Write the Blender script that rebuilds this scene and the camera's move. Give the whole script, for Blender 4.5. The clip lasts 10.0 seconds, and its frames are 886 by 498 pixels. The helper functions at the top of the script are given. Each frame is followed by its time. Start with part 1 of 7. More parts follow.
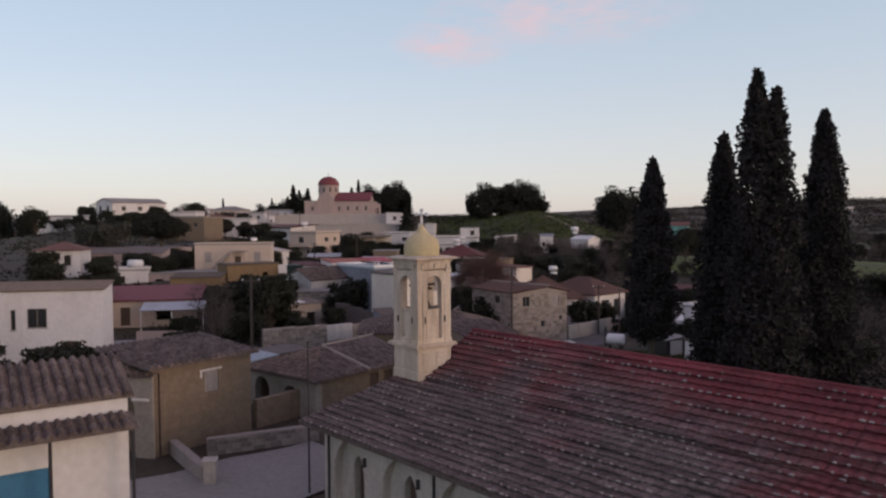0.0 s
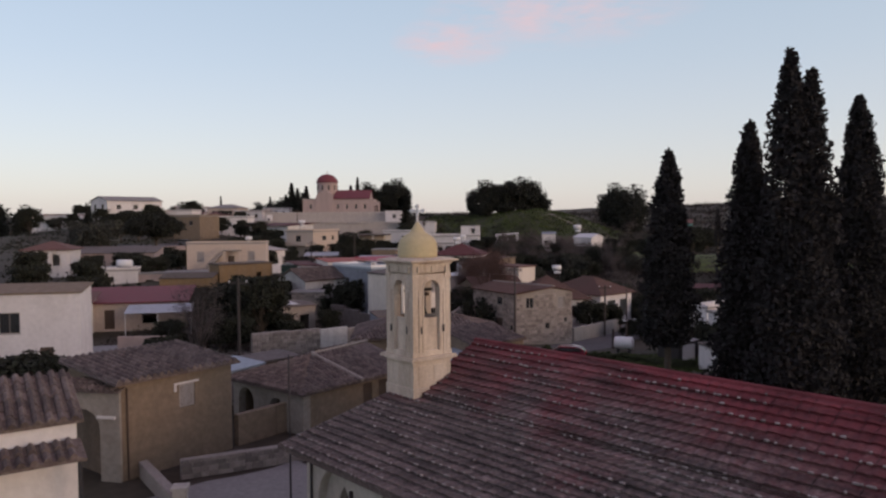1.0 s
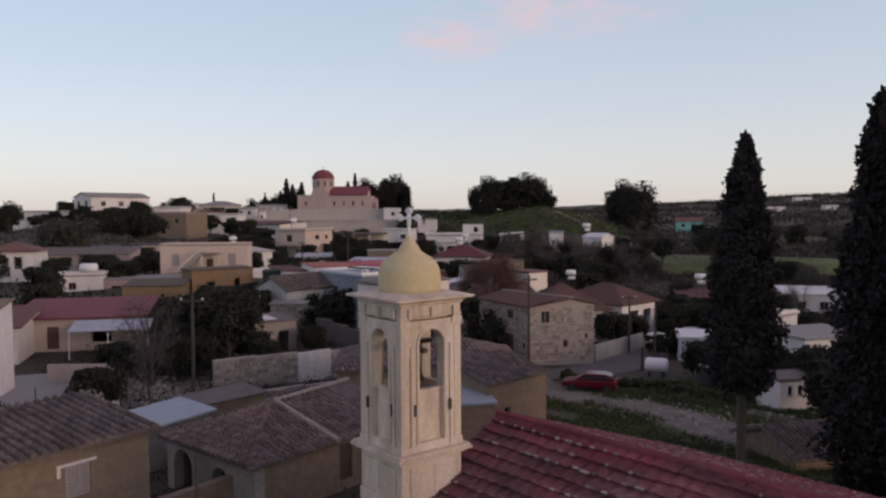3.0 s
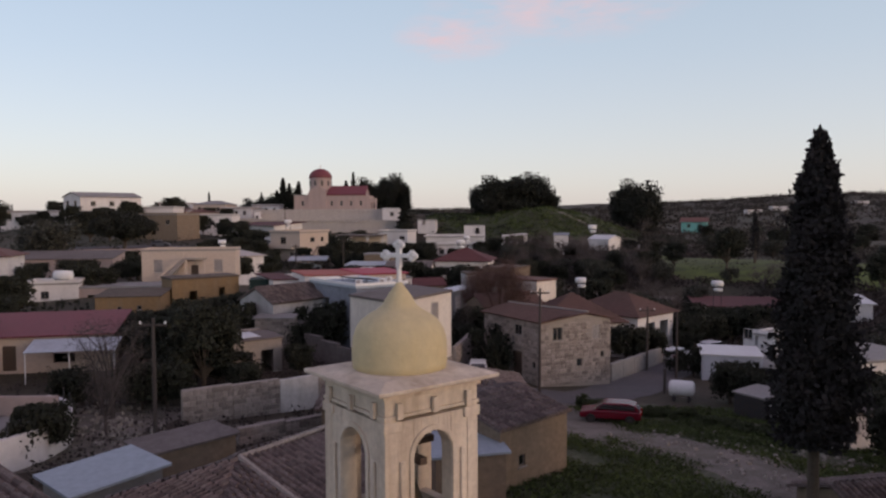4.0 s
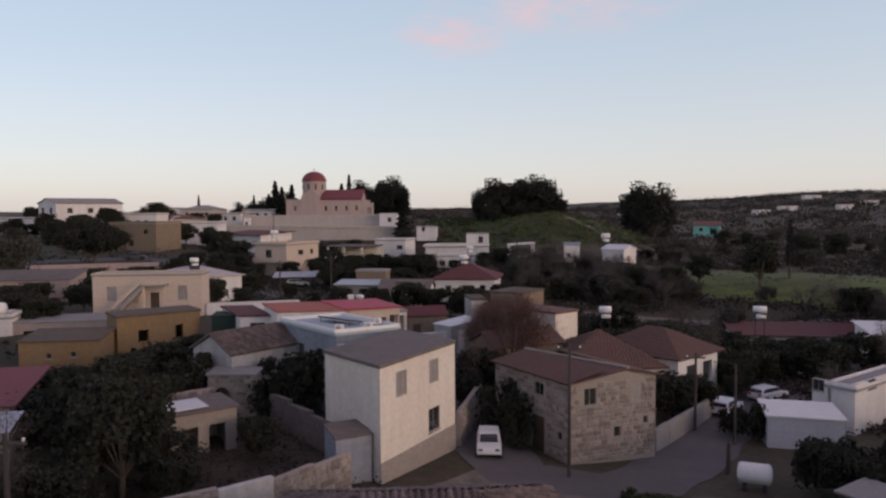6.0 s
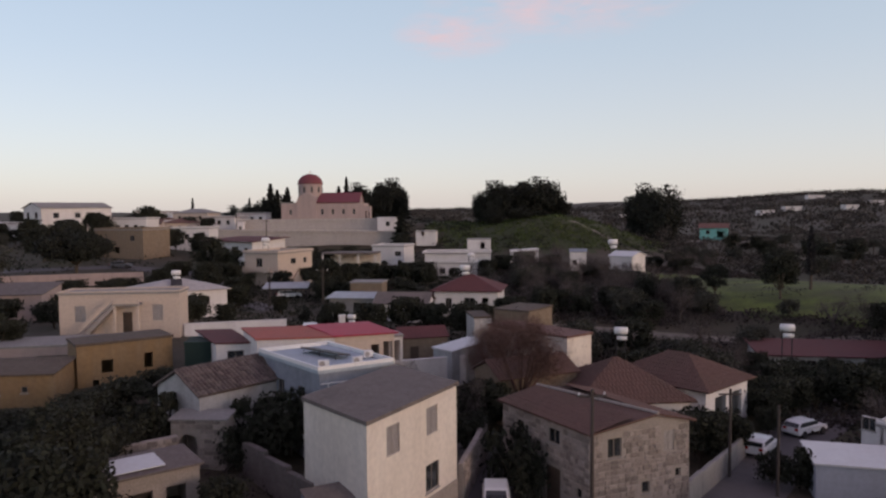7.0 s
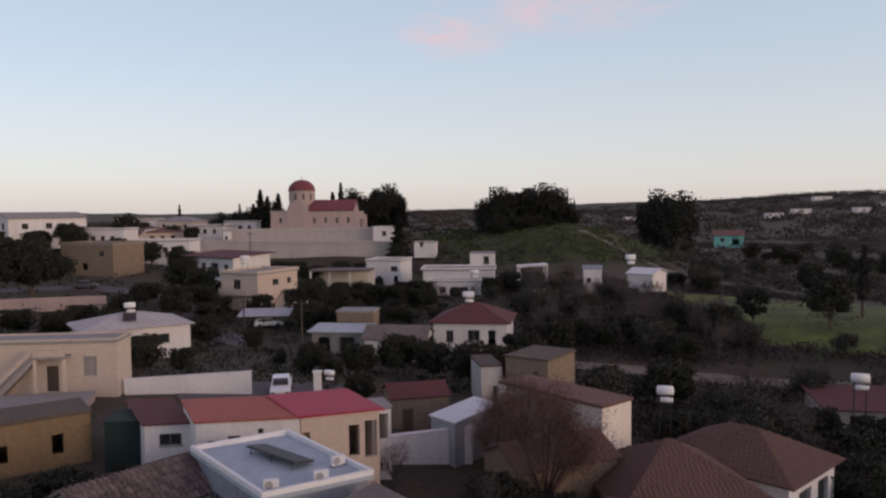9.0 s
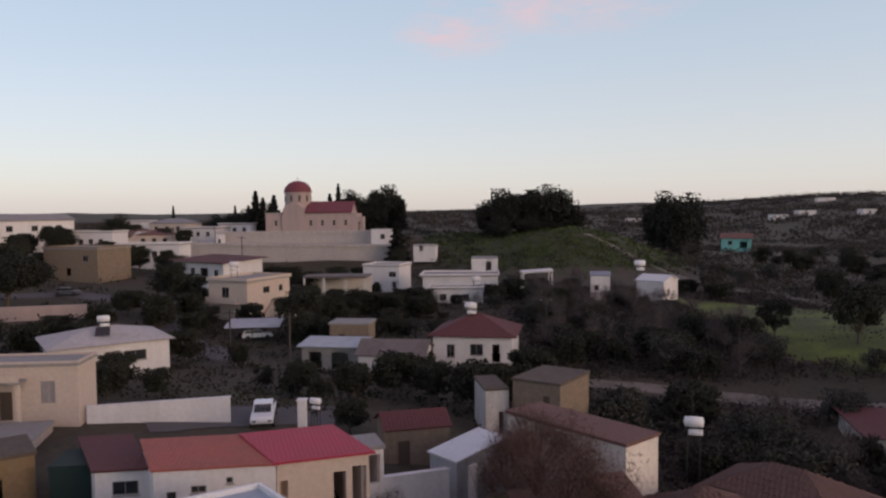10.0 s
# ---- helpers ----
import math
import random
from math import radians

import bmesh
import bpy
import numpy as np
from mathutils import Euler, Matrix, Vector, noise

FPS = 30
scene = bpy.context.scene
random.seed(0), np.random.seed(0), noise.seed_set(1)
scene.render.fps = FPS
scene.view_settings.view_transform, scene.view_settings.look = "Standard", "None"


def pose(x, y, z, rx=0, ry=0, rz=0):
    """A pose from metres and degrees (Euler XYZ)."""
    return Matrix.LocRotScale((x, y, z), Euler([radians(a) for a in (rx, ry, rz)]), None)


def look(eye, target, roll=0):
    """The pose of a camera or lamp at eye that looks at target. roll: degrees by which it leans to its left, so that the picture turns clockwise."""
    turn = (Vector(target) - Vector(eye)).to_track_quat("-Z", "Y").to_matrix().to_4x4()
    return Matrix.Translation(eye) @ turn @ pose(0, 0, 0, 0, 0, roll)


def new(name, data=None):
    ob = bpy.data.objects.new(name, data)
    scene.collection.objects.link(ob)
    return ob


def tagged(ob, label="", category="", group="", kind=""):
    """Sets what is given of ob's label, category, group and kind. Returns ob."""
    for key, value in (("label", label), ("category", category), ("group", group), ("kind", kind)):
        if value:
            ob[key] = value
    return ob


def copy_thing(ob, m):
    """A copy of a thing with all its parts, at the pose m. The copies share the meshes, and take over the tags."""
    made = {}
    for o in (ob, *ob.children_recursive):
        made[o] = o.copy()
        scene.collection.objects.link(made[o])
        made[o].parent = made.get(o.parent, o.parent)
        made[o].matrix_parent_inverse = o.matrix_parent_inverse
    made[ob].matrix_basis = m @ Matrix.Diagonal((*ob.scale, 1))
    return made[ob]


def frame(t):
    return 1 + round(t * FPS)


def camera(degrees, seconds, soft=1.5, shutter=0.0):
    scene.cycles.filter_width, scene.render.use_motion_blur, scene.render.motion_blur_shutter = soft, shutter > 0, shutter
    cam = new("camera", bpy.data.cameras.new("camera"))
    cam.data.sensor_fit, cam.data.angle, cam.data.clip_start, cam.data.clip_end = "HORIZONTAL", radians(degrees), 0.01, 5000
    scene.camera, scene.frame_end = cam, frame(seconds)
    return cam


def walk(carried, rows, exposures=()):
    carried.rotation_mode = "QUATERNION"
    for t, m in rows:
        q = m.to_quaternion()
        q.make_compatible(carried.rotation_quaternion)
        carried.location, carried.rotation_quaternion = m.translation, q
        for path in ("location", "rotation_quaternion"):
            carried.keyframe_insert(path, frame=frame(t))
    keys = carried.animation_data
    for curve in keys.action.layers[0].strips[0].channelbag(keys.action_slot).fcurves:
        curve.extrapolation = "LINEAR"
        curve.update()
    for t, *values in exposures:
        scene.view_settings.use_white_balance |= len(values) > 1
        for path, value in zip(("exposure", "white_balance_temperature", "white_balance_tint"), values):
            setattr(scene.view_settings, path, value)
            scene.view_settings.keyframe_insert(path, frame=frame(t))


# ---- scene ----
cam = camera(62.0, 10.0, soft=2.4)
PATH = [
    (0, (0.070, -18.051, 11.355), (0.095, 1.933, 10.543), -0.33),
    (0.5, (0.142, -16.378, 11.329), (0.159, 3.605, 10.493), -0.40),
    (1, (0.163, -14.229, 11.313), (0.173, 5.753, 10.450), -0.43),
    (1.5, (0.148, -11.751, 11.326), (0.152, 8.229, 10.438), -0.40),
    (2, (0.115, -8.947, 11.361), (0.117, 11.032, 10.448), -0.37),
    (3.5, (-0.061, 0.689, 11.996), (-0.062, 20.665, 11.016), -0.31),
    (4, (-0.124, 4.179, 12.351), (-0.124, 24.154, 11.351), -0.28),
    (4.5, (-0.134, 7.739, 12.753), (-0.141, 27.714, 11.740), -0.30),
    (5, (-0.168, 11.218, 13.290), (-0.176, 31.191, 12.263), -0.33),
    (5.5, (-0.155, 14.752, 13.933), (-0.168, 34.725, 12.897), -0.39),
    (7, (-0.071, 25.857, 15.833), (-0.097, 45.829, 14.775), -0.56),
    (7.5, (-0.049, 29.602, 16.459), (-0.079, 49.574, 15.399), -0.60),
    (8, (-0.020, 33.322, 17.079), (-0.054, 53.294, 16.021), -0.64),
    (8.5, (-0.021, 37.171, 17.681), (-0.055, 57.143, 16.625), -0.65),
    (9, (-0.020, 40.984, 18.296), (-0.058, 60.956, 17.241), -0.63),
    (9.5, (-0.024, 44.655, 18.846), (-0.065, 64.627, 17.795), -0.62),
    (10, (-0.057, 47.843, 18.869), (-0.101, 67.815, 17.822), -0.55),
]
walk(cam, [(t, look(eye, target, roll)) for t, eye, target, roll in PATH], [(0, 0.0, 6900, 20), (10, 0.0, 6900, 20)])

# ---- light ----
SUN = Vector((0.82, -0.54, 0.20)).normalized()
world = bpy.data.worlds.new("dusk_sky")
scene.world = world
world.use_nodes = True
wn = world.node_tree
wn.nodes.clear()


def wnode(kind, **values):
    node = wn.nodes.new(kind)
    for key, value in values.items():
        node.inputs[key].default_value = value
    return node


sky = wn.nodes.new("ShaderNodeTexSky")
sky.sky_type = "NISHITA"
sky.sun_disc = False
sky.sun_elevation = radians(10.5)
sky.sun_rotation = radians(123.0)
sky.air_density, sky.dust_density, sky.ozone_density = 0.8, 1.6, 1.6
coord = wn.nodes.new("ShaderNodeTexCoord")
axes = wn.nodes.new("ShaderNodeSeparateXYZ")
wn.links.new(coord.outputs["Generated"], axes.inputs[0])
# pale haze of the evening sky: warm white at the horizon, light blue above
haze = wn.nodes.new("ShaderNodeValToRGB")
haze.color_ramp.elements[0].position, haze.color_ramp.elements[0].color = 0.0, (0.765, 0.745, 0.715, 1)
haze.color_ramp.elements[1].position, haze.color_ramp.elements[1].color = 0.34, (0.455, 0.625, 0.745, 1)
for place, tone in ((0.55, (0.40, 0.335, 0.44, 1)), (1.0, (0.30, 0.245, 0.35, 1)), (0.035, (0.725, 0.755, 0.745, 1)), (0.11, (0.64, 0.72, 0.745, 1)), (0.2, (0.55, 0.68, 0.755, 1))):
    haze.color_ramp.elements.new(place).color = tone
wn.links.new(axes.outputs["Z"], haze.inputs["Fac"])
blend = wn.nodes.new("ShaderNodeMix")
blend.data_type = "RGBA"
blend.inputs["Factor"].default_value = 0.85
scaled = wn.nodes.new("ShaderNodeVectorMath")
scaled.operation = "SCALE"
scaled.inputs["Scale"].default_value = 0.5
wn.links.new(sky.outputs[0], scaled.inputs[0])
wn.links.new(scaled.outputs[0], blend.inputs["A"])
wn.links.new(haze.outputs[0], blend.inputs["B"])
# one torn pink cloud low over the hills
turn = wn.nodes.new("ShaderNodeMapping")
turn.inputs["Rotation"].default_value = (0, radians(-13), 0)
turn.inputs["Scale"].default_value = (4.0, 4.0, 15.0)
wn.links.new(coord.outputs["Generated"], turn.inputs[0])
puffs = wnode("ShaderNodeTexNoise", Scale=3.4, Detail=7.0, Roughness=0.62)
wn.links.new(turn.outputs[0], puffs.inputs["Vector"])


def math_node(op, a, b):
    node = wn.nodes.new("ShaderNodeMath")
    node.operation = op
    node.use_clamp = op in ("SUBTRACT", "MULTIPLY")
    for slot, value in zip(node.inputs, (a, b)):
        if isinstance(value, (int, float)):
            slot.default_value = value
        else:
            wn.links.new(value, slot)
    return node.outputs[0]


def puff(x, z, wide, high):
    """A soft oval about the direction (x, 1, z)."""
    u = math_node("POWER", math_node("DIVIDE", math_node("ADD", axes.outputs["X"], -x), wide), 2.0)
    v = math_node("POWER", math_node("DIVIDE", math_node("ADD", axes.outputs["Z"], -z), high), 2.0)
    return math_node("SUBTRACT", 1.0, math_node("ADD", u, v))


ovals = math_node("MAXIMUM", puff(0.150, 0.264, 0.18, 0.052), puff(0.016, 0.228, 0.085, 0.036))
cover = wn.nodes.new("ShaderNodeMapRange")
cover.inputs["From Min"].default_value, cover.inputs["From Max"].default_value = 0.36, 0.74
wn.links.new(puffs.outputs[0], cover.inputs["Value"])
ahead = math_node("GREATER_THAN", axes.outputs["Y"], 0.0)
amount = math_node("MULTIPLY", math_node("MULTIPLY", ovals, cover.outputs[0]), math_node("MULTIPLY", ahead, 0.9))
pink = wn.nodes.new("ShaderNodeMix")
pink.data_type = "RGBA"
pink.inputs["B"].default_value = (0.88, 0.67, 0.70, 1)
wn.links.new(amount, pink.inputs["Factor"])
wn.links.new(blend.outputs["Result"], pink.inputs["A"])
background = wnode("ShaderNodeBackground", Strength=0.87)
wn.links.new(pink.outputs["Result"], background.inputs["Color"])
out = wn.nodes.new("ShaderNodeOutputWorld")
wn.links.new(background.outputs[0], out.inputs["Surface"])

sun = new("sun", bpy.data.lights.new("sun", "SUN"))
sun.data.energy, sun.data.angle, sun.data.color = 0.52, radians(14.0), (1.0, 0.70, 0.52)
sun.matrix_world = look(SUN * 200, (0, 0, 0))
scene.view_settings.exposure = 0.0


# ---- materials ----
def material(name, color, rough=0.85, spots=(), grain=(6.0, 0.25), bump=0.3, metal=0.0, island=0.0, rand=0.0, wave=None, clear=0.0):
    """A weathered surface. spots: (scale, amount, colour, stretch) stains; grain: scale and strength of the fine variation;
    island and rand: how far the value strays from piece to piece; wave: (metres, turn) of corrugation."""
    m = bpy.data.materials.new(name)
    m.use_nodes = True
    t = m.node_tree
    shader = t.nodes["Principled BSDF"]
    shader.inputs["Roughness"].default_value = rough
    shader.inputs["Metallic"].default_value = metal
    if clear:
        shader.inputs["Transmission Weight"].default_value = clear
    where = t.nodes.new("ShaderNodeTexCoord").outputs["Object"]

    def noise_of(scale, detail=5.0, stretch=None):
        source = where
        if stretch:
            mp = t.nodes.new("ShaderNodeMapping")
            mp.inputs["Scale"].default_value = stretch
            t.links.new(where, mp.inputs[0])
            source = mp.outputs[0]
        n = t.nodes.new("ShaderNodeTexNoise")
        n.inputs["Scale"].default_value, n.inputs["Detail"].default_value = scale, detail
        t.links.new(source, n.inputs["Vector"])
        return n.outputs[0]

    def mix(a, b, factor, mode="MIX"):
        x = t.nodes.new("ShaderNodeMix")
        x.data_type, x.blend_type = "RGBA", mode
        for slot, value in (("A", a), ("B", b)):
            if isinstance(value, tuple):
                x.inputs[slot].default_value = (*value, 1)
            else:
                t.links.new(value, x.inputs[slot])
        if isinstance(factor, float):
            x.inputs["Factor"].default_value = factor
        else:
            t.links.new(factor, x.inputs["Factor"])
        return x.outputs["Result"]

    def ranged(value, a, b, c, d):
        r = t.nodes.new("ShaderNodeMapRange")
        for slot, number in zip(("From Min", "From Max", "To Min", "To Max"), (a, b, c, d)):
            r.inputs[slot].default_value = number
        t.links.new(value, r.inputs["Value"])
        return r.outputs[0]

    tone = t.nodes.new("ShaderNodeRGB")
    tone.outputs[0].default_value = (*color, 1)
    tone = tone.outputs[0]
    for scale, amount, stain, stretch in spots:
        tone = mix(tone, stain, ranged(noise_of(scale, 6.0, stretch), 0.42, 0.66, 0.0, amount))
    fine = noise_of(grain[0])
    level = ranged(fine, 0.25, 0.75, 1 - grain[1], 1 + grain[1])
    if island or rand:
        kind = "ShaderNodeNewGeometry" if island else "ShaderNodeObjectInfo"
        value = t.nodes.new(kind).outputs["Random Per Island" if island else "Random"]
        strength = island or rand
        both = t.nodes.new("ShaderNodeMath")
        both.operation = "MULTIPLY"
        t.links.new(level, both.inputs[0])
        t.links.new(ranged(value, 0, 1, 1 - strength, 1 + strength), both.inputs[1])
        level = both.outputs[0]
    grey = t.nodes.new("ShaderNodeCombineColor")
    for slot in grey.inputs:
        t.links.new(level, slot)
    tone = mix(tone, grey.outputs[0], 1.0, "MULTIPLY")
    t.links.new(tone, shader.inputs["Base Color"])
    height = noise_of(grain[0] * 3)
    if wave:
        w = t.nodes.new("ShaderNodeTexWave")
        w.wave_profile, w.bands_direction = "SIN", wave[1]
        w.inputs["Scale"].default_value = 0.314 / wave[0]
        t.links.new(where, w.inputs["Vector"])
        height = mix(height, w.outputs[0], 0.85)
    b = t.nodes.new("ShaderNodeBump")
    b.inputs["Strength"].default_value, b.inputs["Distance"].default_value = bump, 0.04
    t.links.new(height, b.inputs["Height"])
    t.links.new(b.outputs[0], shader.inputs["Normal"])
    return m


RUN = (1.0, 1.0, 0.18)
CHURCHWALL = material("grey_lime_plaster", (0.50, 0.455, 0.40), 0.92, [(0.5, 0.5, (0.40, 0.36, 0.31), (1.0, 1.0, 0.18)), (2.2, 0.4, (0.29, 0.26, 0.23), (1.0, 1.0, 0.3))], (4, 0.14), 0.4)
DAB = material("lime_mortar_dab", (0.28, 0.24, 0.225), 0.95, (), (6, 0.25), 0.3, island=0.45)
WHITE = material("white_plaster", (0.74, 0.70, 0.69), 0.9, [(0.35, 0.4, (0.52, 0.485, 0.465), RUN), (1.6, 0.16, (0.46, 0.42, 0.395), (1.0, 1.0, 0.4)), (0.9, 0.25, (0.60, 0.56, 0.54), None)], (3, 0.08))
CREAM = material("cream_plaster", (0.74, 0.665, 0.59), 0.9, [(0.3, 0.3, (0.57, 0.49, 0.41), RUN), (1.4, 0.14, (0.44, 0.38, 0.33), RUN)], (3, 0.1))
PEACH = material("peach_plaster", (0.55, 0.445, 0.37), 0.9, [(0.3, 0.4, (0.55, 0.44, 0.36), RUN)], (3, 0.1))
PINK = material("pink_render", (0.43, 0.325, 0.295), 0.9, [(0.2, 0.5, (0.35, 0.28, 0.26), RUN), (0.9, 0.35, (0.29, 0.235, 0.22), RUN)], (2, 0.08))
OCHRE = material("ochre_plaster", (0.23, 0.148, 0.075), 0.92, [(0.35, 0.5, (0.19, 0.125, 0.07), RUN), (1.3, 0.3, (0.22, 0.17, 0.12), RUN)], (3, 0.14))
PALE_LIME = material("weathered_limewash", (0.52, 0.50, 0.49), 0.92, [(0.4, 0.5, (0.36, 0.335, 0.32), RUN), (1.6, 0.3, (0.25, 0.225, 0.21), RUN)], (4, 0.12), 0.35)
PLASTER_OLD = material("grimy_lime_plaster", (0.37, 0.33, 0.285), 0.94, [(0.5, 0.6, (0.25, 0.22, 0.19), RUN), (1.8, 0.4, (0.19, 0.165, 0.145), None)], (4, 0.16), 0.4)
MUD = material("brown_mud_plaster", (0.21, 0.155, 0.108), 0.95, [(0.5, 0.5, (0.19, 0.145, 0.11), RUN), (1.8, 0.3, (0.32, 0.25, 0.185), None)], (4, 0.16))
# the bluish shadow on the storehouse walls is put into this colour
SHADOW_BLUE = material("shadow_blue_plaster", (0.40, 0.43, 0.50), 0.9, [(0.4, 0.4, (0.32, 0.34, 0.39), RUN)], (3, 0.1))
BLUISH = material("stained_blue_plaster", (0.25, 0.27, 0.32), 0.9, [(0.4, 0.5, (0.15, 0.155, 0.18), RUN), (1.4, 0.35, (0.36, 0.37, 0.40), None)], (3, 0.1))
TEAL = material("turquoise_paint", (0.17, 0.48, 0.44), 0.8, [(0.5, 0.2, (0.3, 0.5, 0.45), RUN)], (3, 0.1))
LIME = material("limestone", (0.66, 0.565, 0.465), 0.9, [(0.8, 0.6, (0.44, 0.34, 0.24), (1.0, 1.0, 0.12)), (2.6, 0.5, (0.33, 0.255, 0.19), (1.0, 1.0, 0.14)), (7.0, 0.3, (0.70, 0.62, 0.52), (1.0, 1.0, 0.2))], (9, 0.12), 0.35)
DOME = material("yellow_dome_paint", (0.58, 0.48, 0.28), 0.8, [(1.2, 0.4, (0.52, 0.44, 0.27), RUN), (4.0, 0.2, (0.42, 0.38, 0.28), RUN)], (6, 0.08), 0.2)
WHITEWASH = material("whitewashed_metal", (0.78, 0.77, 0.76), 0.6, [(6.0, 0.2, (0.5, 0.47, 0.44), None)], (9, 0.08), 0.15)
STONE = material("rubble_stone", (0.29, 0.245, 0.22), 0.95, [(0.7, 0.6, (0.18, 0.155, 0.145), None), (4, 0.35, (0.42, 0.36, 0.325), None)], (12, 0.25), 0.5, rand=0.34)
STONES = material("rubble_stone_joined", (0.29, 0.245, 0.22), 0.95, [(0.7, 0.6, (0.18, 0.155, 0.145), None), (4, 0.35, (0.42, 0.36, 0.325), None)], (12, 0.25), 0.5, island=0.34)
PALE_ROCK = material("pale_loose_stone", (0.29, 0.26, 0.225), 0.95, [(3, 0.5, (0.24, 0.22, 0.19), None)], (9, 0.25), 0.5, island=0.35)
MORTAR = material("lime_mortar", (0.34, 0.295, 0.265), 0.97, [(1.5, 0.4, (0.26, 0.23, 0.20), None)], (9, 0.2), 0.5)
ASHLAR = material("grey_stone_wall", (0.44, 0.395, 0.365), 0.95, [(0.15, 0.4, (0.40, 0.35, 0.325), None), (0.6, 0.4, (0.36, 0.32, 0.30), RUN)], (2, 0.15), 0.4)
TILE_OLD = material("old_roof_tile", (0.122, 0.088, 0.081), 0.92, [(0.45, 0.6, (0.140, 0.110, 0.098), None), (5, 0.5, (0.22, 0.185, 0.165), None)], (9, 0.3), 0.5, island=0.36)
TILE_RED = material("terracotta_roof_tile", (0.122, 0.066, 0.053), 0.9, [(0.25, 0.6, (0.096, 0.060, 0.044), None), (4, 0.2, (0.145, 0.086, 0.076), None)], (8, 0.2), 0.4, island=0.06)
TILE_FAR = material("faded_roof_tile", (0.17, 0.085, 0.070), 0.9, [(0.3, 0.4, (0.12, 0.075, 0.065), None)], (6, 0.25), 0.5, wave=(0.3, "X"))
MAROON = material("maroon_roof", (0.19, 0.045, 0.055), 0.7, [(0.4, 0.3, (0.16, 0.05, 0.05), None)], (4, 0.15), 0.4, wave=(0.25, "X"))
DARK_RED = material("dark_red_roof", (0.115, 0.036, 0.036), 0.85, [(0.4, 0.4, (0.085, 0.034, 0.034), None)], (5, 0.2), 0.5, wave=(0.3, "X"))
CRIMSON = material("crimson_painted_roof", (0.42, 0.02, 0.05), 0.55, [(0.5, 0.3, (0.25, 0.03, 0.045), None)], (4, 0.12), 0.4, wave=(0.25, "X"))
ORANGE = material("orange_painted_roof", (0.38, 0.095, 0.065), 0.7, [(0.5, 0.4, (0.26, 0.09, 0.07), None)], (4, 0.15), 0.4, wave=(0.25, "X"))
CONCRETE = material("grey_concrete", (0.29, 0.272, 0.26), 0.93, [(0.4, 0.45, (0.25, 0.24, 0.23), None), (2, 0.25, (0.19, 0.18, 0.17), None)], (5, 0.15), 0.35)
ROOF_GREY = material("grey_felt_roof", (0.155, 0.128, 0.118), 0.95, [(0.25, 0.6, (0.105, 0.088, 0.082), None), (1.4, 0.4, (0.20, 0.17, 0.155), None)], (5, 0.2), 0.4)
ROOF_BROWN = material("brown_mud_roof", (0.105, 0.078, 0.060), 0.95, [(0.25, 0.6, (0.075, 0.056, 0.045), None), (1.4, 0.4, (0.15, 0.115, 0.09), None)], (5, 0.2), 0.4)
ROOF_BLUE = material("pale_blue_roof_paint", (0.40, 0.46, 0.52), 0.8, [(0.4, 0.4, (0.30, 0.34, 0.38), None), (2, 0.2, (0.22, 0.24, 0.26), None)], (4, 0.1), 0.2)
SHEET = material("galvanised_sheet", (0.45, 0.47, 0.50), 0.5, [(0.7, 0.4, (0.30, 0.30, 0.31), None)], (4, 0.12), 0.5, metal=0.4, wave=(0.2, "X"))
PALE_ROOF = material("pale_roof_screed", (0.48, 0.44, 0.425), 0.9, [(0.3, 0.5, (0.38, 0.345, 0.33), None), (1.5, 0.3, (0.30, 0.27, 0.26), None)], (4, 0.12), 0.3)
WHITE_SHEET = material("white_sheet", (0.66, 0.66, 0.67), 0.55, [(0.8, 0.25, (0.55, 0.53, 0.52), None)], (4, 0.06), 0.3)
GLASS = material("window_glass", (0.10, 0.11, 0.12), 0.08, (), (2, 0.05), 0.02, clear=0.7)
FRAME = material("window_frame_paint", (0.20, 0.165, 0.14), 0.6, (), (8, 0.1), 0.2)
SHUTTER = material("grey_shutter_paint", (0.34, 0.31, 0.30), 0.7, [(3, 0.3, (0.24, 0.22, 0.21), RUN)], (8, 0.12), 0.3)
WOOD = material("dark_wood", (0.10, 0.065, 0.045), 0.8, [(2, 0.4, (0.06, 0.045, 0.035), RUN)], (12, 0.25), 0.4)
POLE = material("tarred_pole_wood", (0.06, 0.047, 0.042), 0.85, [(2, 0.4, (0.09, 0.075, 0.065), RUN)], (12, 0.2), 0.4)
BLUE = material("blue_door_paint", (0.03, 0.17, 0.30), 0.6, [(2, 0.3, (0.05, 0.13, 0.22), RUN)], (8, 0.12), 0.2)
GREEN_TARP = material("dark_green_net", (0.012, 0.030, 0.026), 0.9, (), (9, 0.3), 0.4)
METAL = material("dark_iron", (0.06, 0.06, 0.065), 0.55, [(5, 0.3, (0.12, 0.07, 0.05), None)], (9, 0.15), 0.2, metal=0.6)
BRONZE = material("bell_bronze", (0.10, 0.075, 0.045), 0.5, (), (9, 0.2), 0.2, metal=0.8)
BARK = material("bark", (0.11, 0.085, 0.065), 0.95, [(3, 0.5, (0.06, 0.05, 0.04), RUN)], (14, 0.3), 0.7)
CYPRESS = material("cypress_leaf", (0.021, 0.019, 0.019), 0.97, (), (0.9, 0.3), 0.0, island=0.05)
FAR_SCRUB = material("distant_scrub", (0.052, 0.044, 0.037), 0.97, (), (0.05, 0.35), 0.0, island=0.14)
SCRUB = material("dry_scrub", (0.048, 0.037, 0.033), 0.95, (), (0.5, 0.3), 0.0, island=0.35)
OLIVE = material("olive_leaf", (0.044, 0.044, 0.033), 0.85, (), (0.5, 0.3), 0.0, island=0.45)
PINE = material("pine_needle", (0.016, 0.018, 0.012), 0.9, (), (0.5, 0.3), 0.0, island=0.45)
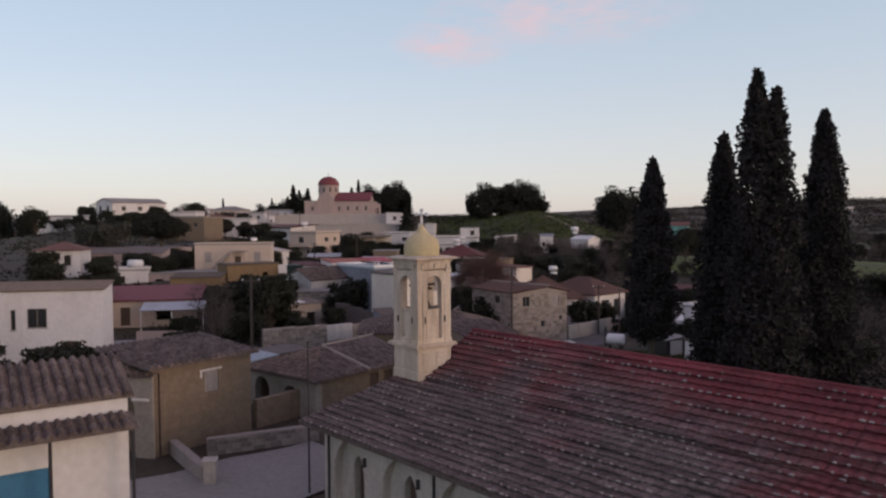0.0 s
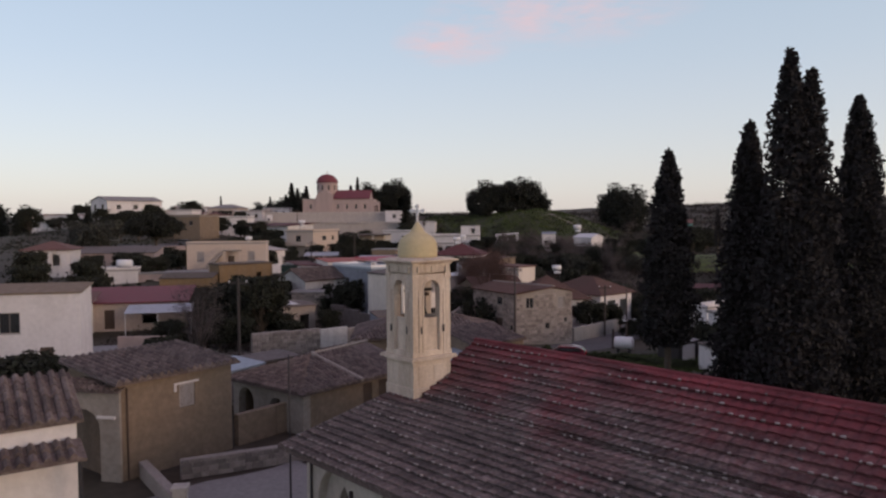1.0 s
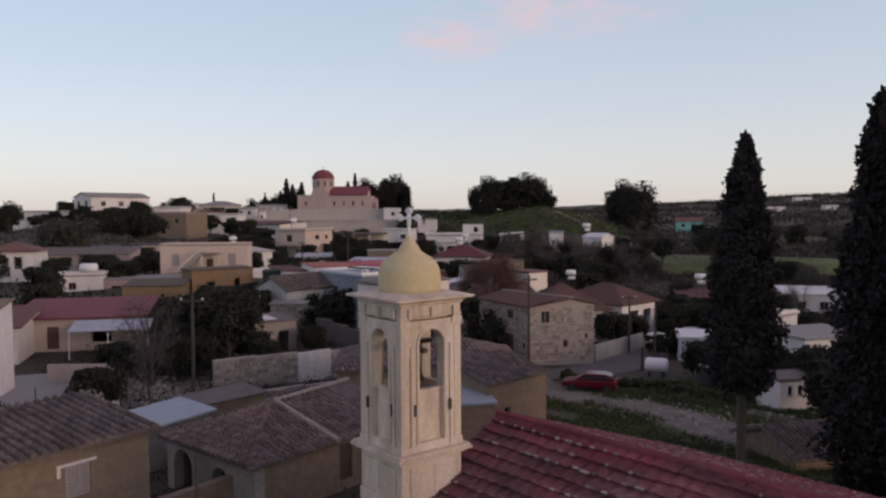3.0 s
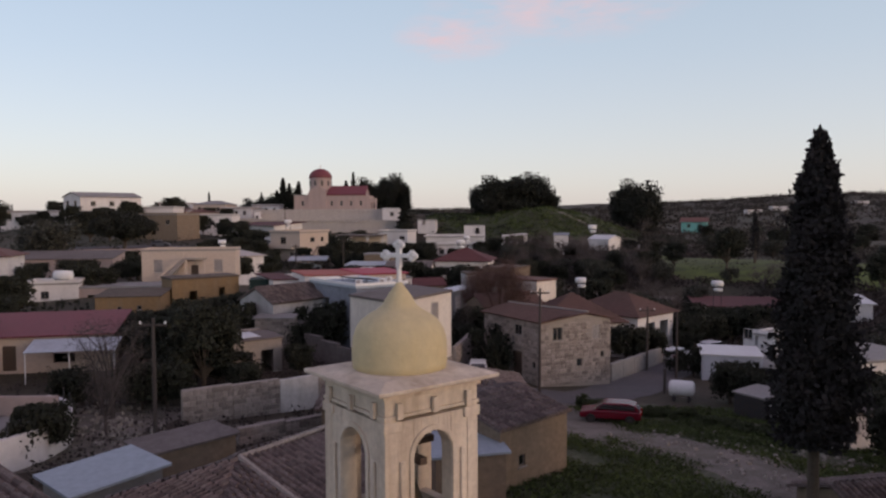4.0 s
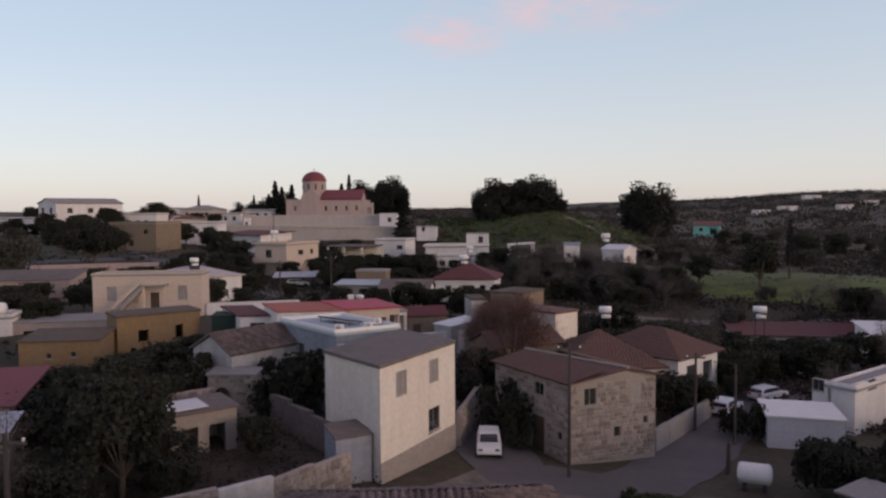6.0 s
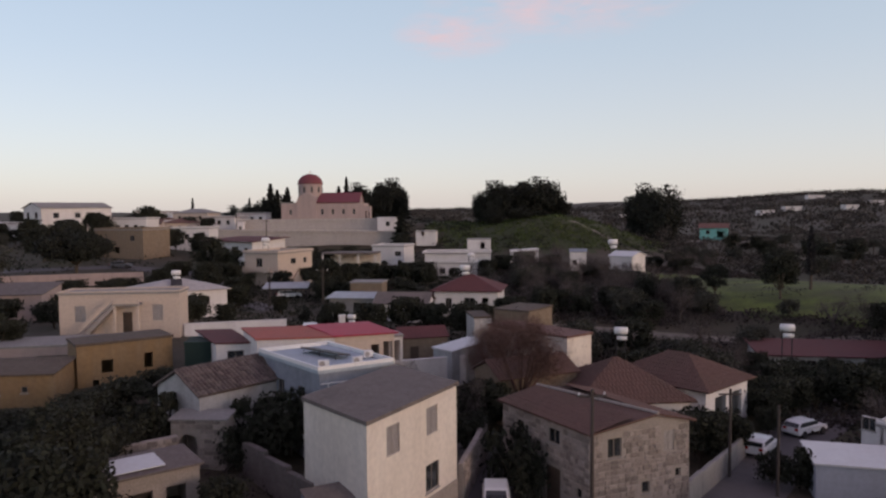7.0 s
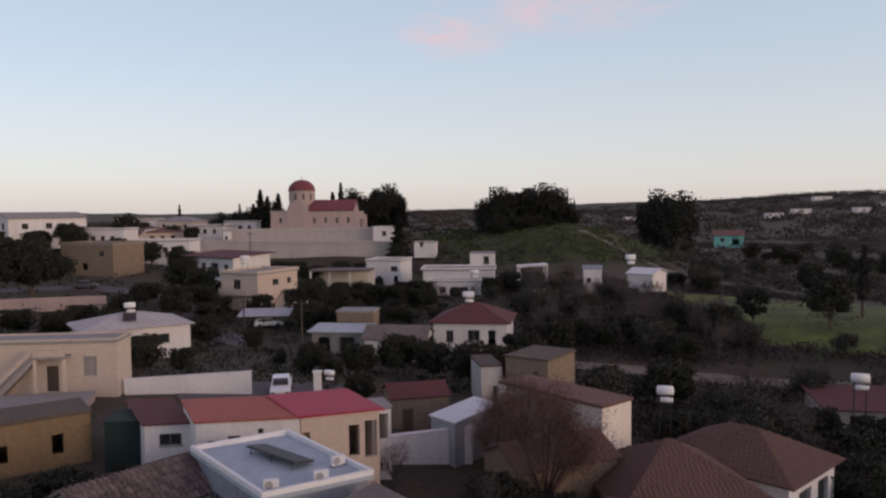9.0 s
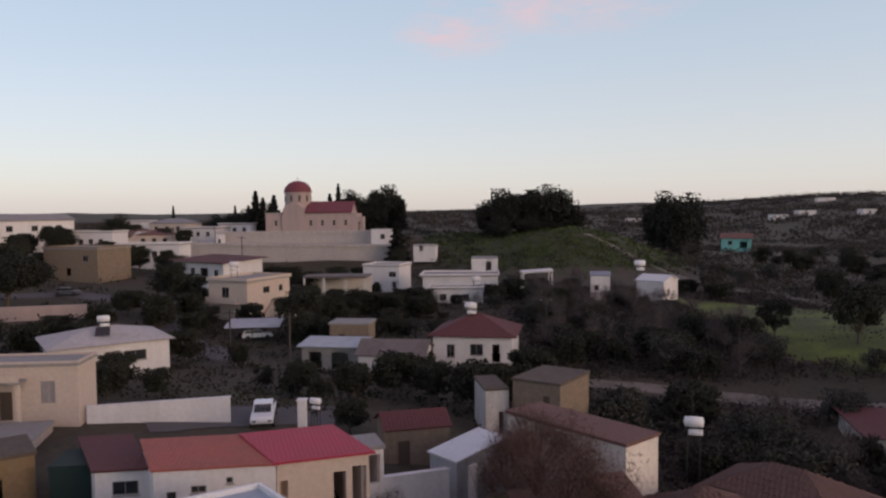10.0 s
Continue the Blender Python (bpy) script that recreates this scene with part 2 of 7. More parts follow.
BUSH = material("evergreen_leaf", (0.022, 0.024, 0.014), 0.95, (), (0.5, 0.3), 0.0, island=0.3)
TWIG = material("russet_twig", (0.105, 0.058, 0.046), 0.95, (), (0.5, 0.3), 0.0, island=0.45)
GREY_TWIG = material("grey_twig", (0.085, 0.068, 0.062), 0.95, (), (0.5, 0.3), 0.0, island=0.45)
HEDGE = material("hedge_leaf", (0.034, 0.046, 0.013), 0.9, (), (0.5, 0.3), 0.0, island=0.4)
GRASS = material("grass_blade", (0.056, 0.078, 0.019), 0.9, (), (0.3, 0.35), 0.0, island=0.4)
EARTH = material("dry_earth_and_grass", (0.064, 0.048, 0.034), 0.97,
                 [(0.035, 0.85, (0.040, 0.042, 0.020), None), (0.012, 0.6, (0.052, 0.056, 0.024), None), (0.12, 0.5, (0.078, 0.058, 0.044), None), (0.5, 0.4, (0.036, 0.030, 0.020), None)], (1.6, 0.3), 0.6)
MEADOW = material("green_meadow", (0.040, 0.052, 0.016), 0.97, [(0.06, 0.7, (0.050, 0.046, 0.024), None), (0.22, 0.6, (0.026, 0.032, 0.012), None), (0.9, 0.4, (0.056, 0.060, 0.024), None)], (2.0, 0.3), 0.6)
FIELD = material("lush_green_field", (0.112, 0.148, 0.024), 0.97, [(0.055, 0.7, (0.048, 0.041, 0.027), (1.0, 2.2, 1.0)), (0.16, 0.6, (0.040, 0.050, 0.018), None), (0.4, 0.35, (0.034, 0.054, 0.012), None)], (2.0, 0.3), 0.6)
PLOT = material("rough_grass_plot", (0.038, 0.052, 0.015), 0.97, [(0.16, 0.75, (0.17, 0.15, 0.115), None), (0.55, 0.7, (0.030, 0.042, 0.013), None), (2.5, 0.3, (0.16, 0.145, 0.12), None)], (3.0, 0.3), 0.6)
ASPHALT = material("worn_asphalt", (0.105, 0.095, 0.097), 0.93, [(0.15, 0.5, (0.145, 0.132, 0.13), None), (1.0, 0.3, (0.075, 0.07, 0.07), None)], (9, 0.2), 0.3)
GRAVEL = material("pale_gravel", (0.20, 0.172, 0.148), 0.97, [(0.25, 0.6, (0.11, 0.095, 0.075), None), (0.8, 0.5, (0.06, 0.06, 0.035), None)], (7, 0.25), 0.5)
CAR_RED = material("red_car_paint", (0.135, 0.005, 0.017), 0.25, (), (5, 0.05), 0.0)
CAR_WHITE = material("white_car_paint", (0.74, 0.74, 0.74), 0.25, (), (5, 0.05), 0.0)
CAR_GREY = material("grey_car_paint", (0.10, 0.11, 0.13), 0.3, (), (5, 0.05), 0.0)
TYRE = material("tyre_rubber", (0.02, 0.02, 0.02), 0.9, (), (9, 0.2), 0.1)
LAMP_RED = material("red_lamp_glass", (0.4, 0.01, 0.01), 0.2, (), (5, 0.05), 0.0)
TARP = material("pale_blue_tarpaulin", (0.31, 0.36, 0.41), 0.6, [(0.8, 0.35, (0.28, 0.33, 0.38), None)], (3, 0.12), 0.3)


# ---- building blocks ----
class Geo:
    """Vertices and faces gathered for one mesh."""

    def __init__(self):
        self.v, self.f = [], []

    def add(self, points, faces, m=None):
        n = len(self.v)
        self.v += [tuple(m @ Vector(p)) if m else tuple(p) for p in points]
        self.f += [tuple(i + n for i in face) for face in faces]
        return self

    def box(self, a, b, m=None, taper=0.0):
        (x0, y0, z0), (x1, y1, z1), k = a, b, taper
        pts = [(x0, y0, z0), (x1, y0, z0), (x1, y1, z0), (x0, y1, z0), (x0 + k, y0 + k, z1), (x1 - k, y0 + k, z1), (x1 - k, y1 - k, z1), (x0 + k, y1 - k, z1)]
        return self.add(pts, [(3, 2, 1, 0), (4, 5, 6, 7), (0, 1, 5, 4), (1, 2, 6, 5), (2, 3, 7, 6), (3, 0, 4, 7)], m)

    def slab(self, quad, thick, m=None):
        q = [Vector(p) for p in quad]
        down = (q[1] - q[0]).cross(q[-1] - q[0]).normalized() * -thick
        n = len(q)
        return self.add([*q, *[p + down for p in q]], [tuple(range(n)), tuple(range(2 * n - 1, n - 1, -1)),
                                                       *[(i, i + n, (i + 1) % n + n, (i + 1) % n) for i in range(n)]], m)

    def prism(self, outline, y0, y1, m=None):
        """An outline in x and z, run from y0 to y1."""
        n = len(outline)
        pts = [(x, y0, z) for x, z in outline] + [(x, y1, z) for x, z in outline]
        return self.add(pts, [tuple(range(n)), tuple(range(2 * n - 1, n - 1, -1)), *[(i, i + n, (i + 1) % n + n, (i + 1) % n) for i in range(n)]], m)

    def tube(self, p, q, r0, r1=None, n=8, m=None):
        p, q, r1 = Vector(p), Vector(q), r0 if r1 is None else r1
        turn = (q - p).to_track_quat("Z", "Y").to_matrix()
        ring = [Vector((math.cos(2 * math.pi * i / n), math.sin(2 * math.pi * i / n), 0)) for i in range(n)]
        pts = [p + turn @ (c * r0) for c in ring] + [q + turn @ (c * r1) for c in ring]
        return self.add(pts, [tuple(range(n - 1, -1, -1)), tuple(range(n, 2 * n)), *[(i, (i + 1) % n, (i + 1) % n + n, i + n) for i in range(n)]], m)

    def lathe(self, profile, n=24, m=None):
        pts = [(r * math.cos(2 * math.pi * i / n), r * math.sin(2 * math.pi * i / n), z) for r, z in profile for i in range(n)]
        faces = [(j * n + i, j * n + (i + 1) % n, (j + 1) * n + (i + 1) % n, (j + 1) * n + i) for j in range(len(profile) - 1) for i in range(n)]
        faces += [tuple(range(n - 1, -1, -1)), tuple(range((len(profile) - 1) * n, len(profile) * n))]
        return self.add(pts, faces, m)

    def weld(self):
        """Joins corners that meet."""
        seen, index, keep = {}, [], []
        for p in self.v:
            key = tuple(round(c, 3) for c in p)
            if key not in seen:
                seen[key] = len(keep)
                keep.append(p)
            index.append(seen[key])
        self.v, self.f = keep, [tuple(index[i] for i in face) for face in self.f]
        return self

    def mesh(self, name, mat, smooth=False):
        me = bpy.data.meshes.new(name)
        me.from_pydata(self.v, [], self.f)
        me.materials.append(mat)
        if smooth:
            me.polygons.foreach_set("use_smooth", [True] * len(me.polygons))
        return me

    def part(self, name, mat, parent=None, label="", kind="", smooth=False):
        ob = new(name, self.mesh(name, mat, smooth))
        ob.parent = parent
        return tagged(ob, label, kind=kind)


def soften(ob, width=0.03):
    mod = ob.modifiers.new("worn_edges", "BEVEL")
    mod.width, mod.segments, mod.limit_method, mod.angle_limit = width, 2, "ANGLE", radians(40)
    return ob


def thing(name, m, label, category, group=""):
    ob = new(name)
    ob.matrix_world = m
    return tagged(ob, label, category, group)


def wall_geo(length, low, high, thick, holes, g=None, m=None):
    """A wall with openings through it. holes: (u, z, wide, high) by centre and middle height."""
    g = g or Geo()
    us = sorted({0.0, length, *[h[0] - h[2] / 2 for h in holes], *[h[0] + h[2] / 2 for h in holes]})
    zs = sorted({low, high, *[h[1] - h[3] / 2 for h in holes], *[h[1] + h[3] / 2 for h in holes]})
    for u0, u1 in zip(us, us[1:]):
        for z0, z1 in zip(zs, zs[1:]):
            u, z = (u0 + u1) / 2, (z0 + z1) / 2
            if any(abs(u - h[0]) < h[2] / 2 and abs(z - h[1]) < h[3] / 2 for h in holes):
                continue
            g.add([(u0, 0, z0), (u1, 0, z0), (u1, 0, z1), (u0, 0, z1)], [(0, 1, 2, 3)], m)
            g.add([(u0, thick, z0), (u1, thick, z0), (u1, thick, z1), (u0, thick, z1)], [(3, 2, 1, 0)], m)
    rims = [(0, low, length, high, False)] + [(h[0] - h[2] / 2, h[1] - h[3] / 2, h[0] + h[2] / 2, h[1] + h[3] / 2, True) for h in holes]
    for u0, z0, u1, z1, inner in rims:
        ring = [(u0, z0), (u1, z0), (u1, z1), (u0, z1)]
        for (a, b), (c, d) in zip(ring, ring[1:] + ring[:1]):
            g.add([(a, 0, b), (c, 0, d), (c, thick, d), (a, thick, b)], [(0, 1, 2, 3) if inner else (3, 2, 1, 0)], m)
    return g


def opening(kind, parent, m, u, z, w, h, thick):
    """What fills an opening: a framed window with its pane, closed shutters or a door."""
    a, b = (u - w / 2, z - h / 2), (u + w / 2, z + h / 2)
    if kind == "hole":
        return
    if kind in ("shutter", "blue_shutter"):
        g = Geo()
        n = max(4, int(h / 0.12))
        for side in (0, 1):
            x0, x1 = a[0] + side * w / 2 + 0.01, a[0] + (side + 1) * w / 2 - 0.01
            g.box((x0, 0.06, a[1] + 0.01), (x0 + 0.07, 0.11, b[1] - 0.01), m).box((x1 - 0.07, 0.06, a[1] + 0.01), (x1, 0.11, b[1] - 0.01), m)
            for i in range(n):
                s = a[1] + h * (i + 0.1) / n
                g.box((x0 + 0.07, 0.07, s), (x1 - 0.07, 0.10, s + 0.8 * h / n), m)
        g.part("shutter", SHUTTER if kind == "shutter" else BLUE, parent)
        return
    if kind in ("door", "blue_door"):
        g = Geo().box((a[0], 0.10, a[1]), (b[0], 0.15, b[1]), m)
        for i in range(3):
            zz = a[1] + h * (0.08 + 0.31 * i)
            g.box((a[0] + 0.12 * w, 0.08, zz), (b[0] - 0.12 * w, 0.10, zz + 0.24 * h), m)
        d = g.part("door", WOOD if kind == "door" else BLUE, parent)
        Geo().box((b[0] - 0.16, 0.03, z - 0.05), (b[0] - 0.08, 0.08, z), m).part("handle", METAL, d)
        return
    f = 0.06
    g = Geo().box((a[0], 0.08, a[1]), (a[0] + f, 0.16, b[1]), m).box((b[0] - f, 0.08, a[1]), (b[0], 0.16, b[1]), m)
    g.box((a[0] + f, 0.08, a[1]), (b[0] - f, 0.16, a[1] + f), m).box((a[0] + f, 0.08, b[1] - f), (b[0] - f, 0.16, b[1]), m)
    if w > 0.7:
        g.box((u - 0.03, 0.09, a[1] + f), (u + 0.03, 0.15, b[1] - f), m)
    win = g.part("window", FRAME, parent)
    Geo().box((a[0] + f, 0.11, a[1] + f), (b[0] - f, 0.125, b[1] - f), m).part("pane", GLASS, win)
    if kind == "glass":
        Geo().box((a[0] - 0.08, -0.06, a[1] - 0.07), (b[0] + 0.08, 0.05, a[1] - 0.004), m).part("sill", CONCRETE, win)


def tile_points(w, l, bow=0.33, lip=0.04):
    """One barrel tile: profile across, lower end proud of the next row."""
    arc = [(0, 0.0), (0.12 * w, 0.61 * bow * w), (0.36 * w, bow * w), (0.60 * w, 0.61 * bow * w), (0.72 * w, 0.0), (w, 0.0)]
    pts = [(x, 0, z + lip) for x, z in arc] + [(x, l * 1.08, z + 0.006) for x, z in arc] + [(0, 0, -0.01), (w, 0, -0.01)]
    return pts, [(i, i + 1, i + 7, i + 6) for i in range(5)] + [(12, 13, 5, 4, 3, 2, 1, 0)]


def lay_tiles(g, e0, e1, t1, t0, w=0.27, l=0.40, keep=None, m=None, dabs=None, bow=0.33, lip=0.04):
    """Tile courses over a slope with the eave e0 to e1 and the top t0 to t1. keep: takes over the tiles that it picks, by their poses."""
    e0, e1, t0, t1 = (Vector(p) for p in (e0, e1, t0, t1))
    u = (e1 - e0).normalized()
    up = t0 - e0
    v = (up - u * up.dot(u)).normalized()
    high = up.dot(v)
    normal = u.cross(v)
    a0, b0 = (t0 - e0).dot(u), (t1 - e0).dot(u)
    length = (e1 - e0).length
    pts, faces = tile_points(w, l, bow, lip)
    rng = random.Random(7)
    rows = max(1, int(high / l))
    for r in range(rows):
        k = (r + 0.5) / rows
        left, right = a0 * k, length + (b0 - length) * k
        for i in range(max(0, int((right - left) / w))):
            x = left + (right - left - int((right - left) / w) * w) / 2 + i * w
            tilt = rng.uniform(-0.025, 0.025)
            o = e0 + u * (x + rng.uniform(-0.012, 0.012)) + v * (r * high / rows + rng.uniform(-0.02, 0.02)) + normal * rng.uniform(0.0, 0.014)
            place = Matrix((u * 0.98 + v * tilt, v, normal)).transposed().to_4x4()
            place.translation = o
            streak = math.sin(o.x * 0.55 + r * 2.1) * math.sin(o.x * 0.23 - r * 1.3) + 0.35 * math.sin(o.x * 2.7 + r * 5.0)
            if dabs and (streak > 0.18 + rng.uniform(-0.35, 0.35) or rng.random() < 0.08):
                for _ in range(rng.choice((1, 1, 2))):
                    dx, dw = rng.uniform(0.0, w - 0.20), rng.uniform(0.06, 0.20)
                    dabs.slab([place @ Vector(p) for p in ((dx, -0.02, lip + 0.03), (dx + dw, -0.025, lip + 0.025), (dx + dw * 0.8, 0.04, lip + 0.032), (dx + dw * 0.2, 0.03, lip + 0.028))], 0.05)
            if keep and keep(o, place):
                continue
            g.add(pts, faces, (m @ place) if m else place)


def house(name, a, b, depth, z0, wall_high, roof, label, wall_mat=None, roof_mat=None, holes=(), category="house", tiles=None, over=0.3, rise=1.2, axis="x",
          group="", sink=1.5, parapet=None, thick=0.3, apex=None):
    """A house whose front wall runs from a to b (plan) and which reaches depth metres back. holes: (wall, u, z, w, h, kind), the wall front, right, back or
    left, u from the front corner or from a, z the middle height over z0. apex: where a ridge along the depth meets the front and the back."""
    wall_mat, roof_mat = wall_mat or WHITE, roof_mat or TILE_FAR
    if parapet is None:
        parapet = 0.3 if name in ("village_house", "white_row_house", "flat_roof_house", "apartment_house", "brown_house") or (name == "white_house" and wall_high < 6) else 0.0
    run = Vector((b[0] - a[0], b[1] - a[1]))
    L, D, H = run.length, depth, wall_high
    root = thing(name, pose(a[0], a[1], z0, 0, 0, math.degrees(math.atan2(run.y, run.x))), label, category, group)
    t = thick
    frames = {"front": (Matrix.Identity(4), L), "right": (pose(L, t, 0, 0, 0, 90), D - 2 * t), "back": (pose(L, D, 0, 0, 0, 180), L),
              "left": (pose(0, D - t, 0, 0, 0, -90), D - 2 * t)}
    for side, (m, length) in frames.items():
        cut = []
        for h in holes:
            if h[0] == side:
                u = h[1] - t if side == "right" else (D - t - h[1] if side == "left" else (L - h[1] if side == "back" else h[1]))
                cut.append((u, h[2], h[3], h[4], h[5]))
        wall_geo(length, -sink, H, t, cut, None, m).part("wall", wall_mat, root)
        for u, z, w, h, kind in cut:
            opening(kind, root, m, u, z, w, h, t)
    o = over
    g, tg = Geo(), Geo()
    slopes = []
    if roof == "flat":
        g.box((-o, -o, H), (L + o, D + o, H + 0.22))
        if parapet:
            p = Geo()
            for q0, q1 in (((-o, -o), (L + o, 0.2 - o)), ((-o, D + o - 0.2), (L + o, D + o)), ((-o, 0.2 - o), (0.2 - o, D + o - 0.2)), ((L + o - 0.2, 0.2 - o), (L + o, D + o - 0.2))):
                p.box((*q0, H + 0.22), (*q1, H + 0.22 + parapet))
            p.part("parapet", wall_mat, root)
    elif roof == "shed":
        slopes = [((-o, -o, H), (L + o, -o, H), (L + o, D + o, H + rise), (-o, D + o, H + rise))]
        for x0 in (0.0, L - t):
            Geo().add([(x0, 0, H), (x0 + t, 0, H), (x0 + t, D, H), (x0, D, H), (x0, D, H + rise * 0.97), (x0 + t, D, H + rise * 0.97)],
                      [(0, 3, 4), (1, 5, 2), (0, 4, 5, 1), (3, 2, 5, 4)]).part("gable", wall_mat, root)
        Geo().box((t, D - t, H), (L - t, D, H + rise * 0.93)).part("upper_wall", wall_mat, root)
    elif roof == "gable":
        s = rise / (D / 2 if axis == "x" else L / 2)
        if axis == "x":
            slopes = [((-o, -o, H - o * s), (L + o, -o, H - o * s), (L + o, D / 2, H + rise), (-o, D / 2, H + rise)),
                      ((L + o, D + o, H - o * s), (-o, D + o, H - o * s), (-o, D / 2, H + rise), (L + o, D / 2, H + rise))]
            ends = [((x, 0, H), (x, D, H), (x, D / 2, H + rise - 0.1)) for x in (0.0, L)]
            off = [(t, 0, 0), (-t, 0, 0)]
        else:
            af, ab = apex or (L / 2, L / 2)
            slopes = [((-o, D + o, H - o * s), (-o, -o, H - o * s), (af, -o, H + rise), (ab, D + o, H + rise)),
                      ((L + o, -o, H - o * s), (L + o, D + o, H - o * s), (ab, D + o, H + rise), (af, -o, H + rise))]
            ends = [((0, y, H), (L, y, H), (k, y, H + rise - 0.1)) for y, k in ((0.0, af), (D, ab))]
            off = [(0, t, 0), (0, -t, 0)]
        for tri, d in zip(ends, off):
            Geo().add([*tri, *[Vector(p) + Vector(d) for p in tri]], [(0, 1, 2), (5, 4, 3), (0, 3, 4, 1), (1, 4, 5, 2), (2, 5, 3, 0)]).part("gable", wall_mat, root)
    elif roof == "hip":
        x0, x1, y0, y1 = -o, L + o, -o, D + o
        k = min(x1 - x0, y1 - y0) / 2
        if x1 - x0 >= y1 - y0:
            p, q = (x0 + k, (y0 + y1) / 2, H + rise), (x1 - k, (y0 + y1) / 2, H + rise)
            slopes = [((x0, y0, H), (x1, y0, H), q, p), ((x1, y1, H), (x0, y1, H), p, q), ((x0, y1, H), (x0, y0, H), p, p), ((x1, y0, H), (x1, y1, H), q, q)]
        else:
            p, q = ((x0 + x1) / 2, y0 + k, H + rise), ((x0 + x1) / 2, y1 - k, H + rise)
            slopes = [((x0, y0, H), (x1, y0, H), p, p), ((x1, y1, H), (x0, y1, H), q, q), ((x0, y1, H), (x0, y0, H), p, q), ((x1, y0, H), (x1, y1, H), q, p)]
    for e0, e1, t1, t0 in slopes:
        quad = [e0, e1, t1] if t0 == t1 else [e0, e1, t1, t0]
        g.slab([(x, y, z + 0.12) for x, y, z in quad], 0.12)
        if tiles:
            lift = lambda p: (p[0], p[1], p[2] + 0.125)  # noqa: E731
            lay_tiles(tg, lift(e0), lift(e1), lift(t1), lift(t0), *tiles)
    roof_ob = g.part("roof", roof_mat if not tiles else TILE_OLD if roof_mat is TILE_OLD else TILE_RED, root)
    if tiles:
        tg.part("roof_tiles", roof_mat, roof_ob, kind="stuff")
    return root


# ---- the lie of the land ----
KNOLLS = [(0, 10, 40, -0.9), (-35, 60, 30, -0.7), (-5, 62, 22, 0.5), (12, 72, 22, -3.0), (28, 84, 22, 0.4), (45, 108, 24, -5.3), (-30, 102, 22, 2.7), (0, 100, 26, 0.5),
          (0, 140, 34, -1.1), (60, 147, 22, 1.5), (-32, 165, 30, 0.9), (-66, 190, 30, 3.0), (-70, 130, 35, -0.8), (20, 195, 34, 2.4), (37, 252, 22, 9.9), (-42, 238, 15, -4.6), (-64, 238, 13, -2.6), (-17, 240, 11, -2.6)]
KNOLLS += [(66, 250, 30, -0.8), (-35, 265, 30, 6.8), (-110, 250, 45, 9.4), (-10, 215, 26, -1.8), (0, 300, 45, 9.2), (106, 316, 50, 2.4), (90, 60, 50, -5.1),
           (-110, 120, 50, 3.0), (20, 45, 24, 1.0), (75, 110, 30, 5.4)]


def ramp(x, a, b):
    k = np.clip((x - a) / (b - a), 0, 1)
    return k * k * (3 - 2 * k)


def height(x, y):
    """The ground's height, for numbers or arrays."""
    x, y = np.asarray(x, float), np.asarray(y, float)
    z = sum(h * np.exp(-((x - cx) ** 2 + (y - cy) ** 2) / (2 * (0.9 * r) ** 2)) for cx, cy, r, h in KNOLLS)
    far = np.hypot(x, y)
    hills = 9 + 7 * np.sin(x / 310 + 0.6) + 5 * np.sin(x / 130 + y / 400) + 9 * ramp(x / (np.abs(y) + 1), 0.28, 0.55) + 3 * np.sin(x / 47 + y / 90)
    return z + ramp(far, 380, 1300) * hills + ramp(x, 90, 420) * ramp(y, 150, 420) * 9


def ground_at(x, y):
    return float(height(x, y))


def sheet_of(name, xs, ys, lift, mat, inside=None):
    gx, gy = np.meshgrid(xs, ys)
    gz = height(gx, gy) + lift
    nx, ny = len(xs), len(ys)
    faces = [(j * nx + i, j * nx + i + 1, (j + 1) * nx + i + 1, (j + 1) * nx + i) for j in range(ny - 1) for i in range(nx - 1)
             if not inside or inside((xs[i] + xs[i + 1]) / 2, (ys[j] + ys[j + 1]) / 2)]
    me = bpy.data.meshes.new(name)
    me.from_pydata(np.stack([gx.ravel(), gy.ravel(), gz.ravel()], 1).tolist(), [], faces)
    me.materials.append(mat)
    me.polygons.foreach_set("use_smooth", [True] * len(faces))
    return new(name, me)


def steps(*runs):
    out = [runs[0][0]]
    for start, stop, step in runs:
        out += list(np.arange(start + step, stop + step / 2, step))
    return np.array(out)


tagged(sheet_of("ground", steps((-3000, -600, 120), (-600, -150, 18), (-150, 150, 2.5), (150, 600, 18), (600, 3000, 120)),
                steps((-600, -60, 30), (-60, 340, 2.5), (340, 1000, 15), (1000, 4000, 125)), 0.0, EARTH),
       "dry grassy slopes and fields round the village", "ground", kind="structure")


def strip(name, points, wide, lift, mat, label, category="road"):
    """A way that follows the ground along points of the plan."""
    pts = [Vector(p) for p in points]
    fine = []
    for p, q in zip(pts, pts[1:]):
        n = max(2, int((q - p).length / 1.5))
        fine += [p.lerp(q, i / n) for i in range(n)]
    fine.append(pts[-1])
    v, f = [], []
    for i, p in enumerate(fine):
        d = (fine[min(i + 1, len(fine) - 1)] - fine[max(i - 1, 0)]).normalized()
        for k in range(7):
            s = (k / 6 - 0.5) * wide * (1 + 0.06 * math.sin(i * 1.7 + k))
            x, y = p.x - d.y * s, p.y + d.x * s
            v.append((x, y, ground_at(x, y) + lift))
        if i:
            f += [((i - 1) * 7 + k + 1, (i - 1) * 7 + k, i * 7 + k, i * 7 + k + 1) for k in range(6)]
    g = Geo()
    g.v, g.f = v, f
    return tagged(g.part(name, mat, smooth=True), label, category, kind="structure")

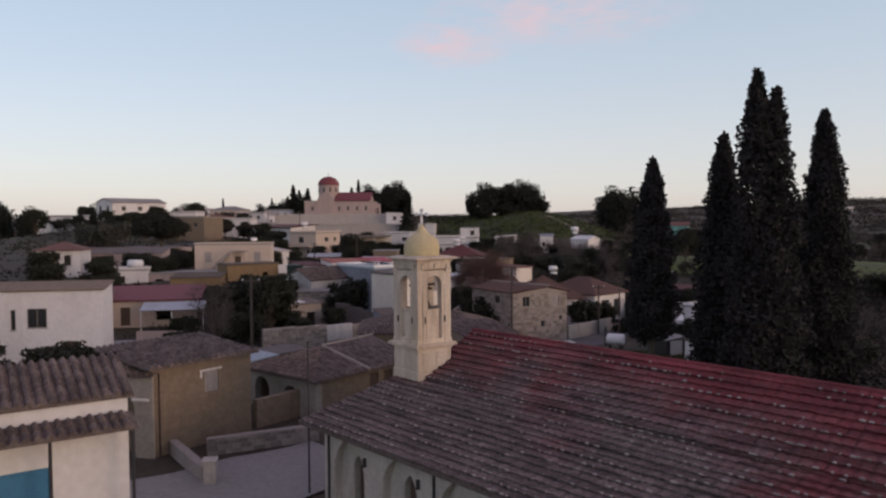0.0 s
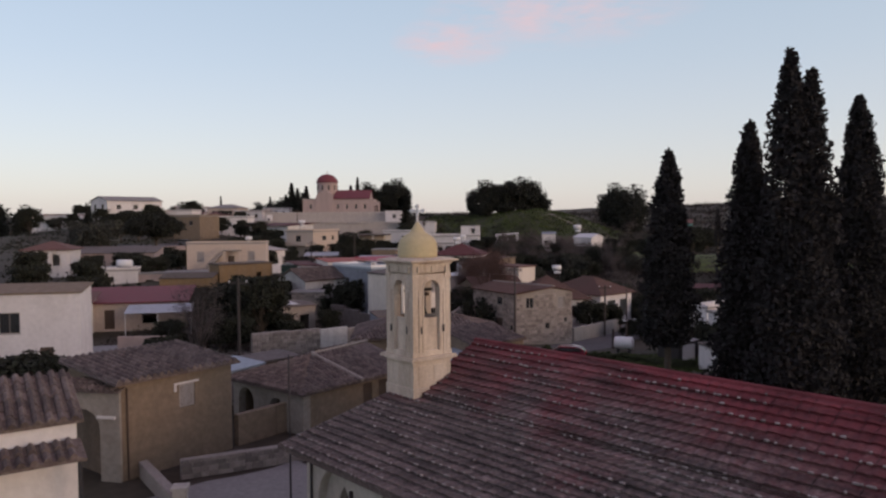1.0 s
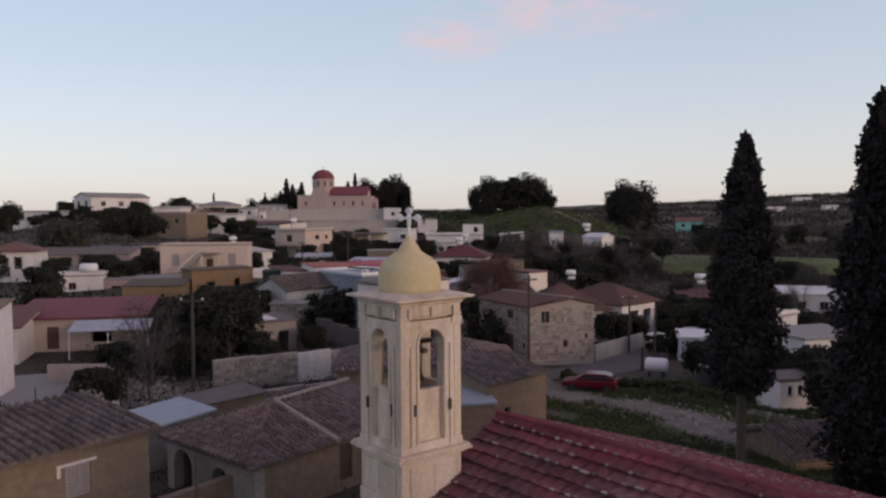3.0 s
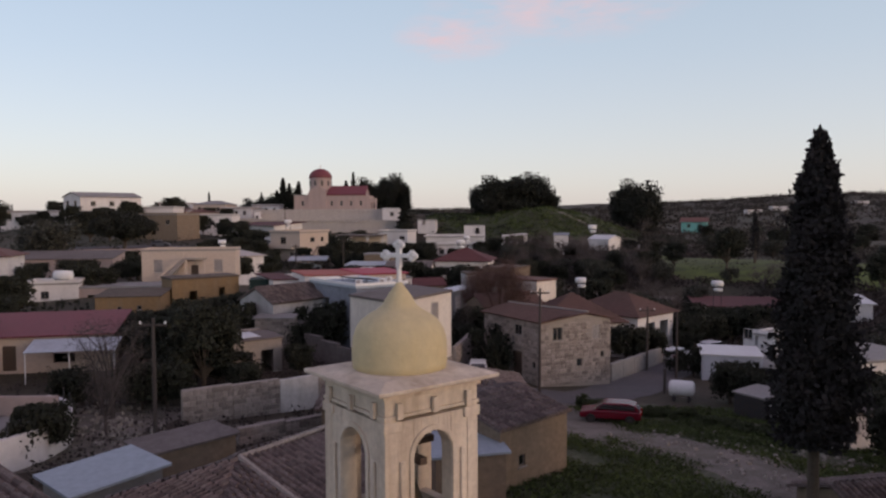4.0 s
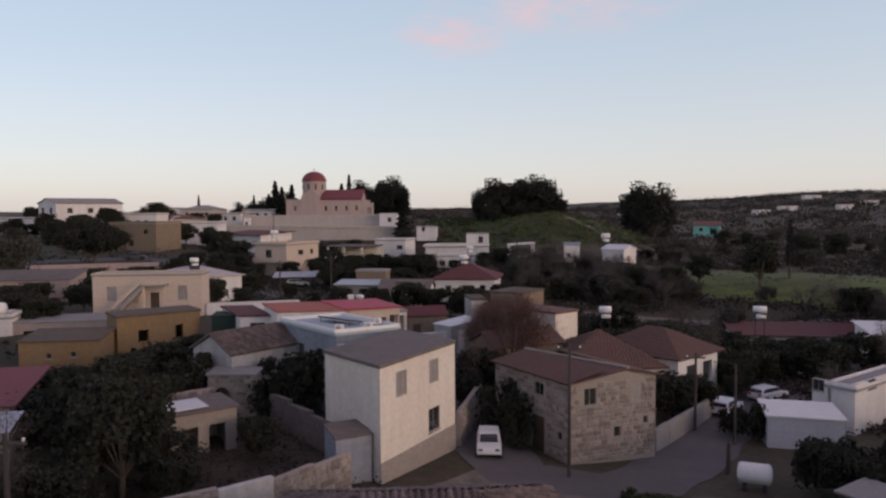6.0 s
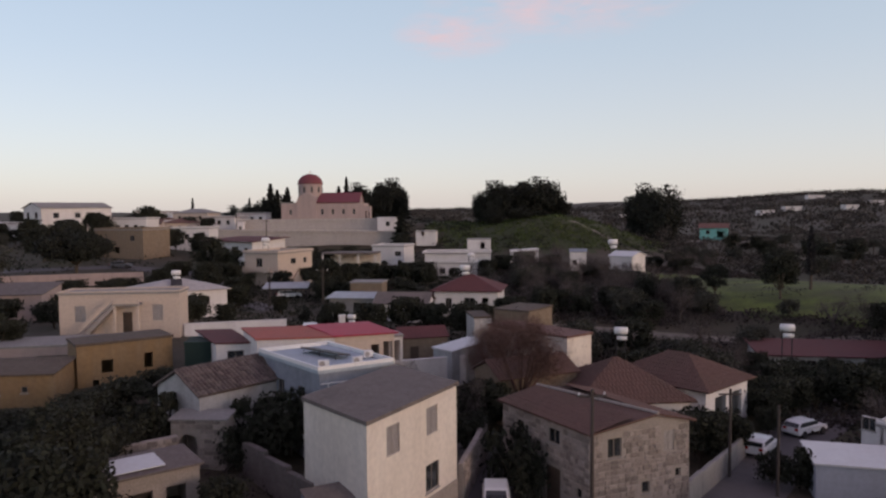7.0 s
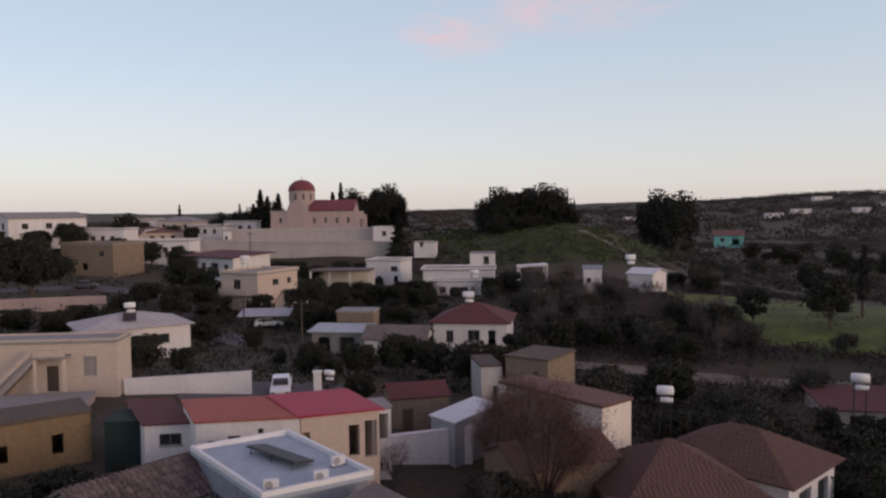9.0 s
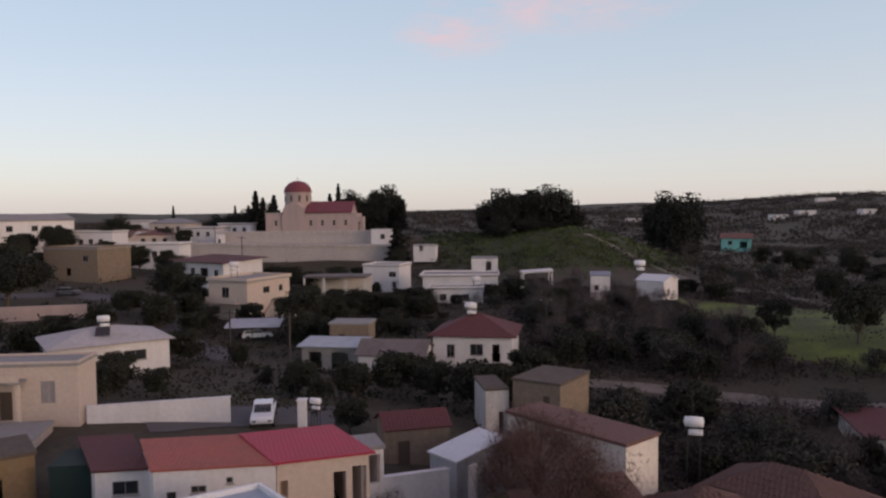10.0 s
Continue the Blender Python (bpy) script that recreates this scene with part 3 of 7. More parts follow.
# ---- ways and yards ----
def in_field(x, y, edge=0.0):
    """The green field that runs slantwise down the valley."""
    u, v = (x - 45) * 0.745 - (y - 186) * 0.667, -(x - 45) * 0.667 - (y - 186) * 0.745
    return edge < v < 37 + edge and v * 0.9 - 3 + edge < u < 120



strip("road", [(1.5, 84), (2.6, 74), (4.5, 66), (11.5, 64), (17.5, 71), (23, 80), (30, 89), (40, 100), (60, 108)], 5.5, 0.05, ASPHALT, "worn grey village street between stone houses")
strip("lane", [(4.5, 66), (-2, 58), (-9, 51), (-18, 45), (-26, 42)], 4.2, 0.04, GRAVEL, "narrow stony lane behind the old houses", "lane")
DRIVE = [(8.0, 63), (8.6, 56.5), (10.2, 51.4), (13.6, 48.0), (16.6, 44.0), (18.0, 38.0)]
strip("drive", DRIVE, 5.4, 0.045, GRAVEL, "pale gravel parking strip beside rough grass", "drive")
strip("yard", [(-27, 45), (-22, 50), (-20, 55)], 7.5, 0.03, GRAVEL, "bare waste ground between the gardens", "yard")
strip("yard", [(-14.5, 12.0), (-5.0, 20.0)], 7.0, 0.10, CONCRETE, "cracked grey concrete churchyard", "yard")
strip("path", [(38, 246), (52, 225), (62, 205), (70, 190)], 2.2, 0.06, GRAVEL, "pale footpath down the green mound", "path")
strip("lane", [(15, 133), (23, 131.5), (32, 128.5), (42, 124.5), (60, 118)], 3.2, 0.05, GRAVEL, "pale farm lane through the scrub", "lane")
tagged(sheet_of("meadow", steps((-12, 80, 2)), steps((214, 310, 2)), 0.03, MEADOW, lambda x, y: math.hypot((x - 32) / 36, (y - 256) / 36) < 1 + 0.1 * math.sin(x)),
       "green grassy mound above the last houses", "meadow", kind="structure")
tagged(sheet_of("meadow", steps((36, 150, 1.5)), steps((60, 200, 1.5)), 0.04, FIELD, lambda x, y: in_field(x, y, 2.0 * math.sin(x * 0.7) + math.sin(y * 1.1))),
       "green field in the valley beyond the scrub", "meadow", kind="structure")
tagged(sheet_of("meadow", steps((1, 34, 1)), steps((30, 63, 1)), 0.02, PLOT, lambda x, y: math.hypot((x - 17) / 16, (y - 46) / 16) < 1 + 0.1 * math.sin(x * 1.3 + y)),
       "rough green plot with bare stony patches", "meadow", kind="structure")

# ---- the old church ----
AX = math.radians(-48)
church = thing("church", pose(-14.3 * math.cos(AX) + 5.0 * math.cos(AX + math.pi / 2), -14.3 * math.sin(AX) + 5.0 * math.sin(AX + math.pi / 2), -1.2, 0, 0, -48),
               "long stone village church with weathered tile roof", "church")
CL, CW, CH, CR = 30.0, 18.0, 4.0, 2.92
CE = 1.3  # the west wall stands back under the roof


def arch_outline(x, z0, w, h, n=10):
    """Points of a round-headed opening, from its foot on one side to the other."""
    r = w / 2
    return [(x - r, z0)] + [(x - r * math.cos(math.pi * i / n), z0 + h - r + r * math.sin(math.pi * i / n)) for i in range(n + 1)] + [(x + r, z0)]


def pointed_outline(x, z0, w, h, n=5):
    """Points of an opening with a pointed head."""
    r = w / 2
    far = 1.5 * r
    top = math.acos(0.5 * r / far)
    side = [(far * math.cos(top * i / n) - 0.5 * r, far * math.sin(top * i / n)) for i in range(n + 1)]
    spring = z0 + h - side[-1][1]
    return [(x - r, z0)] + [(x - a, spring + b) for a, b in side] + [(x + a, spring + b) for a, b in side[-2::-1]] + [(x + r, z0)]


def arched_wall(g, x0, x1, z0, z1, y0, y1, arches, m=None, shape=arch_outline):
    """A wall from x0 to x1 with arched openings: (x, foot, wide, high)."""
    at = x0
    for x, foot, w, h in sorted(arches):
        g.box((at, y0, z0), (x - w / 2, y1, z1), m)
        if foot > z0:
            g.box((x - w / 2, y0, z0), (x + w / 2, y1, foot), m)
        head = shape(x, foot, w, h)[1:-1]
        for (xa, za), (xb, zb) in zip(head, head[1:]):
            g.prism([(xa, za), (xb, zb), (xb, z1), (xa, z1)], y0, y1, m)
        at = x + w / 2
    g.box((at, y0, z0), (x1, y1, z1), m)
    return g


niches = [(3.1 + 3.28 * i, -1.5, 2.1, 5.12) for i in range(8)]
arched_wall(Geo(), CE, CL, -1.5, CH, 0, 0.35, niches, None, pointed_outline).weld().part("wall", CHURCHWALL, church)
arched_wall(Geo(), CE + 0.5, CL - 0.5, -1.5, CH, 0.354, 0.8, [(x + 0.3, -0.4, 0.85, 3.35) for x, *_ in niches], None, pointed_outline).weld().part("wall", CHURCHWALL, church)
for x, *_ in niches:
    Geo().prism(pointed_outline(x + 0.3, -0.4, 0.85, 3.35), 0.66, 0.70).part("shutter", WOOD, church, "dark wooden window leaf")
    Geo().box((x + 1.1, -0.12, 2.75), (x + 1.2, 0.0, 3.1)).part("iron_bracket", METAL, church)
Geo().box((CE, CW - 0.8, -1.5), (CL, CW, CH)).part("wall", CHURCHWALL, church)
for x in (CE, CL - 0.8):
    Geo().prism([(0.8, -1.5), (CW - 0.8, -1.5), (CW - 0.8, CH), (CW / 2, CH + CR - 0.4), (5.4, 4.8), (0.8, CH - 0.1)], 0, 0.8, pose(x + 0.8, 0, 0, 0, 0, 90)).part("gable", CHURCHWALL, church)
for x in (1.45, 8.15, 14.7, 21.3):
    Geo().tube((x + 0.25, -0.06, -1.2), (x + 0.25, -0.06, CH - 0.15), 0.05).part("downpipe", METAL, church)
OV = 0.45
slope = CR / (CW / 2)
# the side aisle lies flatter than the nave above it
AISLE = [(-0.1, -OV, 3.84), (CL + 0.3, -OV, 3.84), (CL + 0.3, 5.5, 5.11), (-0.1, 5.5, 5.11)]
NAVE = [(1.2, 5.2, 5.15), (CL + 0.3, 5.2, 5.15), (CL + 0.3, CW / 2, CH + CR), (1.2, CW / 2, CH + CR)]
BACK = [(CL + 0.3, CW + OV, CH - OV * slope), (1.2, CW + OV, CH - OV * slope), (1.2, CW / 2, CH + CR), (CL + 0.3, CW / 2, CH + CR)]
roof = Geo()
for q in (AISLE, NAVE, BACK):
    roof.slab(q, 0.18)
nave_roof = roof.part("roof", TILE_OLD, church)


def church_tile_material(name, piece):
    """Weathered clay: red where the newer tiles lie towards the ridge and the far bays, grey-brown and lichened elsewhere."""
    m = material(name, (0.098, 0.070, 0.066), 0.92, [(0.5, 0.6, (0.130, 0.098, 0.090), None), (1.6, 0.5, (0.062, 0.050, 0.046), (0.35, 0.35, 1.0)), (7, 0.5, (0.22, 0.18, 0.165), None)], (9, 0.3), 0.5,
                 **({"rand": 0.22} if piece else {"island": 0.22}))
    t = m.node_tree
    geo = t.nodes.new("ShaderNodeNewGeometry")
    dots = []
    for axis in ((math.cos(AX), math.sin(AX), 0), (-math.sin(AX), math.cos(AX), 0)):
        d = t.nodes.new("ShaderNodeVectorMath")
        d.operation = "DOT_PRODUCT"
        d.inputs[1].default_value = axis
        t.links.new(geo.outputs["Position"], d.inputs[0])
        dots.append(d.outputs["Value"])
    n = t.nodes.new("ShaderNodeTexNoise")
    n.inputs["Scale"].default_value, n.inputs["Detail"].default_value = 0.22, 4.0
    t.links.new(geo.outputs["Position"], n.inputs["Vector"])

    def maths(op, a, b):
        x = t.nodes.new("ShaderNodeMath")
        x.operation = op
        for slot, value in zip(x.inputs, (a, b)):
            if isinstance(value, float):
                slot.default_value = value
            else:
                t.links.new(value, slot)
        return x.outputs[0]

    score = maths("ADD", maths("MULTIPLY", maths("SUBTRACT", dots[1], 10.7), 0.36), maths("MULTIPLY", maths("SUBTRACT", n.outputs[0], 0.5), 5.4))
    score = maths("ADD", score, maths("MULTIPLY", maths("ADD", dots[0], 12.0), 0.028))
    r = t.nodes.new("ShaderNodeMapRange")
    r.inputs["From Min"].default_value, r.inputs["From Max"].default_value, r.inputs["To Max"].default_value = -0.5, 1.3, 0.85
    t.links.new(score, r.inputs["Value"])
    # pale lichen and darker streaks run along the courses
    along = t.nodes.new("ShaderNodeCombineXYZ")
    t.links.new(maths("MULTIPLY", dots[0], 0.35), along.inputs[0])
    t.links.new(maths("MULTIPLY", dots[1], 2.3), along.inputs[1])
    streaks = t.nodes.new("ShaderNodeTexNoise")
    streaks.inputs["Scale"].default_value, streaks.inputs["Detail"].default_value = 1.0, 5.0
    t.links.new(along.outputs[0], streaks.inputs["Vector"])
    tint = t.nodes.new("ShaderNodeMapRange")
    for slot, number in zip(("From Min", "From Max", "To Min", "To Max"), (0.3, 0.7, 0.45, 1.65)):
        tint.inputs[slot].default_value = number
    t.links.new(streaks.outputs[0], tint.inputs["Value"])
    shader = t.nodes["Principled BSDF"]
    before = shader.inputs["Base Color"].links[0].from_socket
    x = t.nodes.new("ShaderNodeMix")
    x.data_type = "RGBA"
    x.inputs["B"].default_value = (0.165, 0.020, 0.028, 1)
    t.links.new(r.outputs[0], x.inputs["Factor"])
    t.links.new(before, x.inputs["A"])
    y = t.nodes.new("ShaderNodeVectorMath")
    y.operation = "SCALE"
    t.links.new(x.outputs["Result"], y.inputs[0])
    t.links.new(tint.outputs[0], y.inputs["Scale"])
    t.links.new(y.outputs[0], shader.inputs["Base Color"])
    return m


TILE_PIECE, TILE_REST = church_tile_material("church_tile", True), church_tile_material("church_tile_rest", False)
picked = []


def near_tiles(o, place):
    """The stretch of the roof beside the belfry."""
    if 2.4 < o.x < 13.5 and 4.0 < o.y < CW / 2 and len(picked) < 300:
        picked.append(place)
        return True
    return False


tiles, dabs = Geo(), Geo()
for q in (AISLE, NAVE, BACK):
    lay_tiles(tiles, *[(x, y, z + 0.01) for x, y, z in q], 0.38, 0.40, None if q is BACK else near_tiles, None, dabs, 0.06, 0.095)
tiles.part("roof_tiles", TILE_REST, nave_roof, kind="stuff")
dabs.part("mortar", DAB, nave_roof, "pale mortar between the tiles", kind="stuff")
ridge = Geo()
for i in range(int((CL - 0.9) / 0.42)):
    x = 1.2 + i * 0.42
    ridge.tube((x, CW / 2, CH + CR - 0.03), (x + 0.45, CW / 2, CH + CR - 0.01), 0.15, 0.13, 8)
ridge.part("ridge_tiles", TILE_REST, nave_roof, kind="stuff")

# ---- the belfry ----
belfry = thing("bell_tower", pose(-0.90, 17.15, 0, 0, 0, -52), "pale limestone bell tower with yellow dome and white cross", "bell tower")
HB = 0.98
soften(Geo().box((-HB - 0.04, -HB - 0.04, 2.6), (HB + 0.04, HB + 0.04, 4.25)).part("plinth", LIME, belfry), 0.04)
base = soften(Geo().box((-HB, -HB, 4.25), (HB, HB, 5.30)).part("base", LIME, belfry), 0.03)
for k in range(4):
    m = pose(0, 0, 0, 0, 0, 90 * k)
    soften(Geo().box((-0.72, -HB - 0.03, 4.4), (-0.06, -HB + 0.002, 5.15), m).box((0.06, -HB - 0.03, 4.4), (0.72, -HB + 0.002, 5.15), m).part("panel", LIME, belfry), 0.02)
ledge = Geo()
for w, z0, z1 in ((1.06, 5.30, 5.38), (1.20, 5.38, 5.46), (1.16, 5.46, 5.53)):
    ledge.box((-w, -w, z0), (w, w, z1))
soften(ledge.part("ledge", LIME, belfry), 0.02)
SH = 0.96
for k in range(4):
    m = pose(0, 0, 0, 0, 0, 90 * k)
    face = arched_wall(Geo(), -SH + 0.20, SH - 0.20, 5.53, 8.95, -SH, -SH + 0.28, [(0.0, 5.75, 0.80, 2.95)], m)
    soften(face.part("belfry_wall", LIME, belfry), 0.015)
    pier = Geo()
    pier.box((-SH - 0.02, -SH - 0.02, 5.53), (-SH + 0.22, -SH + 0.22, 9.02), m)
    soften(pier.part("pier", LIME, belfry), 0.02)
    for x in (-SH + 0.27, SH - 0.38):
        soften(Geo().box((x, -SH - 0.05, 5.53), (x + 0.11, -SH - 0.004, 8.3), m).part("pilaster", LIME, belfry), 0.02)
    for z0, z1 in ((5.53, 5.72), (8.80, 8.98)):
        soften(Geo().box((-SH - 0.05, -SH - 0.05, z0), (-SH + 0.30, -SH + 0.30, z1), m).part("pier_band", LIME, belfry), 0.02)
    rim = arch_outline(0.0, 5.75, 0.98, 3.05, 12)
    inner = arch_outline(0.0, 5.75, 0.82, 2.96, 12)
    mould = Geo()
    for (a, b), (c, d) in zip(zip(rim, rim[1:]), zip(inner, inner[1:])):
        mould.prism([a, b, d, c], -SH - 0.035, -SH + 0.01, m)
    mould.part("arch_moulding", LIME, belfry)
    Geo().box((-0.41, -SH + 0.14, 5.54), (0.41, -SH + 0.27, 7.05), m).part("parapet_filling", LIME, belfry)
    Geo().box((-0.43, -SH + 0.10, 7.053), (0.43, -SH + 0.28, 7.12), m).part("parapet_cap", LIME, belfry)
    for x, z in ((-0.58, 6.5), (0.58, 6.5)):
        Geo().box((x - 0.035, -SH - 0.075, z), (x + 0.035, -SH - 0.02, z + 0.30), m).part("iron_clamp", METAL, belfry)
    for x in (-0.72, 0.0, 0.72):
        Geo().prism([(x - 0.05, 9.02), (x + 0.05, 9.02), (x + 0.05, 9.28), (x - 0.05, 9.28)], -SH - 0.10, -SH - 0.03, m).part("bracket", LIME, belfry)
Geo().box((-0.62, -0.62, 5.53), (0.62, 0.62, 5.60)).part("floor_slab", LIME, belfry)
Geo().box((-0.76, -0.76, 8.95), (0.76, 0.76, 9.02)).part("ceiling_slab", LIME, belfry)
for w, z0, z1 in ((1.00, 9.02, 9.078), (0.97, 9.08, 9.338), (1.02, 9.34, 9.418), (1.08, 9.42, 9.478), (1.25, 9.48, 9.548)):
    soften(Geo().box((-w, -w, z0), (w, w, z1)).part("cornice_course", LIME, belfry), 0.015)
Geo().box((-1.22, -1.22, 9.55), (1.22, 1.22, 9.63), taper=0.34).part("cornice_top", LIME, belfry)
bell_dome = Geo().lathe([(0.82, 9.58), (0.84, 9.75), (0.845, 9.95), (0.83, 10.14), (0.78, 10.31), (0.69, 10.45), (0.55, 10.56), (0.41, 10.64), (0.31, 10.72), (0.25, 10.82), (0.18, 10.93), (0.10, 11.04), (0.05, 11.12)], 40)
bell_dome.part("dome", DOME, belfry, "yellow ochre painted onion dome", smooth=True)
cross = Geo().tube((0, 0, 11.1), (0, 0, 11.75), 0.07, 0.045)
mx = pose(0, 0, 0, 0, 0, 20)
cross.box((-0.06, -0.05, 11.6), (0.06, 0.05, 12.18), mx).box((-0.34, -0.045, 11.86), (0.34, 0.045, 11.97), mx)
for x, z in ((0.0, 12.2), (-0.36, 11.915), (0.36, 11.915)):
    for dx, dz in ((0, 0.07), (0.07, 0), (-0.07, 0), (0, -0.07)):
        cross.lathe([(0.02, -0.05), (0.085, -0.03), (0.085, 0.03), (0.02, 0.05)], 10, mx @ pose(x + dx, 0, z + dz, 90))
cross.v = [(x * 0.74, y * 0.85, 11.05 + (z - 11.1) * 0.66) for x, y, z in cross.v]
soften(cross.part("cross", WHITEWASH, belfry, "white budded metal cross"), 0.01)
bell = Geo().lathe([(0.40, 7.22), (0.36, 7.31), (0.28, 7.55), (0.25, 7.83), (0.18, 7.97), (0.03, 8.02)], 20).part("bell", BRONZE, belfry, "dark bronze bell", smooth=True)
for turn_by in (0, 90):
    Geo().box((-0.70, -0.07, 8.03 + turn_by * 0.0014), (0.70, 0.07, 8.15 + turn_by * 0.0014), pose(0, 0, 0, 0, 0, turn_by)).part("bell_beam", WOOD, belfry)
Geo().tube((0, 0, 7.1), (0, 0, 7.6), 0.04).part("clapper", METAL, bell)


def shear(root, k):
    """Leans a house's plan: walls that do not meet square."""
    for ob in root.children_recursive:
        if ob.type == "MESH":
            ob.data.transform(Matrix(((1, k, 0, 0), (0, 1, 0, 0), (0, 0, 1, 0), (0, 0, 0, 1))))
    return root


BARREL = (0.36, 0.46, None, None, None, 0.46, 0.03)
NEAR = (0.31, 0.44, None, None, None, 0.42, 0.035)
MID = (0.32, 0.46)
FLAT = (0.34, 0.5, None, None, None, 0.10, 0.009)
# ---- houses round the church ----
white_porch = house("tiled_house", (-19.3, 4.6), (-11.92, 9.75), 5.2, -1.0, 5.75, "gable", "white house with barrel tile roof and tiled porch", WHITE, TILE_OLD,
                    [("front", 5.0, 2.0, 2.6, 3.0, "blue_door"), ("right", 2.5, 3.2, 0.9, 1.2, "glass")], tiles=BARREL, over=0.2, rise=1.0)
porch = Geo()
pt = Geo()
porch.slab([(-0.2, -1.3, 4.82), (9.1, -1.3, 4.82), (9.1, -0.02, 5.14), (-0.2, -0.02, 5.14)], 0.1)
lay_tiles(pt, (-0.2, -1.3, 4.83), (9.1, -1.3, 4.83), (9.1, -0.02, 5.15), (-0.2, -0.02, 5.15), *BARREL)
pr = porch.part("porch_roof", TILE_OLD, white_porch)
pt.part("roof_tiles", TILE_OLD, pr, kind="stuff")
for x in (6.2, 8.9):
    Geo().tube((x, -1.2, -1.0), (x, -1.2, 4.8), 0.06).part("post", METAL, white_porch)
rail = Geo()
for x in (6.4, 7.0, 7.8, 8.6, 9.2):
    rail.tube((x, -1.3, 0.6), (x, -1.3, 2.4 - 0.25 * (x - 6.4)), 0.04)
rail.tube((5.2, -1.3, 2.3), (6.4, -1.3, 2.4), 0.05).tube((6.4, -1.3, 2.4), (9.2, -1.3, 1.5), 0.05)
rail.part("handrail", METAL, white_porch)

brown = house("mud_house", (-15.0, 19.9), (-11.2, 24.9), 4.8, -1.0, 4.6, "shed", "brown mud-plastered house with old barrel tiles", MUD, TILE_OLD,
              [("front", 3.6, 3.42, 0.9, 1.15, "shutter")], tiles=BARREL, over=0.35, rise=0.5)
Geo().box((2.85, -0.05, 4.03), (4.25, 0.02, 4.13)).box((2.85, -0.05, 3.7), (2.97, 0.02, 4.03)).part("lintel", WHITE, brown)
Geo().tube((0.35, -0.06, -0.5), (0.35, -0.06, 4.4), 0.05).part("downpipe", WOOD, brown)
gate = thing("arched_gateway", pose(-18.6, 20.6, -1.0, 0, 0, -12), "pale plastered gateway arch with tile coping", "gateway")
arched_wall(Geo(), 0, 3.7, -1, 4.3, 0, 0.6, [(1.7, -1, 1.9, 4.4)]).weld().part("wall", PLASTER_OLD, gate)
cope = Geo().slab([(-0.2, -0.25, 4.32), (3.8, -0.25, 4.32), (3.8, 0.9, 4.62), (-0.2, 0.9, 4.62)], 0.08)
lay_tiles(cope, (-0.2, -0.25, 4.33), (3.8, -0.25, 4.33), (3.8, 0.9, 4.63), (-0.2, 0.9, 4.63), *NEAR)
cope.part("coping", TILE_OLD, gate)
Geo().box((2.55, -0.12, 3.0), (3.5, 0.0, 3.12)).part("shelf", WHITE, gate)

house("white_house", (-39.5, 41.0), (-28.2, 43.2), 3.2, -0.9, 6.5, "shed", "two-storey white house with low brown roof", WHITE, MUD,
      [("front", 6.4, 4.3, 1.5, 1.6, "glass"), ("front", 4.6, 4.2, 0.4, 1.7, "glass"), ("front", 9.0, 1.3, 1.0, 2.1, "door")], over=0.15, rise=0.5)
AL, AD = 6.7, 9.2
arcade = thing("arcaded_house", pose(-12.95, 31.35, -1.3, 0, 0, -39.5), "old house with plastered archway and dark tile roof", "house")
arched_wall(Geo(), 0, AL, -1, 2.75, 0, 0.5, [(1.3, -1, 1.5, 3.3), (4.2, 0.2, 1.1, 1.9)]).weld().part("wall", PLASTER_OLD, arcade)
for box in (((0, AD - 0.5, -1), (AL, AD, 2.75)), ((0, 0.5, -1), (0.4, AD - 0.5, 2.75))):
    Geo().box(*box).part("wall", MUD, arcade)
side = pose(AL, 0.5, 0, 0, 0, 90)
wall_geo(AD - 1.0, -1, 2.75, 0.4, [(4.6, 1.55, 0.8, 1.7), (6.0, 1.55, 0.9, 1.7)], None, side).part("wall", MUD, arcade)
for u in (4.6, 6.0):
    opening("door", arcade, side, u, 1.55, 0.8 if u < 5 else 0.9, 1.7, 0.4)
ar, at_, hip = Geo(), Geo(), Geo()
E0, E1, EH, EF = (-0.35, -0.35, 2.72), (AL + 0.35, -0.35, 2.72), (AL + 0.35, 4.3, 2.72), (AL + 0.35, AD + 0.35, 2.72)
L0, L1, PK, PL = (-0.35, 4.6, 2.72), (-0.35, AD + 0.35, 2.72), (2.1, 4.6, 3.72), (2.1, AD + 0.35, 3.9)
for q in ((E0, E1, PK, PK), (E1, EH, PK, PK), (L0, E0, PK, PK), (EH, EF, PL, PK), (L1, L0, PK, PL)):
    ar.slab(q[:3] if q[2] == q[3] else q, 0.12)
    lay_tiles(at_, *[(x, y, z + 0.01) for x, y, z in q], *NEAR)
for p0, p1 in ((PK, EH), (PK, PL)):
    p0, p1 = Vector(p0), Vector(p1)
    n = int((p1 - p0).length / 0.4)
    for k in range(n):
        hip.tube(p0.lerp(p1, k / n) + Vector((0, 0, 0.07)), p0.lerp(p1, (k + 1.1) / n) + Vector((0, 0, 0.07)), 0.14, 0.11, 6)
aroof = ar.part("roof", TILE_OLD, arcade)
at_.part("roof_tiles", TILE_OLD, aroof, kind="stuff")
hip.part("ridge_tiles", MORTAR, aroof, "pale mortared ridge tiles", kind="stuff")
house("tiled_house", (-6.8, 44.0), (4.8, 44.6), 7.2, -1.3, 2.9, "hip", "long low house with old brown barrel tiles", MUD, TILE_OLD, (), tiles=MID, over=0.35, rise=1.4)
house("ochre_house", (2.6, 39.2), (6.4, 42.8), 6.5, -1.5, 3.3, "gable", "small ochre-brown house with old tile roof", MUD, TILE_OLD,
      [("front", 1.6, 1.5, 0.5, 0.6, "glass")], tiles=MID, over=0.2, rise=0.8)
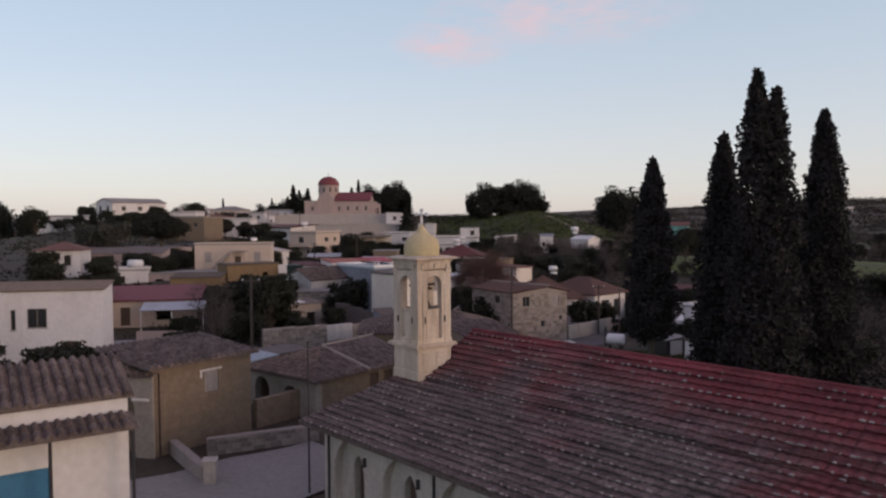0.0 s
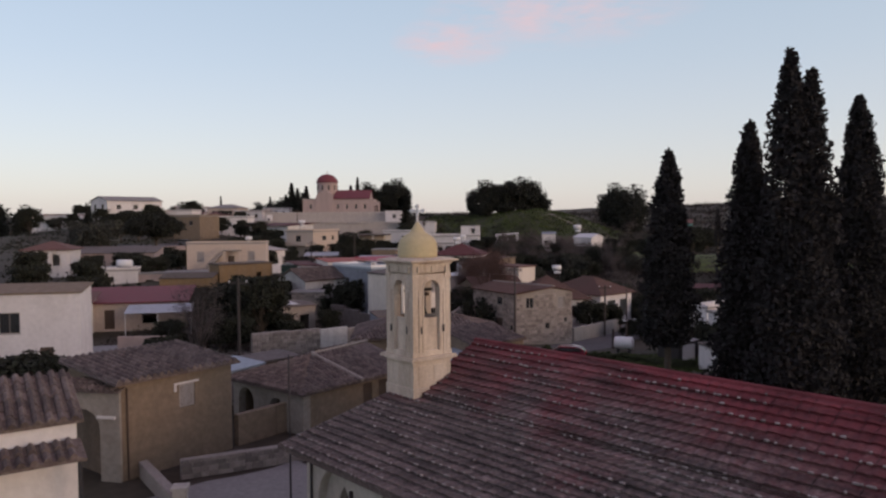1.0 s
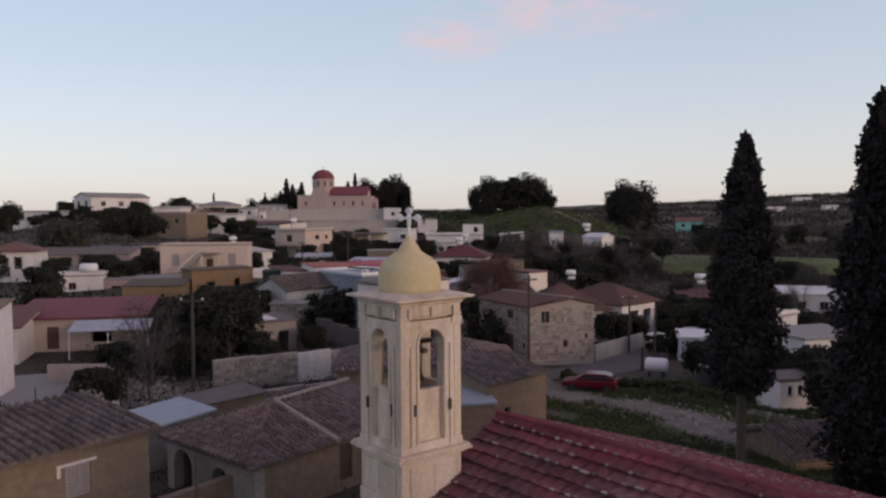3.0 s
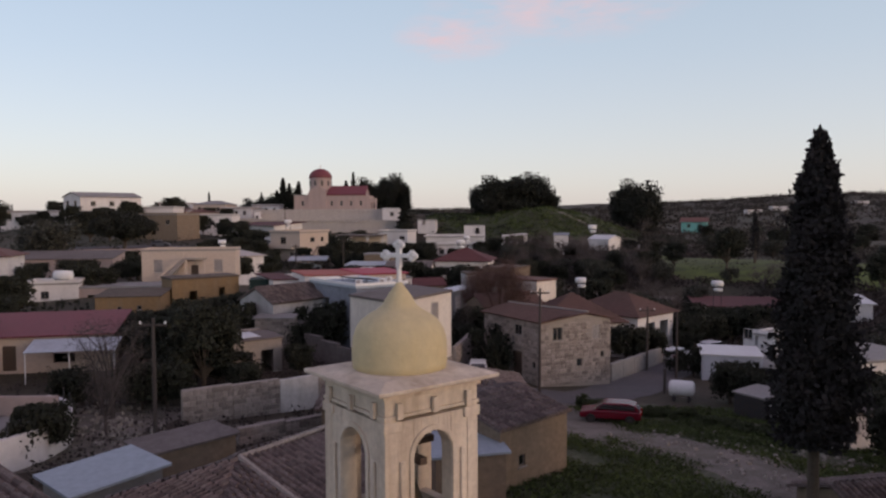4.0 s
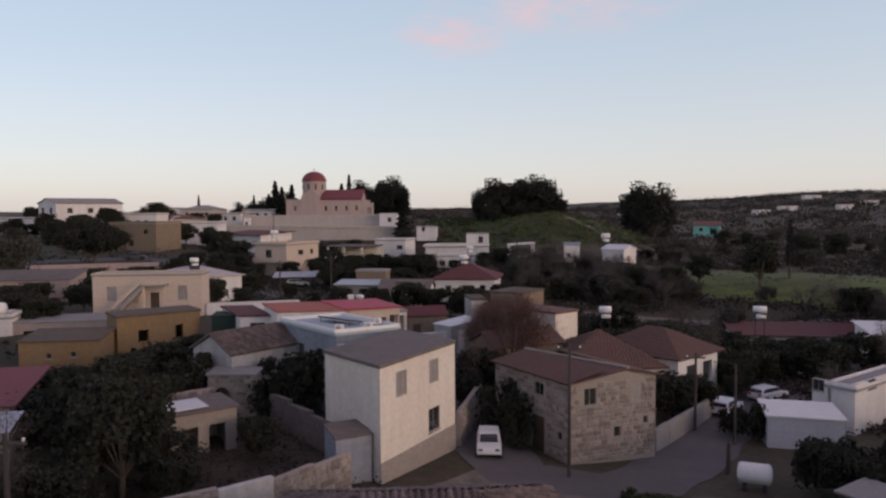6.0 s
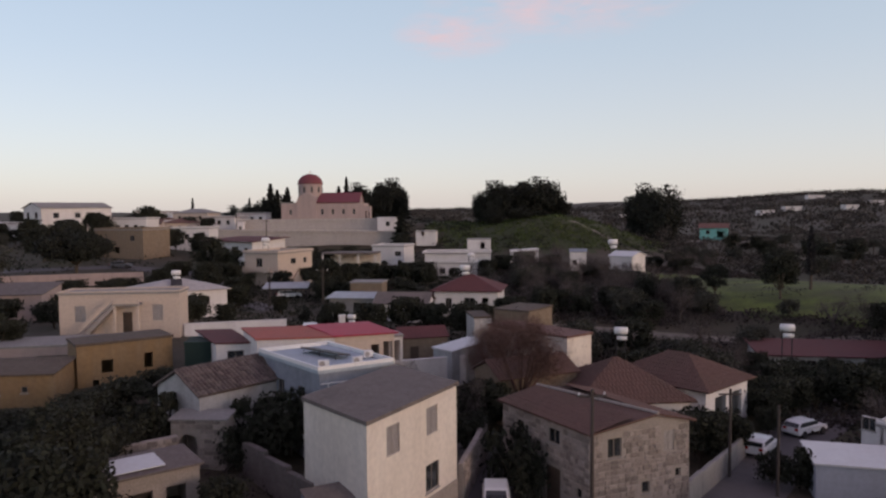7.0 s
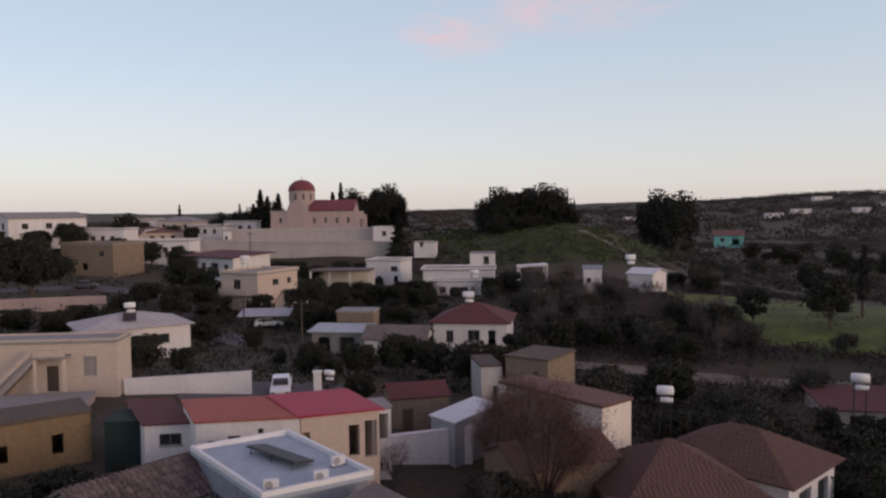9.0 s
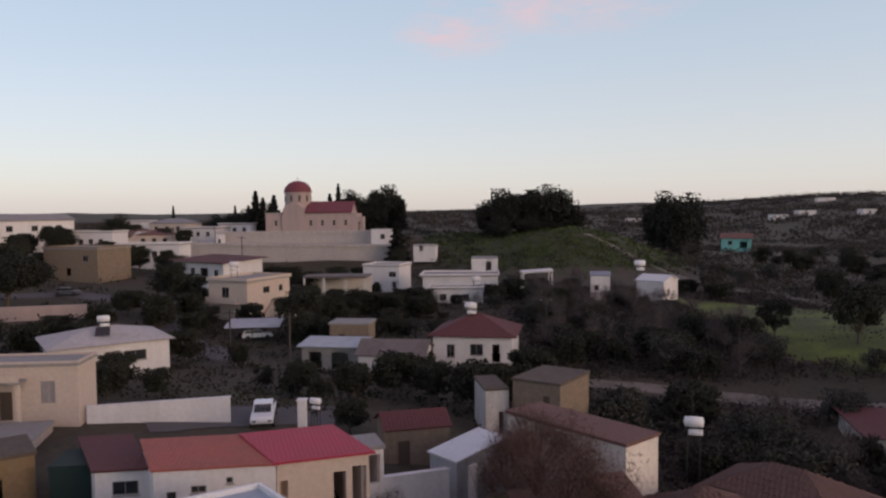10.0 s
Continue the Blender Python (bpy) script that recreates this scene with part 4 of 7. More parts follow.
house("tin_shed", (-0.5, 37.6), (2.8, 38.4), 2.6, -1.4, 2.4, "shed", "lean-to shed under a pale blue sheet", MUD, TARP, (), "shed", over=0.2, rise=0.35)
house("tin_roof_shed", (-17.3, 35.2), (-14.86, 32.98), 3.7, -1.0, 2.1, "shed", "yard shed with pale blue sheet roof", CONCRETE, TARP, (), "shed", over=0.3, rise=0.3)
house("tin_roof_shed", (-14.5, 39.7), (-11.3, 43.2), 2.4, -1.0, 1.5, "shed", "long low lean-to with weathered grey roof", MUD, ROOF_GREY, (), "shed", over=0.2, rise=0.15)
bal = thing("balcony_house", pose(-28.0, 44.6, -0.9), "house with rounded white terrace wall", "house")
curve = Geo()
for i in range(18):
    t0, t1 = -0.85 + i * 0.11, -0.85 + (i + 1) * 0.11
    p, q = (6.5 * math.cos(t0), 6.5 * math.sin(t0)), (6.5 * math.cos(t1), 6.5 * math.sin(t1))
    curve.slab([(*p, 1.8), (*q, 1.8), (q[0] * 0.96, q[1] * 0.96, 1.8), (p[0] * 0.96, p[1] * 0.96, 1.8)], 3.0)
    if i % 3 == 0:
        Geo().tube((p[0] * 0.98, p[1] * 0.98, 1.8), (p[0] * 0.98, p[1] * 0.98, 2.6), 0.04).part("rail_post", METAL, bal)
curve.weld().part("terrace_wall", WHITE, bal)
Geo().lathe([(6.2, 0.9), (6.2, 1.1)], 40).part("terrace_floor", CONCRETE, bal)
Geo().box((0.5, 3.4, 1.1), (4.6, 3.65, 2.3)).part("parapet", PINK, bal)
house("red_roof_house", (-37.5, 61.5), (-27.3, 63.8), 6.5, -0.4, 3.0, "shed", "house with crimson sheet roof and white fascia", PEACH, MAROON,
      [("front", 7.0, 1.4, 1.6, 1.2, "hole"), ("front", 3.0, 1.3, 1.0, 2.0, "door")], over=0.5, rise=1.0)
house("red_roof_house", (-43.5, 55.5), (-35.0, 57.5), 6.0, -0.4, 2.9, "shed", "ochre house with faded red roof", CREAM, TILE_FAR, [("front", 5.0, 1.4, 1.2, 1.2, "glass")], over=0.4, rise=1.1)
lean = thing("porch_canopy", pose(-31.8, 59.2, -0.4, 0, 0, 12), "grey sheet porch canopy on thin posts", "canopy")
Geo().slab([(0, 0, 2.3), (6.5, 0, 2.3), (6.5, 2.6, 2.9), (0, 2.6, 2.9)], 0.05).part("roof", SHEET, lean)
for x in (0.1, 3.2, 6.4):
    Geo().tube((x, 0.1, -0.6), (x, 0.1, 2.3), 0.05).part("post", WHITEWASH, lean)

# ---- the white house, the stone house and the street ----
wh = house("white_house", (-4.02, 62.1), (0.6, 70.4), 6.0, -1.0, 6.15, "flat", "plain two-storey cream house with shuttered windows", CREAM, ROOF_GREY,
           [("front", 2.4, 4.75, 1.25, 1.6, "shutter"), ("front", 6.5, 4.75, 1.25, 1.6, "shutter"), ("front", 6.5, 1.45, 1.5, 1.6, "glass"), ("back", 3, 4.6, 1, 1.4, "glass")],
           over=0.12)
shear(wh, 0.395)
Geo().box((-0.04, -0.06, -1.5), (9.5, -0.003, 0.35)).part("plinth", MORTAR, wh)
Geo().box((9.5, 0.4, 1.8), (10.1, 1.4, 5.4)).part("chimney_stack", CREAM, wh)
house("blue_lean_to", (-6.6, 61.4), (-4.6, 62.5), 2.0, -1.0, 2.0, "shed", "small blue-painted lean-to beside the white house", BLUISH, ROOF_GREY, (), "shed", over=0.05, rise=0.4)



def stone_mesh(seed):
    """A rough block, one metre in every measure, its face outwards along -y."""
    rng = random.Random(seed)
    j = lambda s: rng.uniform(-s, s)  # noqa: E731
    outer = [(-0.5 + j(0.05), 0, -0.5 + j(0.05)), (0.5 + j(0.05), 0, -0.5 + j(0.05)), (0.5 + j(0.05), 0, 0.5 + j(0.05)), (-0.5 + j(0.05), 0, 0.5 + j(0.05))]
    front = [(x * 0.80 + j(0.05), -1 + j(0.25), z * 0.78 + j(0.05)) for x, _, z in outer]
    return outer + front, [(4, 5, 6, 7), (0, 1, 5, 4), (1, 2, 6, 5), (2, 3, 7, 6), (3, 0, 4, 7)]


STONE_SHAPES = [stone_mesh(i) for i in range(7)]
STONE_MESHES = []
for points, faces in STONE_SHAPES:
    g = Geo()
    g.add(points, faces)
    STONE_MESHES.append(g.mesh("stone", STONE))


def rubble(parent, m, length, z0, z1, skip, singles, seed=1, course=0.30):
    """Coursed rubble laid on a wall's face: the first `singles` stones are pieces of their own, the rest one part."""
    rng = random.Random(seed)
    g, made, z = Geo(), 0, z0
    while z < z1 - 0.1:
        h = min(course * rng.uniform(0.75, 1.3), z1 - z)
        u = 0.0
        while u < length - 0.08:
            w = min(rng.uniform(0.28, 0.66), length - u)
            c = (u + w / 2, z + h / 2)
            if not any(abs(c[0] - s[0]) < (s[2] + w) / 2 and abs(c[1] - s[1]) < (s[3] + h) / 2 for s in skip):
                place = m @ Matrix.LocRotScale((c[0], -0.004, c[1]), None, (w * 0.97, rng.uniform(0.025, 0.06), h * 0.95))
                k = rng.randrange(7)
                if made < singles:
                    ob = new("stone", STONE_MESHES[k])
                    ob.parent, ob.matrix_basis = parent, place
                    made += 1
                else:
                    g.add(*STONE_SHAPES[k], place)
            u += w
        z += h
    if g.v:
        g.part("masonry", STONES, parent, kind="stuff")


st_holes = [("front", 1.76, 4.65, 1.0, 1.2, "glass"), ("front", 5.8, 4.6, 0.8, 1.3, "shutter"), ("front", 4.05, 1.9, 0.6, 0.75, "glass"), ("front", 6.5, 2.5, 0.4, 0.55, "glass"),
            ("left", 3.4, 4.7, 1.15, 0.95, "glass"), ("left", 7.0, 4.25, 0.8, 1.2, "glass"), ("left", 3.5, 1.4, 1.5, 2.6, "door"), ("left", 1.0, 1.8, 0.5, 0.6, "glass")]
st = house("stone_house", (8.45, 68.8), (15.25, 71.6), 9.0, -3.2, 5.7, "gable", "two-storey rubble stone house with brown tile roof", MORTAR, TILE_RED, st_holes, tiles=FLAT, over=0.3, rise=0.65,
           axis="y", apex=(4.7, 2.9))
ridge = Geo()
for k in range(24):
    p, q = (Vector((4.7, -0.3, 6.5)).lerp(Vector((2.9, 9.3, 6.5)), (k + d) / 24) for d in (0.0, 1.08))
    ridge.tube(p, q, 0.13, 0.10, 6)
ridge.part("ridge_tiles", MORTAR, st, "pale mortared ridge tiles", kind="stuff")
shear(st, -0.128)

# street walls
def garden_wall(points, high, mat, label, thick=0.35, down=1.2, stones=0, seed=3, coping=None):
    """A wall along points of the plan, stepped to the ground."""
    root = thing("garden_wall", pose(points[0][0], points[0][1], 0), label, "wall")
    o = Vector(points[0])
    for i, (p, q) in enumerate(zip(points, points[1:])):
        p, q = Vector(p), Vector(q)
        n = max(1, int((q - p).length / 2.2))
        for k in range(n):
            a, b = p.lerp(q, k / n), p.lerp(q, (k + 1) / n)
            top = max(ground_at(*a), ground_at(*b)) + high
            low = min(ground_at(*a), ground_at(*b)) - down
            run = b - a
            m = pose(a.x - o.x, a.y - o.y, 0, 0, 0, math.degrees(math.atan2(run.y, run.x)))
            soften(Geo().box((0, 0, low), (run.length - 0.002, thick, top), m).part("wall_bay", mat, root), 0.05)
            if stones:
                rubble(root, m, run.length, low + down, top - 0.02, (), stones // n, seed + i + k)
            if coping:
                Geo().box((0, -0.05, top + 0.003), (run.length - 0.004, thick + 0.05, top + 0.08), m).part("coping", coping, root)
    return root


garden_wall([(-16.6, 50.1), (-11.25, 53.8)], 2.25, MORTAR, "old rubble boundary wall above the lane", stones=90, seed=5)
garden_wall([(-11.25, 53.8), (-8.95, 55.7)], 2.25, PALE_LIME, "whitewashed patch of boundary wall", down=1.0)
garden_wall([(-8.95, 55.7), (-5.6, 60.6)], 2.2, MORTAR, "rubble boundary wall meeting the white house", stones=60, seed=8)
garden_wall([(-23.7, 66.2), (-16.9, 71.6)], 2.3, MORTAR, "grey garden wall with a level top", thick=0.5, stones=60, seed=23)
garden_wall([(-13.1, 72.2), (-7.6, 66.2)], 2.1, ROOF_GREY, "stained garden wall beside the pale blue house", thick=0.4)
garden_wall([(15.7, 72.8), (22.2, 81.4), (24.0, 84.0)], 1.7, CONCRETE, "grey rendered street wall beside the stone house")
garden_wall([(1.0, 70.9), (3.0, 80)], 2.6, MORTAR, "rubble wall along the alley", stones=40, seed=11)
garden_wall([(-11.0, 16.6), (-14.2, 21.0)], 0.75, MORTAR, "low plastered churchyard wall", thick=0.45)
garden_wall([(-12.3, 20.2), (-6.9, 22.9)], 0.95, MORTAR, "rubble wall round the churchyard", stones=150, seed=14)
garden_wall([(-11.0, 25.4), (-6.2, 31.6)], 1.7, MUD, "mud yard wall beside the old house", thick=0.4)
pier = thing("gate_pier", pose(-10.9, 16.2, -1.2, 0, 0, 10), "pale plastered gate pier", "pier")
soften(Geo().box((-0.28, -0.28, -0.3), (0.28, 0.28, 1.25)).part("shaft", CHURCHWALL, pier), 0.03)
Geo().box((-0.34, -0.34, 1.253), (0.34, 0.34, 1.36)).part("cap", CHURCHWALL, pier)
garden_wall([(-12.0, 46.4), (-5, 51.5)], 1.0, MORTAR, "low ruined stone wall among weeds", stones=60, seed=17)

# ---- houses up the left slope ----
terr = house("flat_roof_house", (-8.35, 73.9), (-3.9, 76.6), 8.4, -0.8, 5.95, "flat", "pale blue house with flat parapet roof", BLUISH, ROOF_BLUE,
             [("front", 1.3, 4.2, 0.8, 1.7, "glass"), ("front", 3.6, 3.6, 1.0, 1.4, "hole"), ("left", 2.5, 4.0, 1.0, 1.3, "glass"), ("left", 5.5, 4.0, 1.0, 1.3, "glass")], over=0.2, parapet=0.25)
shear(terr, -0.14)
for ob in terr.children:
    if ob.name.startswith("parapet"):
        ob.data.materials[0] = WHITEWASH
for k, (u, v) in enumerate(((0.5, 0.5), (2.9, 0.35), (4.4, 1.9))):
    unit = thing("air_conditioner", terr.matrix_world @ pose(u, v, 6.17, 0, 0, 12 * k - 20), "white air conditioner unit on the flat roof", "air conditioner", "units on the blue house roof")
    soften(Geo().box((-0.36, -0.14, 0.06), (0.36, 0.14, 0.55)).part("casing", WHITE_SHEET, unit), 0.02)
    Geo().lathe([(0.05, 0.0), (0.19, 0.0), (0.19, 0.02), (0.05, 0.02)], 16, pose(-0.1, -0.141, 0.31, 90)).part("fan_grille", SHUTTER, unit)
    for x in (-0.32, 0.32):
        Geo().box((x - 0.03, -0.19, 0.0), (x + 0.03, 0.19, 0.058)).part("foot", METAL, unit)
rail = thing("roof_pipe", terr.matrix_world @ pose(0, 0, 0), "white water pipe run along the roof edge", "pipe")
Geo().tube((0.0, -0.28, 5.3), (4.6, -0.28, 5.25), 0.04, 0.04, 6).part("pipe", WHITEWASH, rail)
for u in (0.5, 2.6, 4.4):
    Geo().tube((u, -0.26, 1.0), (u, -0.26, 5.3), 0.035, 0.035, 6).part("downpipe", WHITEWASH, rail)
panel = thing("solar_panel", pose(-8.8, 78.9, 5.42, -10, 0, -41), "dark solar water panel on the flat roof", "solar panel")
Geo().box((-2.1, -0.6, 0.20), (2.1, 0.6, 0.32)).part("panel", METAL, panel)
for x in (-1.8, 0.0, 1.8):
    for y in (-0.5, 0.5):
        Geo().tube((x, y, -0.25), (x, y, 0.2), 0.03, 0.03, 6).part("leg", METAL, panel)
house("gable_house", (-16.3, 73.9), (-11.4, 79.9), 5.2, -0.5, 4.25, "gable", "white gabled house with dark tile roof", PALE_LIME, TILE_OLD,
      [("front", 2.2, 2.2, 0.9, 1.1, "glass"), ("left", 2.6, 2.4, 0.8, 1.0, "glass")], tiles=MID, over=0.25, rise=1.3)
ruin = thing("stone_outhouse", pose(-17.75, 72.6, -0.6, 0, 0, -3), "low stone outhouse with arched doorway", "outhouse")
arched_wall(Geo(), 0, 3.6, -1, 3.2, 0, 0.4, [(1.1, -1, 1.2, 3.2)]).weld().part("wall", MORTAR, ruin)
Geo().box((0, 0.4, -1), (0.4, 1.5, 3.0)).box((3.2, 0.4, -1), (3.6, 1.5, 3.0)).box((0, 1.5, -1), (3.6, 1.8, 3.0)).part("wall", MORTAR, ruin)
Geo().slab([(-0.12, -0.12, 3.2), (3.72, -0.12, 3.2), (3.72, 1.9, 3.35), (-0.12, 1.9, 3.35)], 0.12).part("roof", CONCRETE, ruin)
rubble(ruin, Matrix.Identity(4), 3.6, 0.0, 3.1, [(1.1, 0.7, 1.3, 3.2)], 90, 21)
house("white_sheet_shed", (-18.6, 62.9), (-13.9, 66.5), 3.2, -1.2, 2.95, "shed", "low stone shelter patched with a white sheet", MORTAR, ROOF_GREY, [("front", 1.1, 1.1, 1.0, 2.0, "hole"), ("front", 2.8, 1.1, 1.1, 1.9, "hole"), ("front", 4.6, 1.1, 1.1, 1.9, "hole")], "shed",
      over=0.2, rise=0.15)
sheet = thing("roof_sheet", pose(-17.7, 64.0, 1.97, 2, 0, 37.5), "bright white corrugated sheet on a shed roof", "sheet")
Geo().box((0, 0, 0), (2.8, 2.3, 0.05)).part("sheet", WHITE_SHEET, sheet)
house("ochre_house", (-30.09, 85.37), (-23.95, 89.90), 4.0, 0.2, 4.75, "flat", "tall ochre plastered house with small dark windows", OCHRE, ROOF_BROWN,
      [("front", 2.3, 2.9, 0.9, 1.1, "hole"), ("front", 5.6, 3.0, 0.7, 1.3, "hole"), ("front", 1.4, 1.6, 0.5, 0.5, "hole")], over=0.1)
house("ochre_house", (-36.4, 80.6), (-29.9, 81.4), 4.6, 0.2, 3.4, "shed", "ochre house wing with dark brown roof", OCHRE, ROOF_BROWN, [("front", 2.4, 2.2, 0.5, 0.5, "glass"), ("front", 4.4, 2.3, 0.5, 0.5, "glass")], over=0.15, rise=0.4)
yt = house("cream_house", (-40.4, 102.5), (-28.2, 103.6), 3.6, 3.2, 4.1, "flat", "cream flat-roofed house with outside stair", PEACH, CONCRETE,
           [("front", 2.1, 2.1, 1.1, 1.7, "shutter"), ("front", 10.0, 2.1, 1.1, 1.7, "shutter"), ("front", 6.9, 1.1, 1.0, 2.2, "door")], over=0.1, parapet=0.15, sink=3.5)
flight = [(2.5, -0.4)]
for i in range(17):
    flight += [(2.5 + i * 0.2, -0.02 + i * 0.19), (2.7 + i * 0.2, -0.02 + i * 0.19)]
Geo().prism([*flight, (5.9, 2.7), (2.9, -0.4)][::-1], -1.25, -0.02).part("outside_stair", MORTAR, yt)
Geo().prism([(2.4, 0.2), (5.8, 3.45), (5.8, 3.9), (2.4, 0.65)], -1.36, -1.255).part("stair_rail", PEACH, yt)
Geo().box((5.91, -1.3, 3.0), (8.5, -0.02, 3.2)).part("landing", CONCRETE, yt)
Geo().box((5.91, -1.36, 3.203), (8.5, -1.26, 3.75)).part("landing_rail", PEACH, yt)
for x in (6.0, 8.35):
    Geo().box((x - 0.12, -1.25, -0.6), (x + 0.12, -1.0, 3.0)).part("post", PEACH, yt)
terrace = house("terrace_block", (-46.0, 93.5), (-28.5, 97.0), 5.4, 0.6, 2.6, "flat", "low pink-white terrace block below the cream house", PINK, CONCRETE, [("front", 3.0, 1.4, 1.2, 0.9, "hole"), ("front", 8.0, 1.4, 1.0, 0.8, "hole")], over=0.1)
house("white_house", (-39.6, 121), (-30.2, 127.6), 9.0, 2.2, 3.0, "hip", "white bungalow with low pale grey roof", WHITE, PALE_ROOF,
      [("front", 8.0, 1.6, 2.2, 1.1, "glass"), ("front", 3.0, 1.5, 1.2, 2.0, "hole"), ("front", 5.4, 1.2, 0.9, 2.1, "door")], over=0.5, rise=1.3)
house("white_house", (-50, 92), (-44.5, 93.5), 4.0, 1.2, 2.6, "flat", "small white flat-roofed house", WHITE, CONCRETE, [("front", 2.0, 1.4, 0.9, 0.9, "glass")], over=0.1)
house("grey_roof_house", (-70, 122), (-54, 124), 7, 2.0, 3.0, "shed", "pinkish house with grey sloping roof", PINK, ROOF_GREY, [("front", 10, 1.3, 2.4, 1.8, "hole"), ("front", 4, 1.5, 1.2, 1.2, "glass")], over=0.3, rise=1.0)
house("white_house", (-70, 109), (-63, 110.5), 7, 3.0, 3.2, "hip", "white verandah house with faded tile roof", WHITE, TILE_FAR,
      [("front", 1.2 + 1.9 * i, 1.5, 1.2, 1.9, "hole") for i in range(3)], over=0.6, rise=1.4)
garden_wall([(-82, 152), (-55, 160)], 2.2, PINK, "pinkish retaining wall behind the pine")

# ---- the row with painted roofs ----
shear(house("painted_roof_house", (-15.5, 85.9), (-9.25, 86.8), 4.6, 0.3, 5.0, "shed", "white house with orange painted roof", WHITE, ORANGE,
            [("front", 2.3, 3.9, 0.8, 0.4, "glass"), ("front", 3.9, 4.3, 0.35, 0.35, "glass"), ("front", 0.9, 3.6, 0.5, 0.5, "glass")], over=0.15, rise=0.25), -0.36)
shear(house("painted_roof_house", (-9.2, 86.85), (-4.4, 88.45), 4.6, 0.3, 5.05, "shed", "peach house with crimson painted roof", PEACH, CRIMSON,
            [("front", 0.35, 3.6, 0.45, 0.9, "hole"), ("front", 3.4, 3.2, 0.7, 2.0, "hole"), ("front", 4.5, 3.2, 0.8, 2.4, "hole")], over=0.25, rise=0.3), -0.3)
shear(house("painted_roof_house", (-19.4, 87.6), (-16.6, 88.0), 5.4, 0.2, 4.5, "shed", "low white house with maroon roof", WHITE, DARK_RED, [("front", 1.6, 3.5, 1.4, 0.8, "glass")], over=0.2, rise=0.3), -0.45)
house("green_net_shed", (-22.4, 88.5), (-20.2, 88.8), 3.0, 0.2, 4.3, "flat", "shed wrapped in dark green netting", GREEN_TARP, GREEN_TARP, (), "shed", over=0.05)
house("white_outbuilding", (-5.35, 91.6), (-3.9, 92.1), 2.5, 0.0, 4.4, "flat", "small white outbuilding with open front", WHITE, CONCRETE, [("front", 0.8, 3.2, 1.0, 1.8, "hole")], "outbuilding", over=0.1)
house("maroon_shed", (-4.6, 102.0), (0.2, 103.2), 4.0, -0.6, 3.1, "gable", "dark shed with maroon roof", MUD, DARK_RED, [("front", 1.4, 1.2, 0.9, 2.0, "door")], "shed", over=0.2, rise=0.8)
shear(house("white_metal_shed", (-1.2, 97.6), (0.6, 95.5), 5.6, -0.8, 3.1, "shed", "pale sheet-covered metal shed", SHEET, WHITE_SHEET, [("front", 1.2, 1.4, 1.2, 1.6, "hole")], "shed", over=0.15, rise=0.2), -0.2)


def level_wall(a, b, low, top, mat, label, thick=0.35):
    """A wall with a level top between two points of the plan."""
    run = Vector((b[0] - a[0], b[1] - a[1]))
    root = thing("garden_wall", pose(a[0], a[1], 0, 0, 0, math.degrees(math.atan2(run.y, run.x))), label, "wall")
    soften(Geo().box((0, 0, low), (run.length, thick, top)).part("wall", mat, root), 0.04)
    Geo().box((-0.04, -0.05, top + 0.003), (run.length + 0.04, thick + 0.05, top + 0.07)).part("coping", mat, root)
    return root


level_wall((-5.4, 94.1), (2.0, 96.7), -2.0, 1.65, WHITE, "whitewashed yard wall above the alley")
level_wall((-28.0, 104.3), (-17.6, 107.0), 0.5, 3.85, WHITE, "long low whitewashed garden wall")
house("cream_gable_house", (11.3, 93.8), (14.0, 96.1), 10.5, -2.2, 6.0, "flat", "house with cream end wall and brown roof", CREAM, TILE_FAR, (), over=0.12)
house("tiled_house", (4.6, 86.6), (11.4, 89.6), 5.0, -2.4, 4.1, "gable", "house with dark maroon tile roof", MUD, TILE_RED, (), tiles=FLAT, over=0.3, rise=1.1)
house("ochre_block", (5.7, 110.8), (9.4, 108.3), 6, -1.6, 5.8, "flat", "ochre stone block behind bare trees", MUD, ROOF_BROWN, [("front", 3.2, 4.0, 0.6, 1.6, "door")], over=0.1)
house("white_block", (3.4, 111), (5.3, 111.3), 5, -1.2, 4.4, "flat", "white house end with dark doorway", PALE_LIME, ROOF_BROWN, [("front", 1.6, 1.4, 0.9, 2.2, "hole")], over=0.1)
house("hip_roof_house", (10.6, 84.4), (19.9, 85.4), 9.0, -3.2, 3.2, "hip", "house under a broad brown hipped tile roof", WHITE, TILE_RED,
      [("front", 7.8, 1.6, 1.6, 1.4, "hole")], tiles=FLAT, over=0.5, rise=2.8)
house("hip_roof_house", (22.0, 87.6), (27.6, 92.7), 9.5, -3.4, 3.6, "hip", "house with hipped tile roof and white verandah", WHITE, TILE_RED,
      [("front", 2.6, 1.6, 2.0, 2.4, "hole"), ("front", 5.6, 1.6, 1.8, 2.4, "hole")], tiles=FLAT, over=0.6, rise=2.2)

# ---- right of the street ----
house("white_store", (24.8, 74.6), (30.0, 73.2), 4.4, -4.2, 2.7, "shed", "low storehouse with shadow-tinted bluish walls and pale sheet roof", SHADOW_BLUE, WHITE_SHEET, [("left", 1.2, 1.4, 0.9, 1.8, "hole")], "storehouse", over=0.15, rise=0.15)
house("white_block", (33.2, 77.6), (41.8, 83.9), 2.2, -4.4, 4.0, "flat", "large white flat-roofed building", WHITE, CONCRETE, [("front", 3.0, 4.2, 1.4, 0.8, "glass"), ("left", 3.0, 4.0, 1.0, 1.0, "glass")], over=0.2, parapet=0.2)
# dark walls and the added white end put shade and sun into colour
hut = house("dark_hut", (21.4, 58.2), (22.7, 55.95), 2.7, -2.9, 1.8, "shed", "small hut with pale lid, walls coloured dark for shade and sunlit end white", METAL, CONCRETE, (), "hut", over=0.12, rise=0.2)
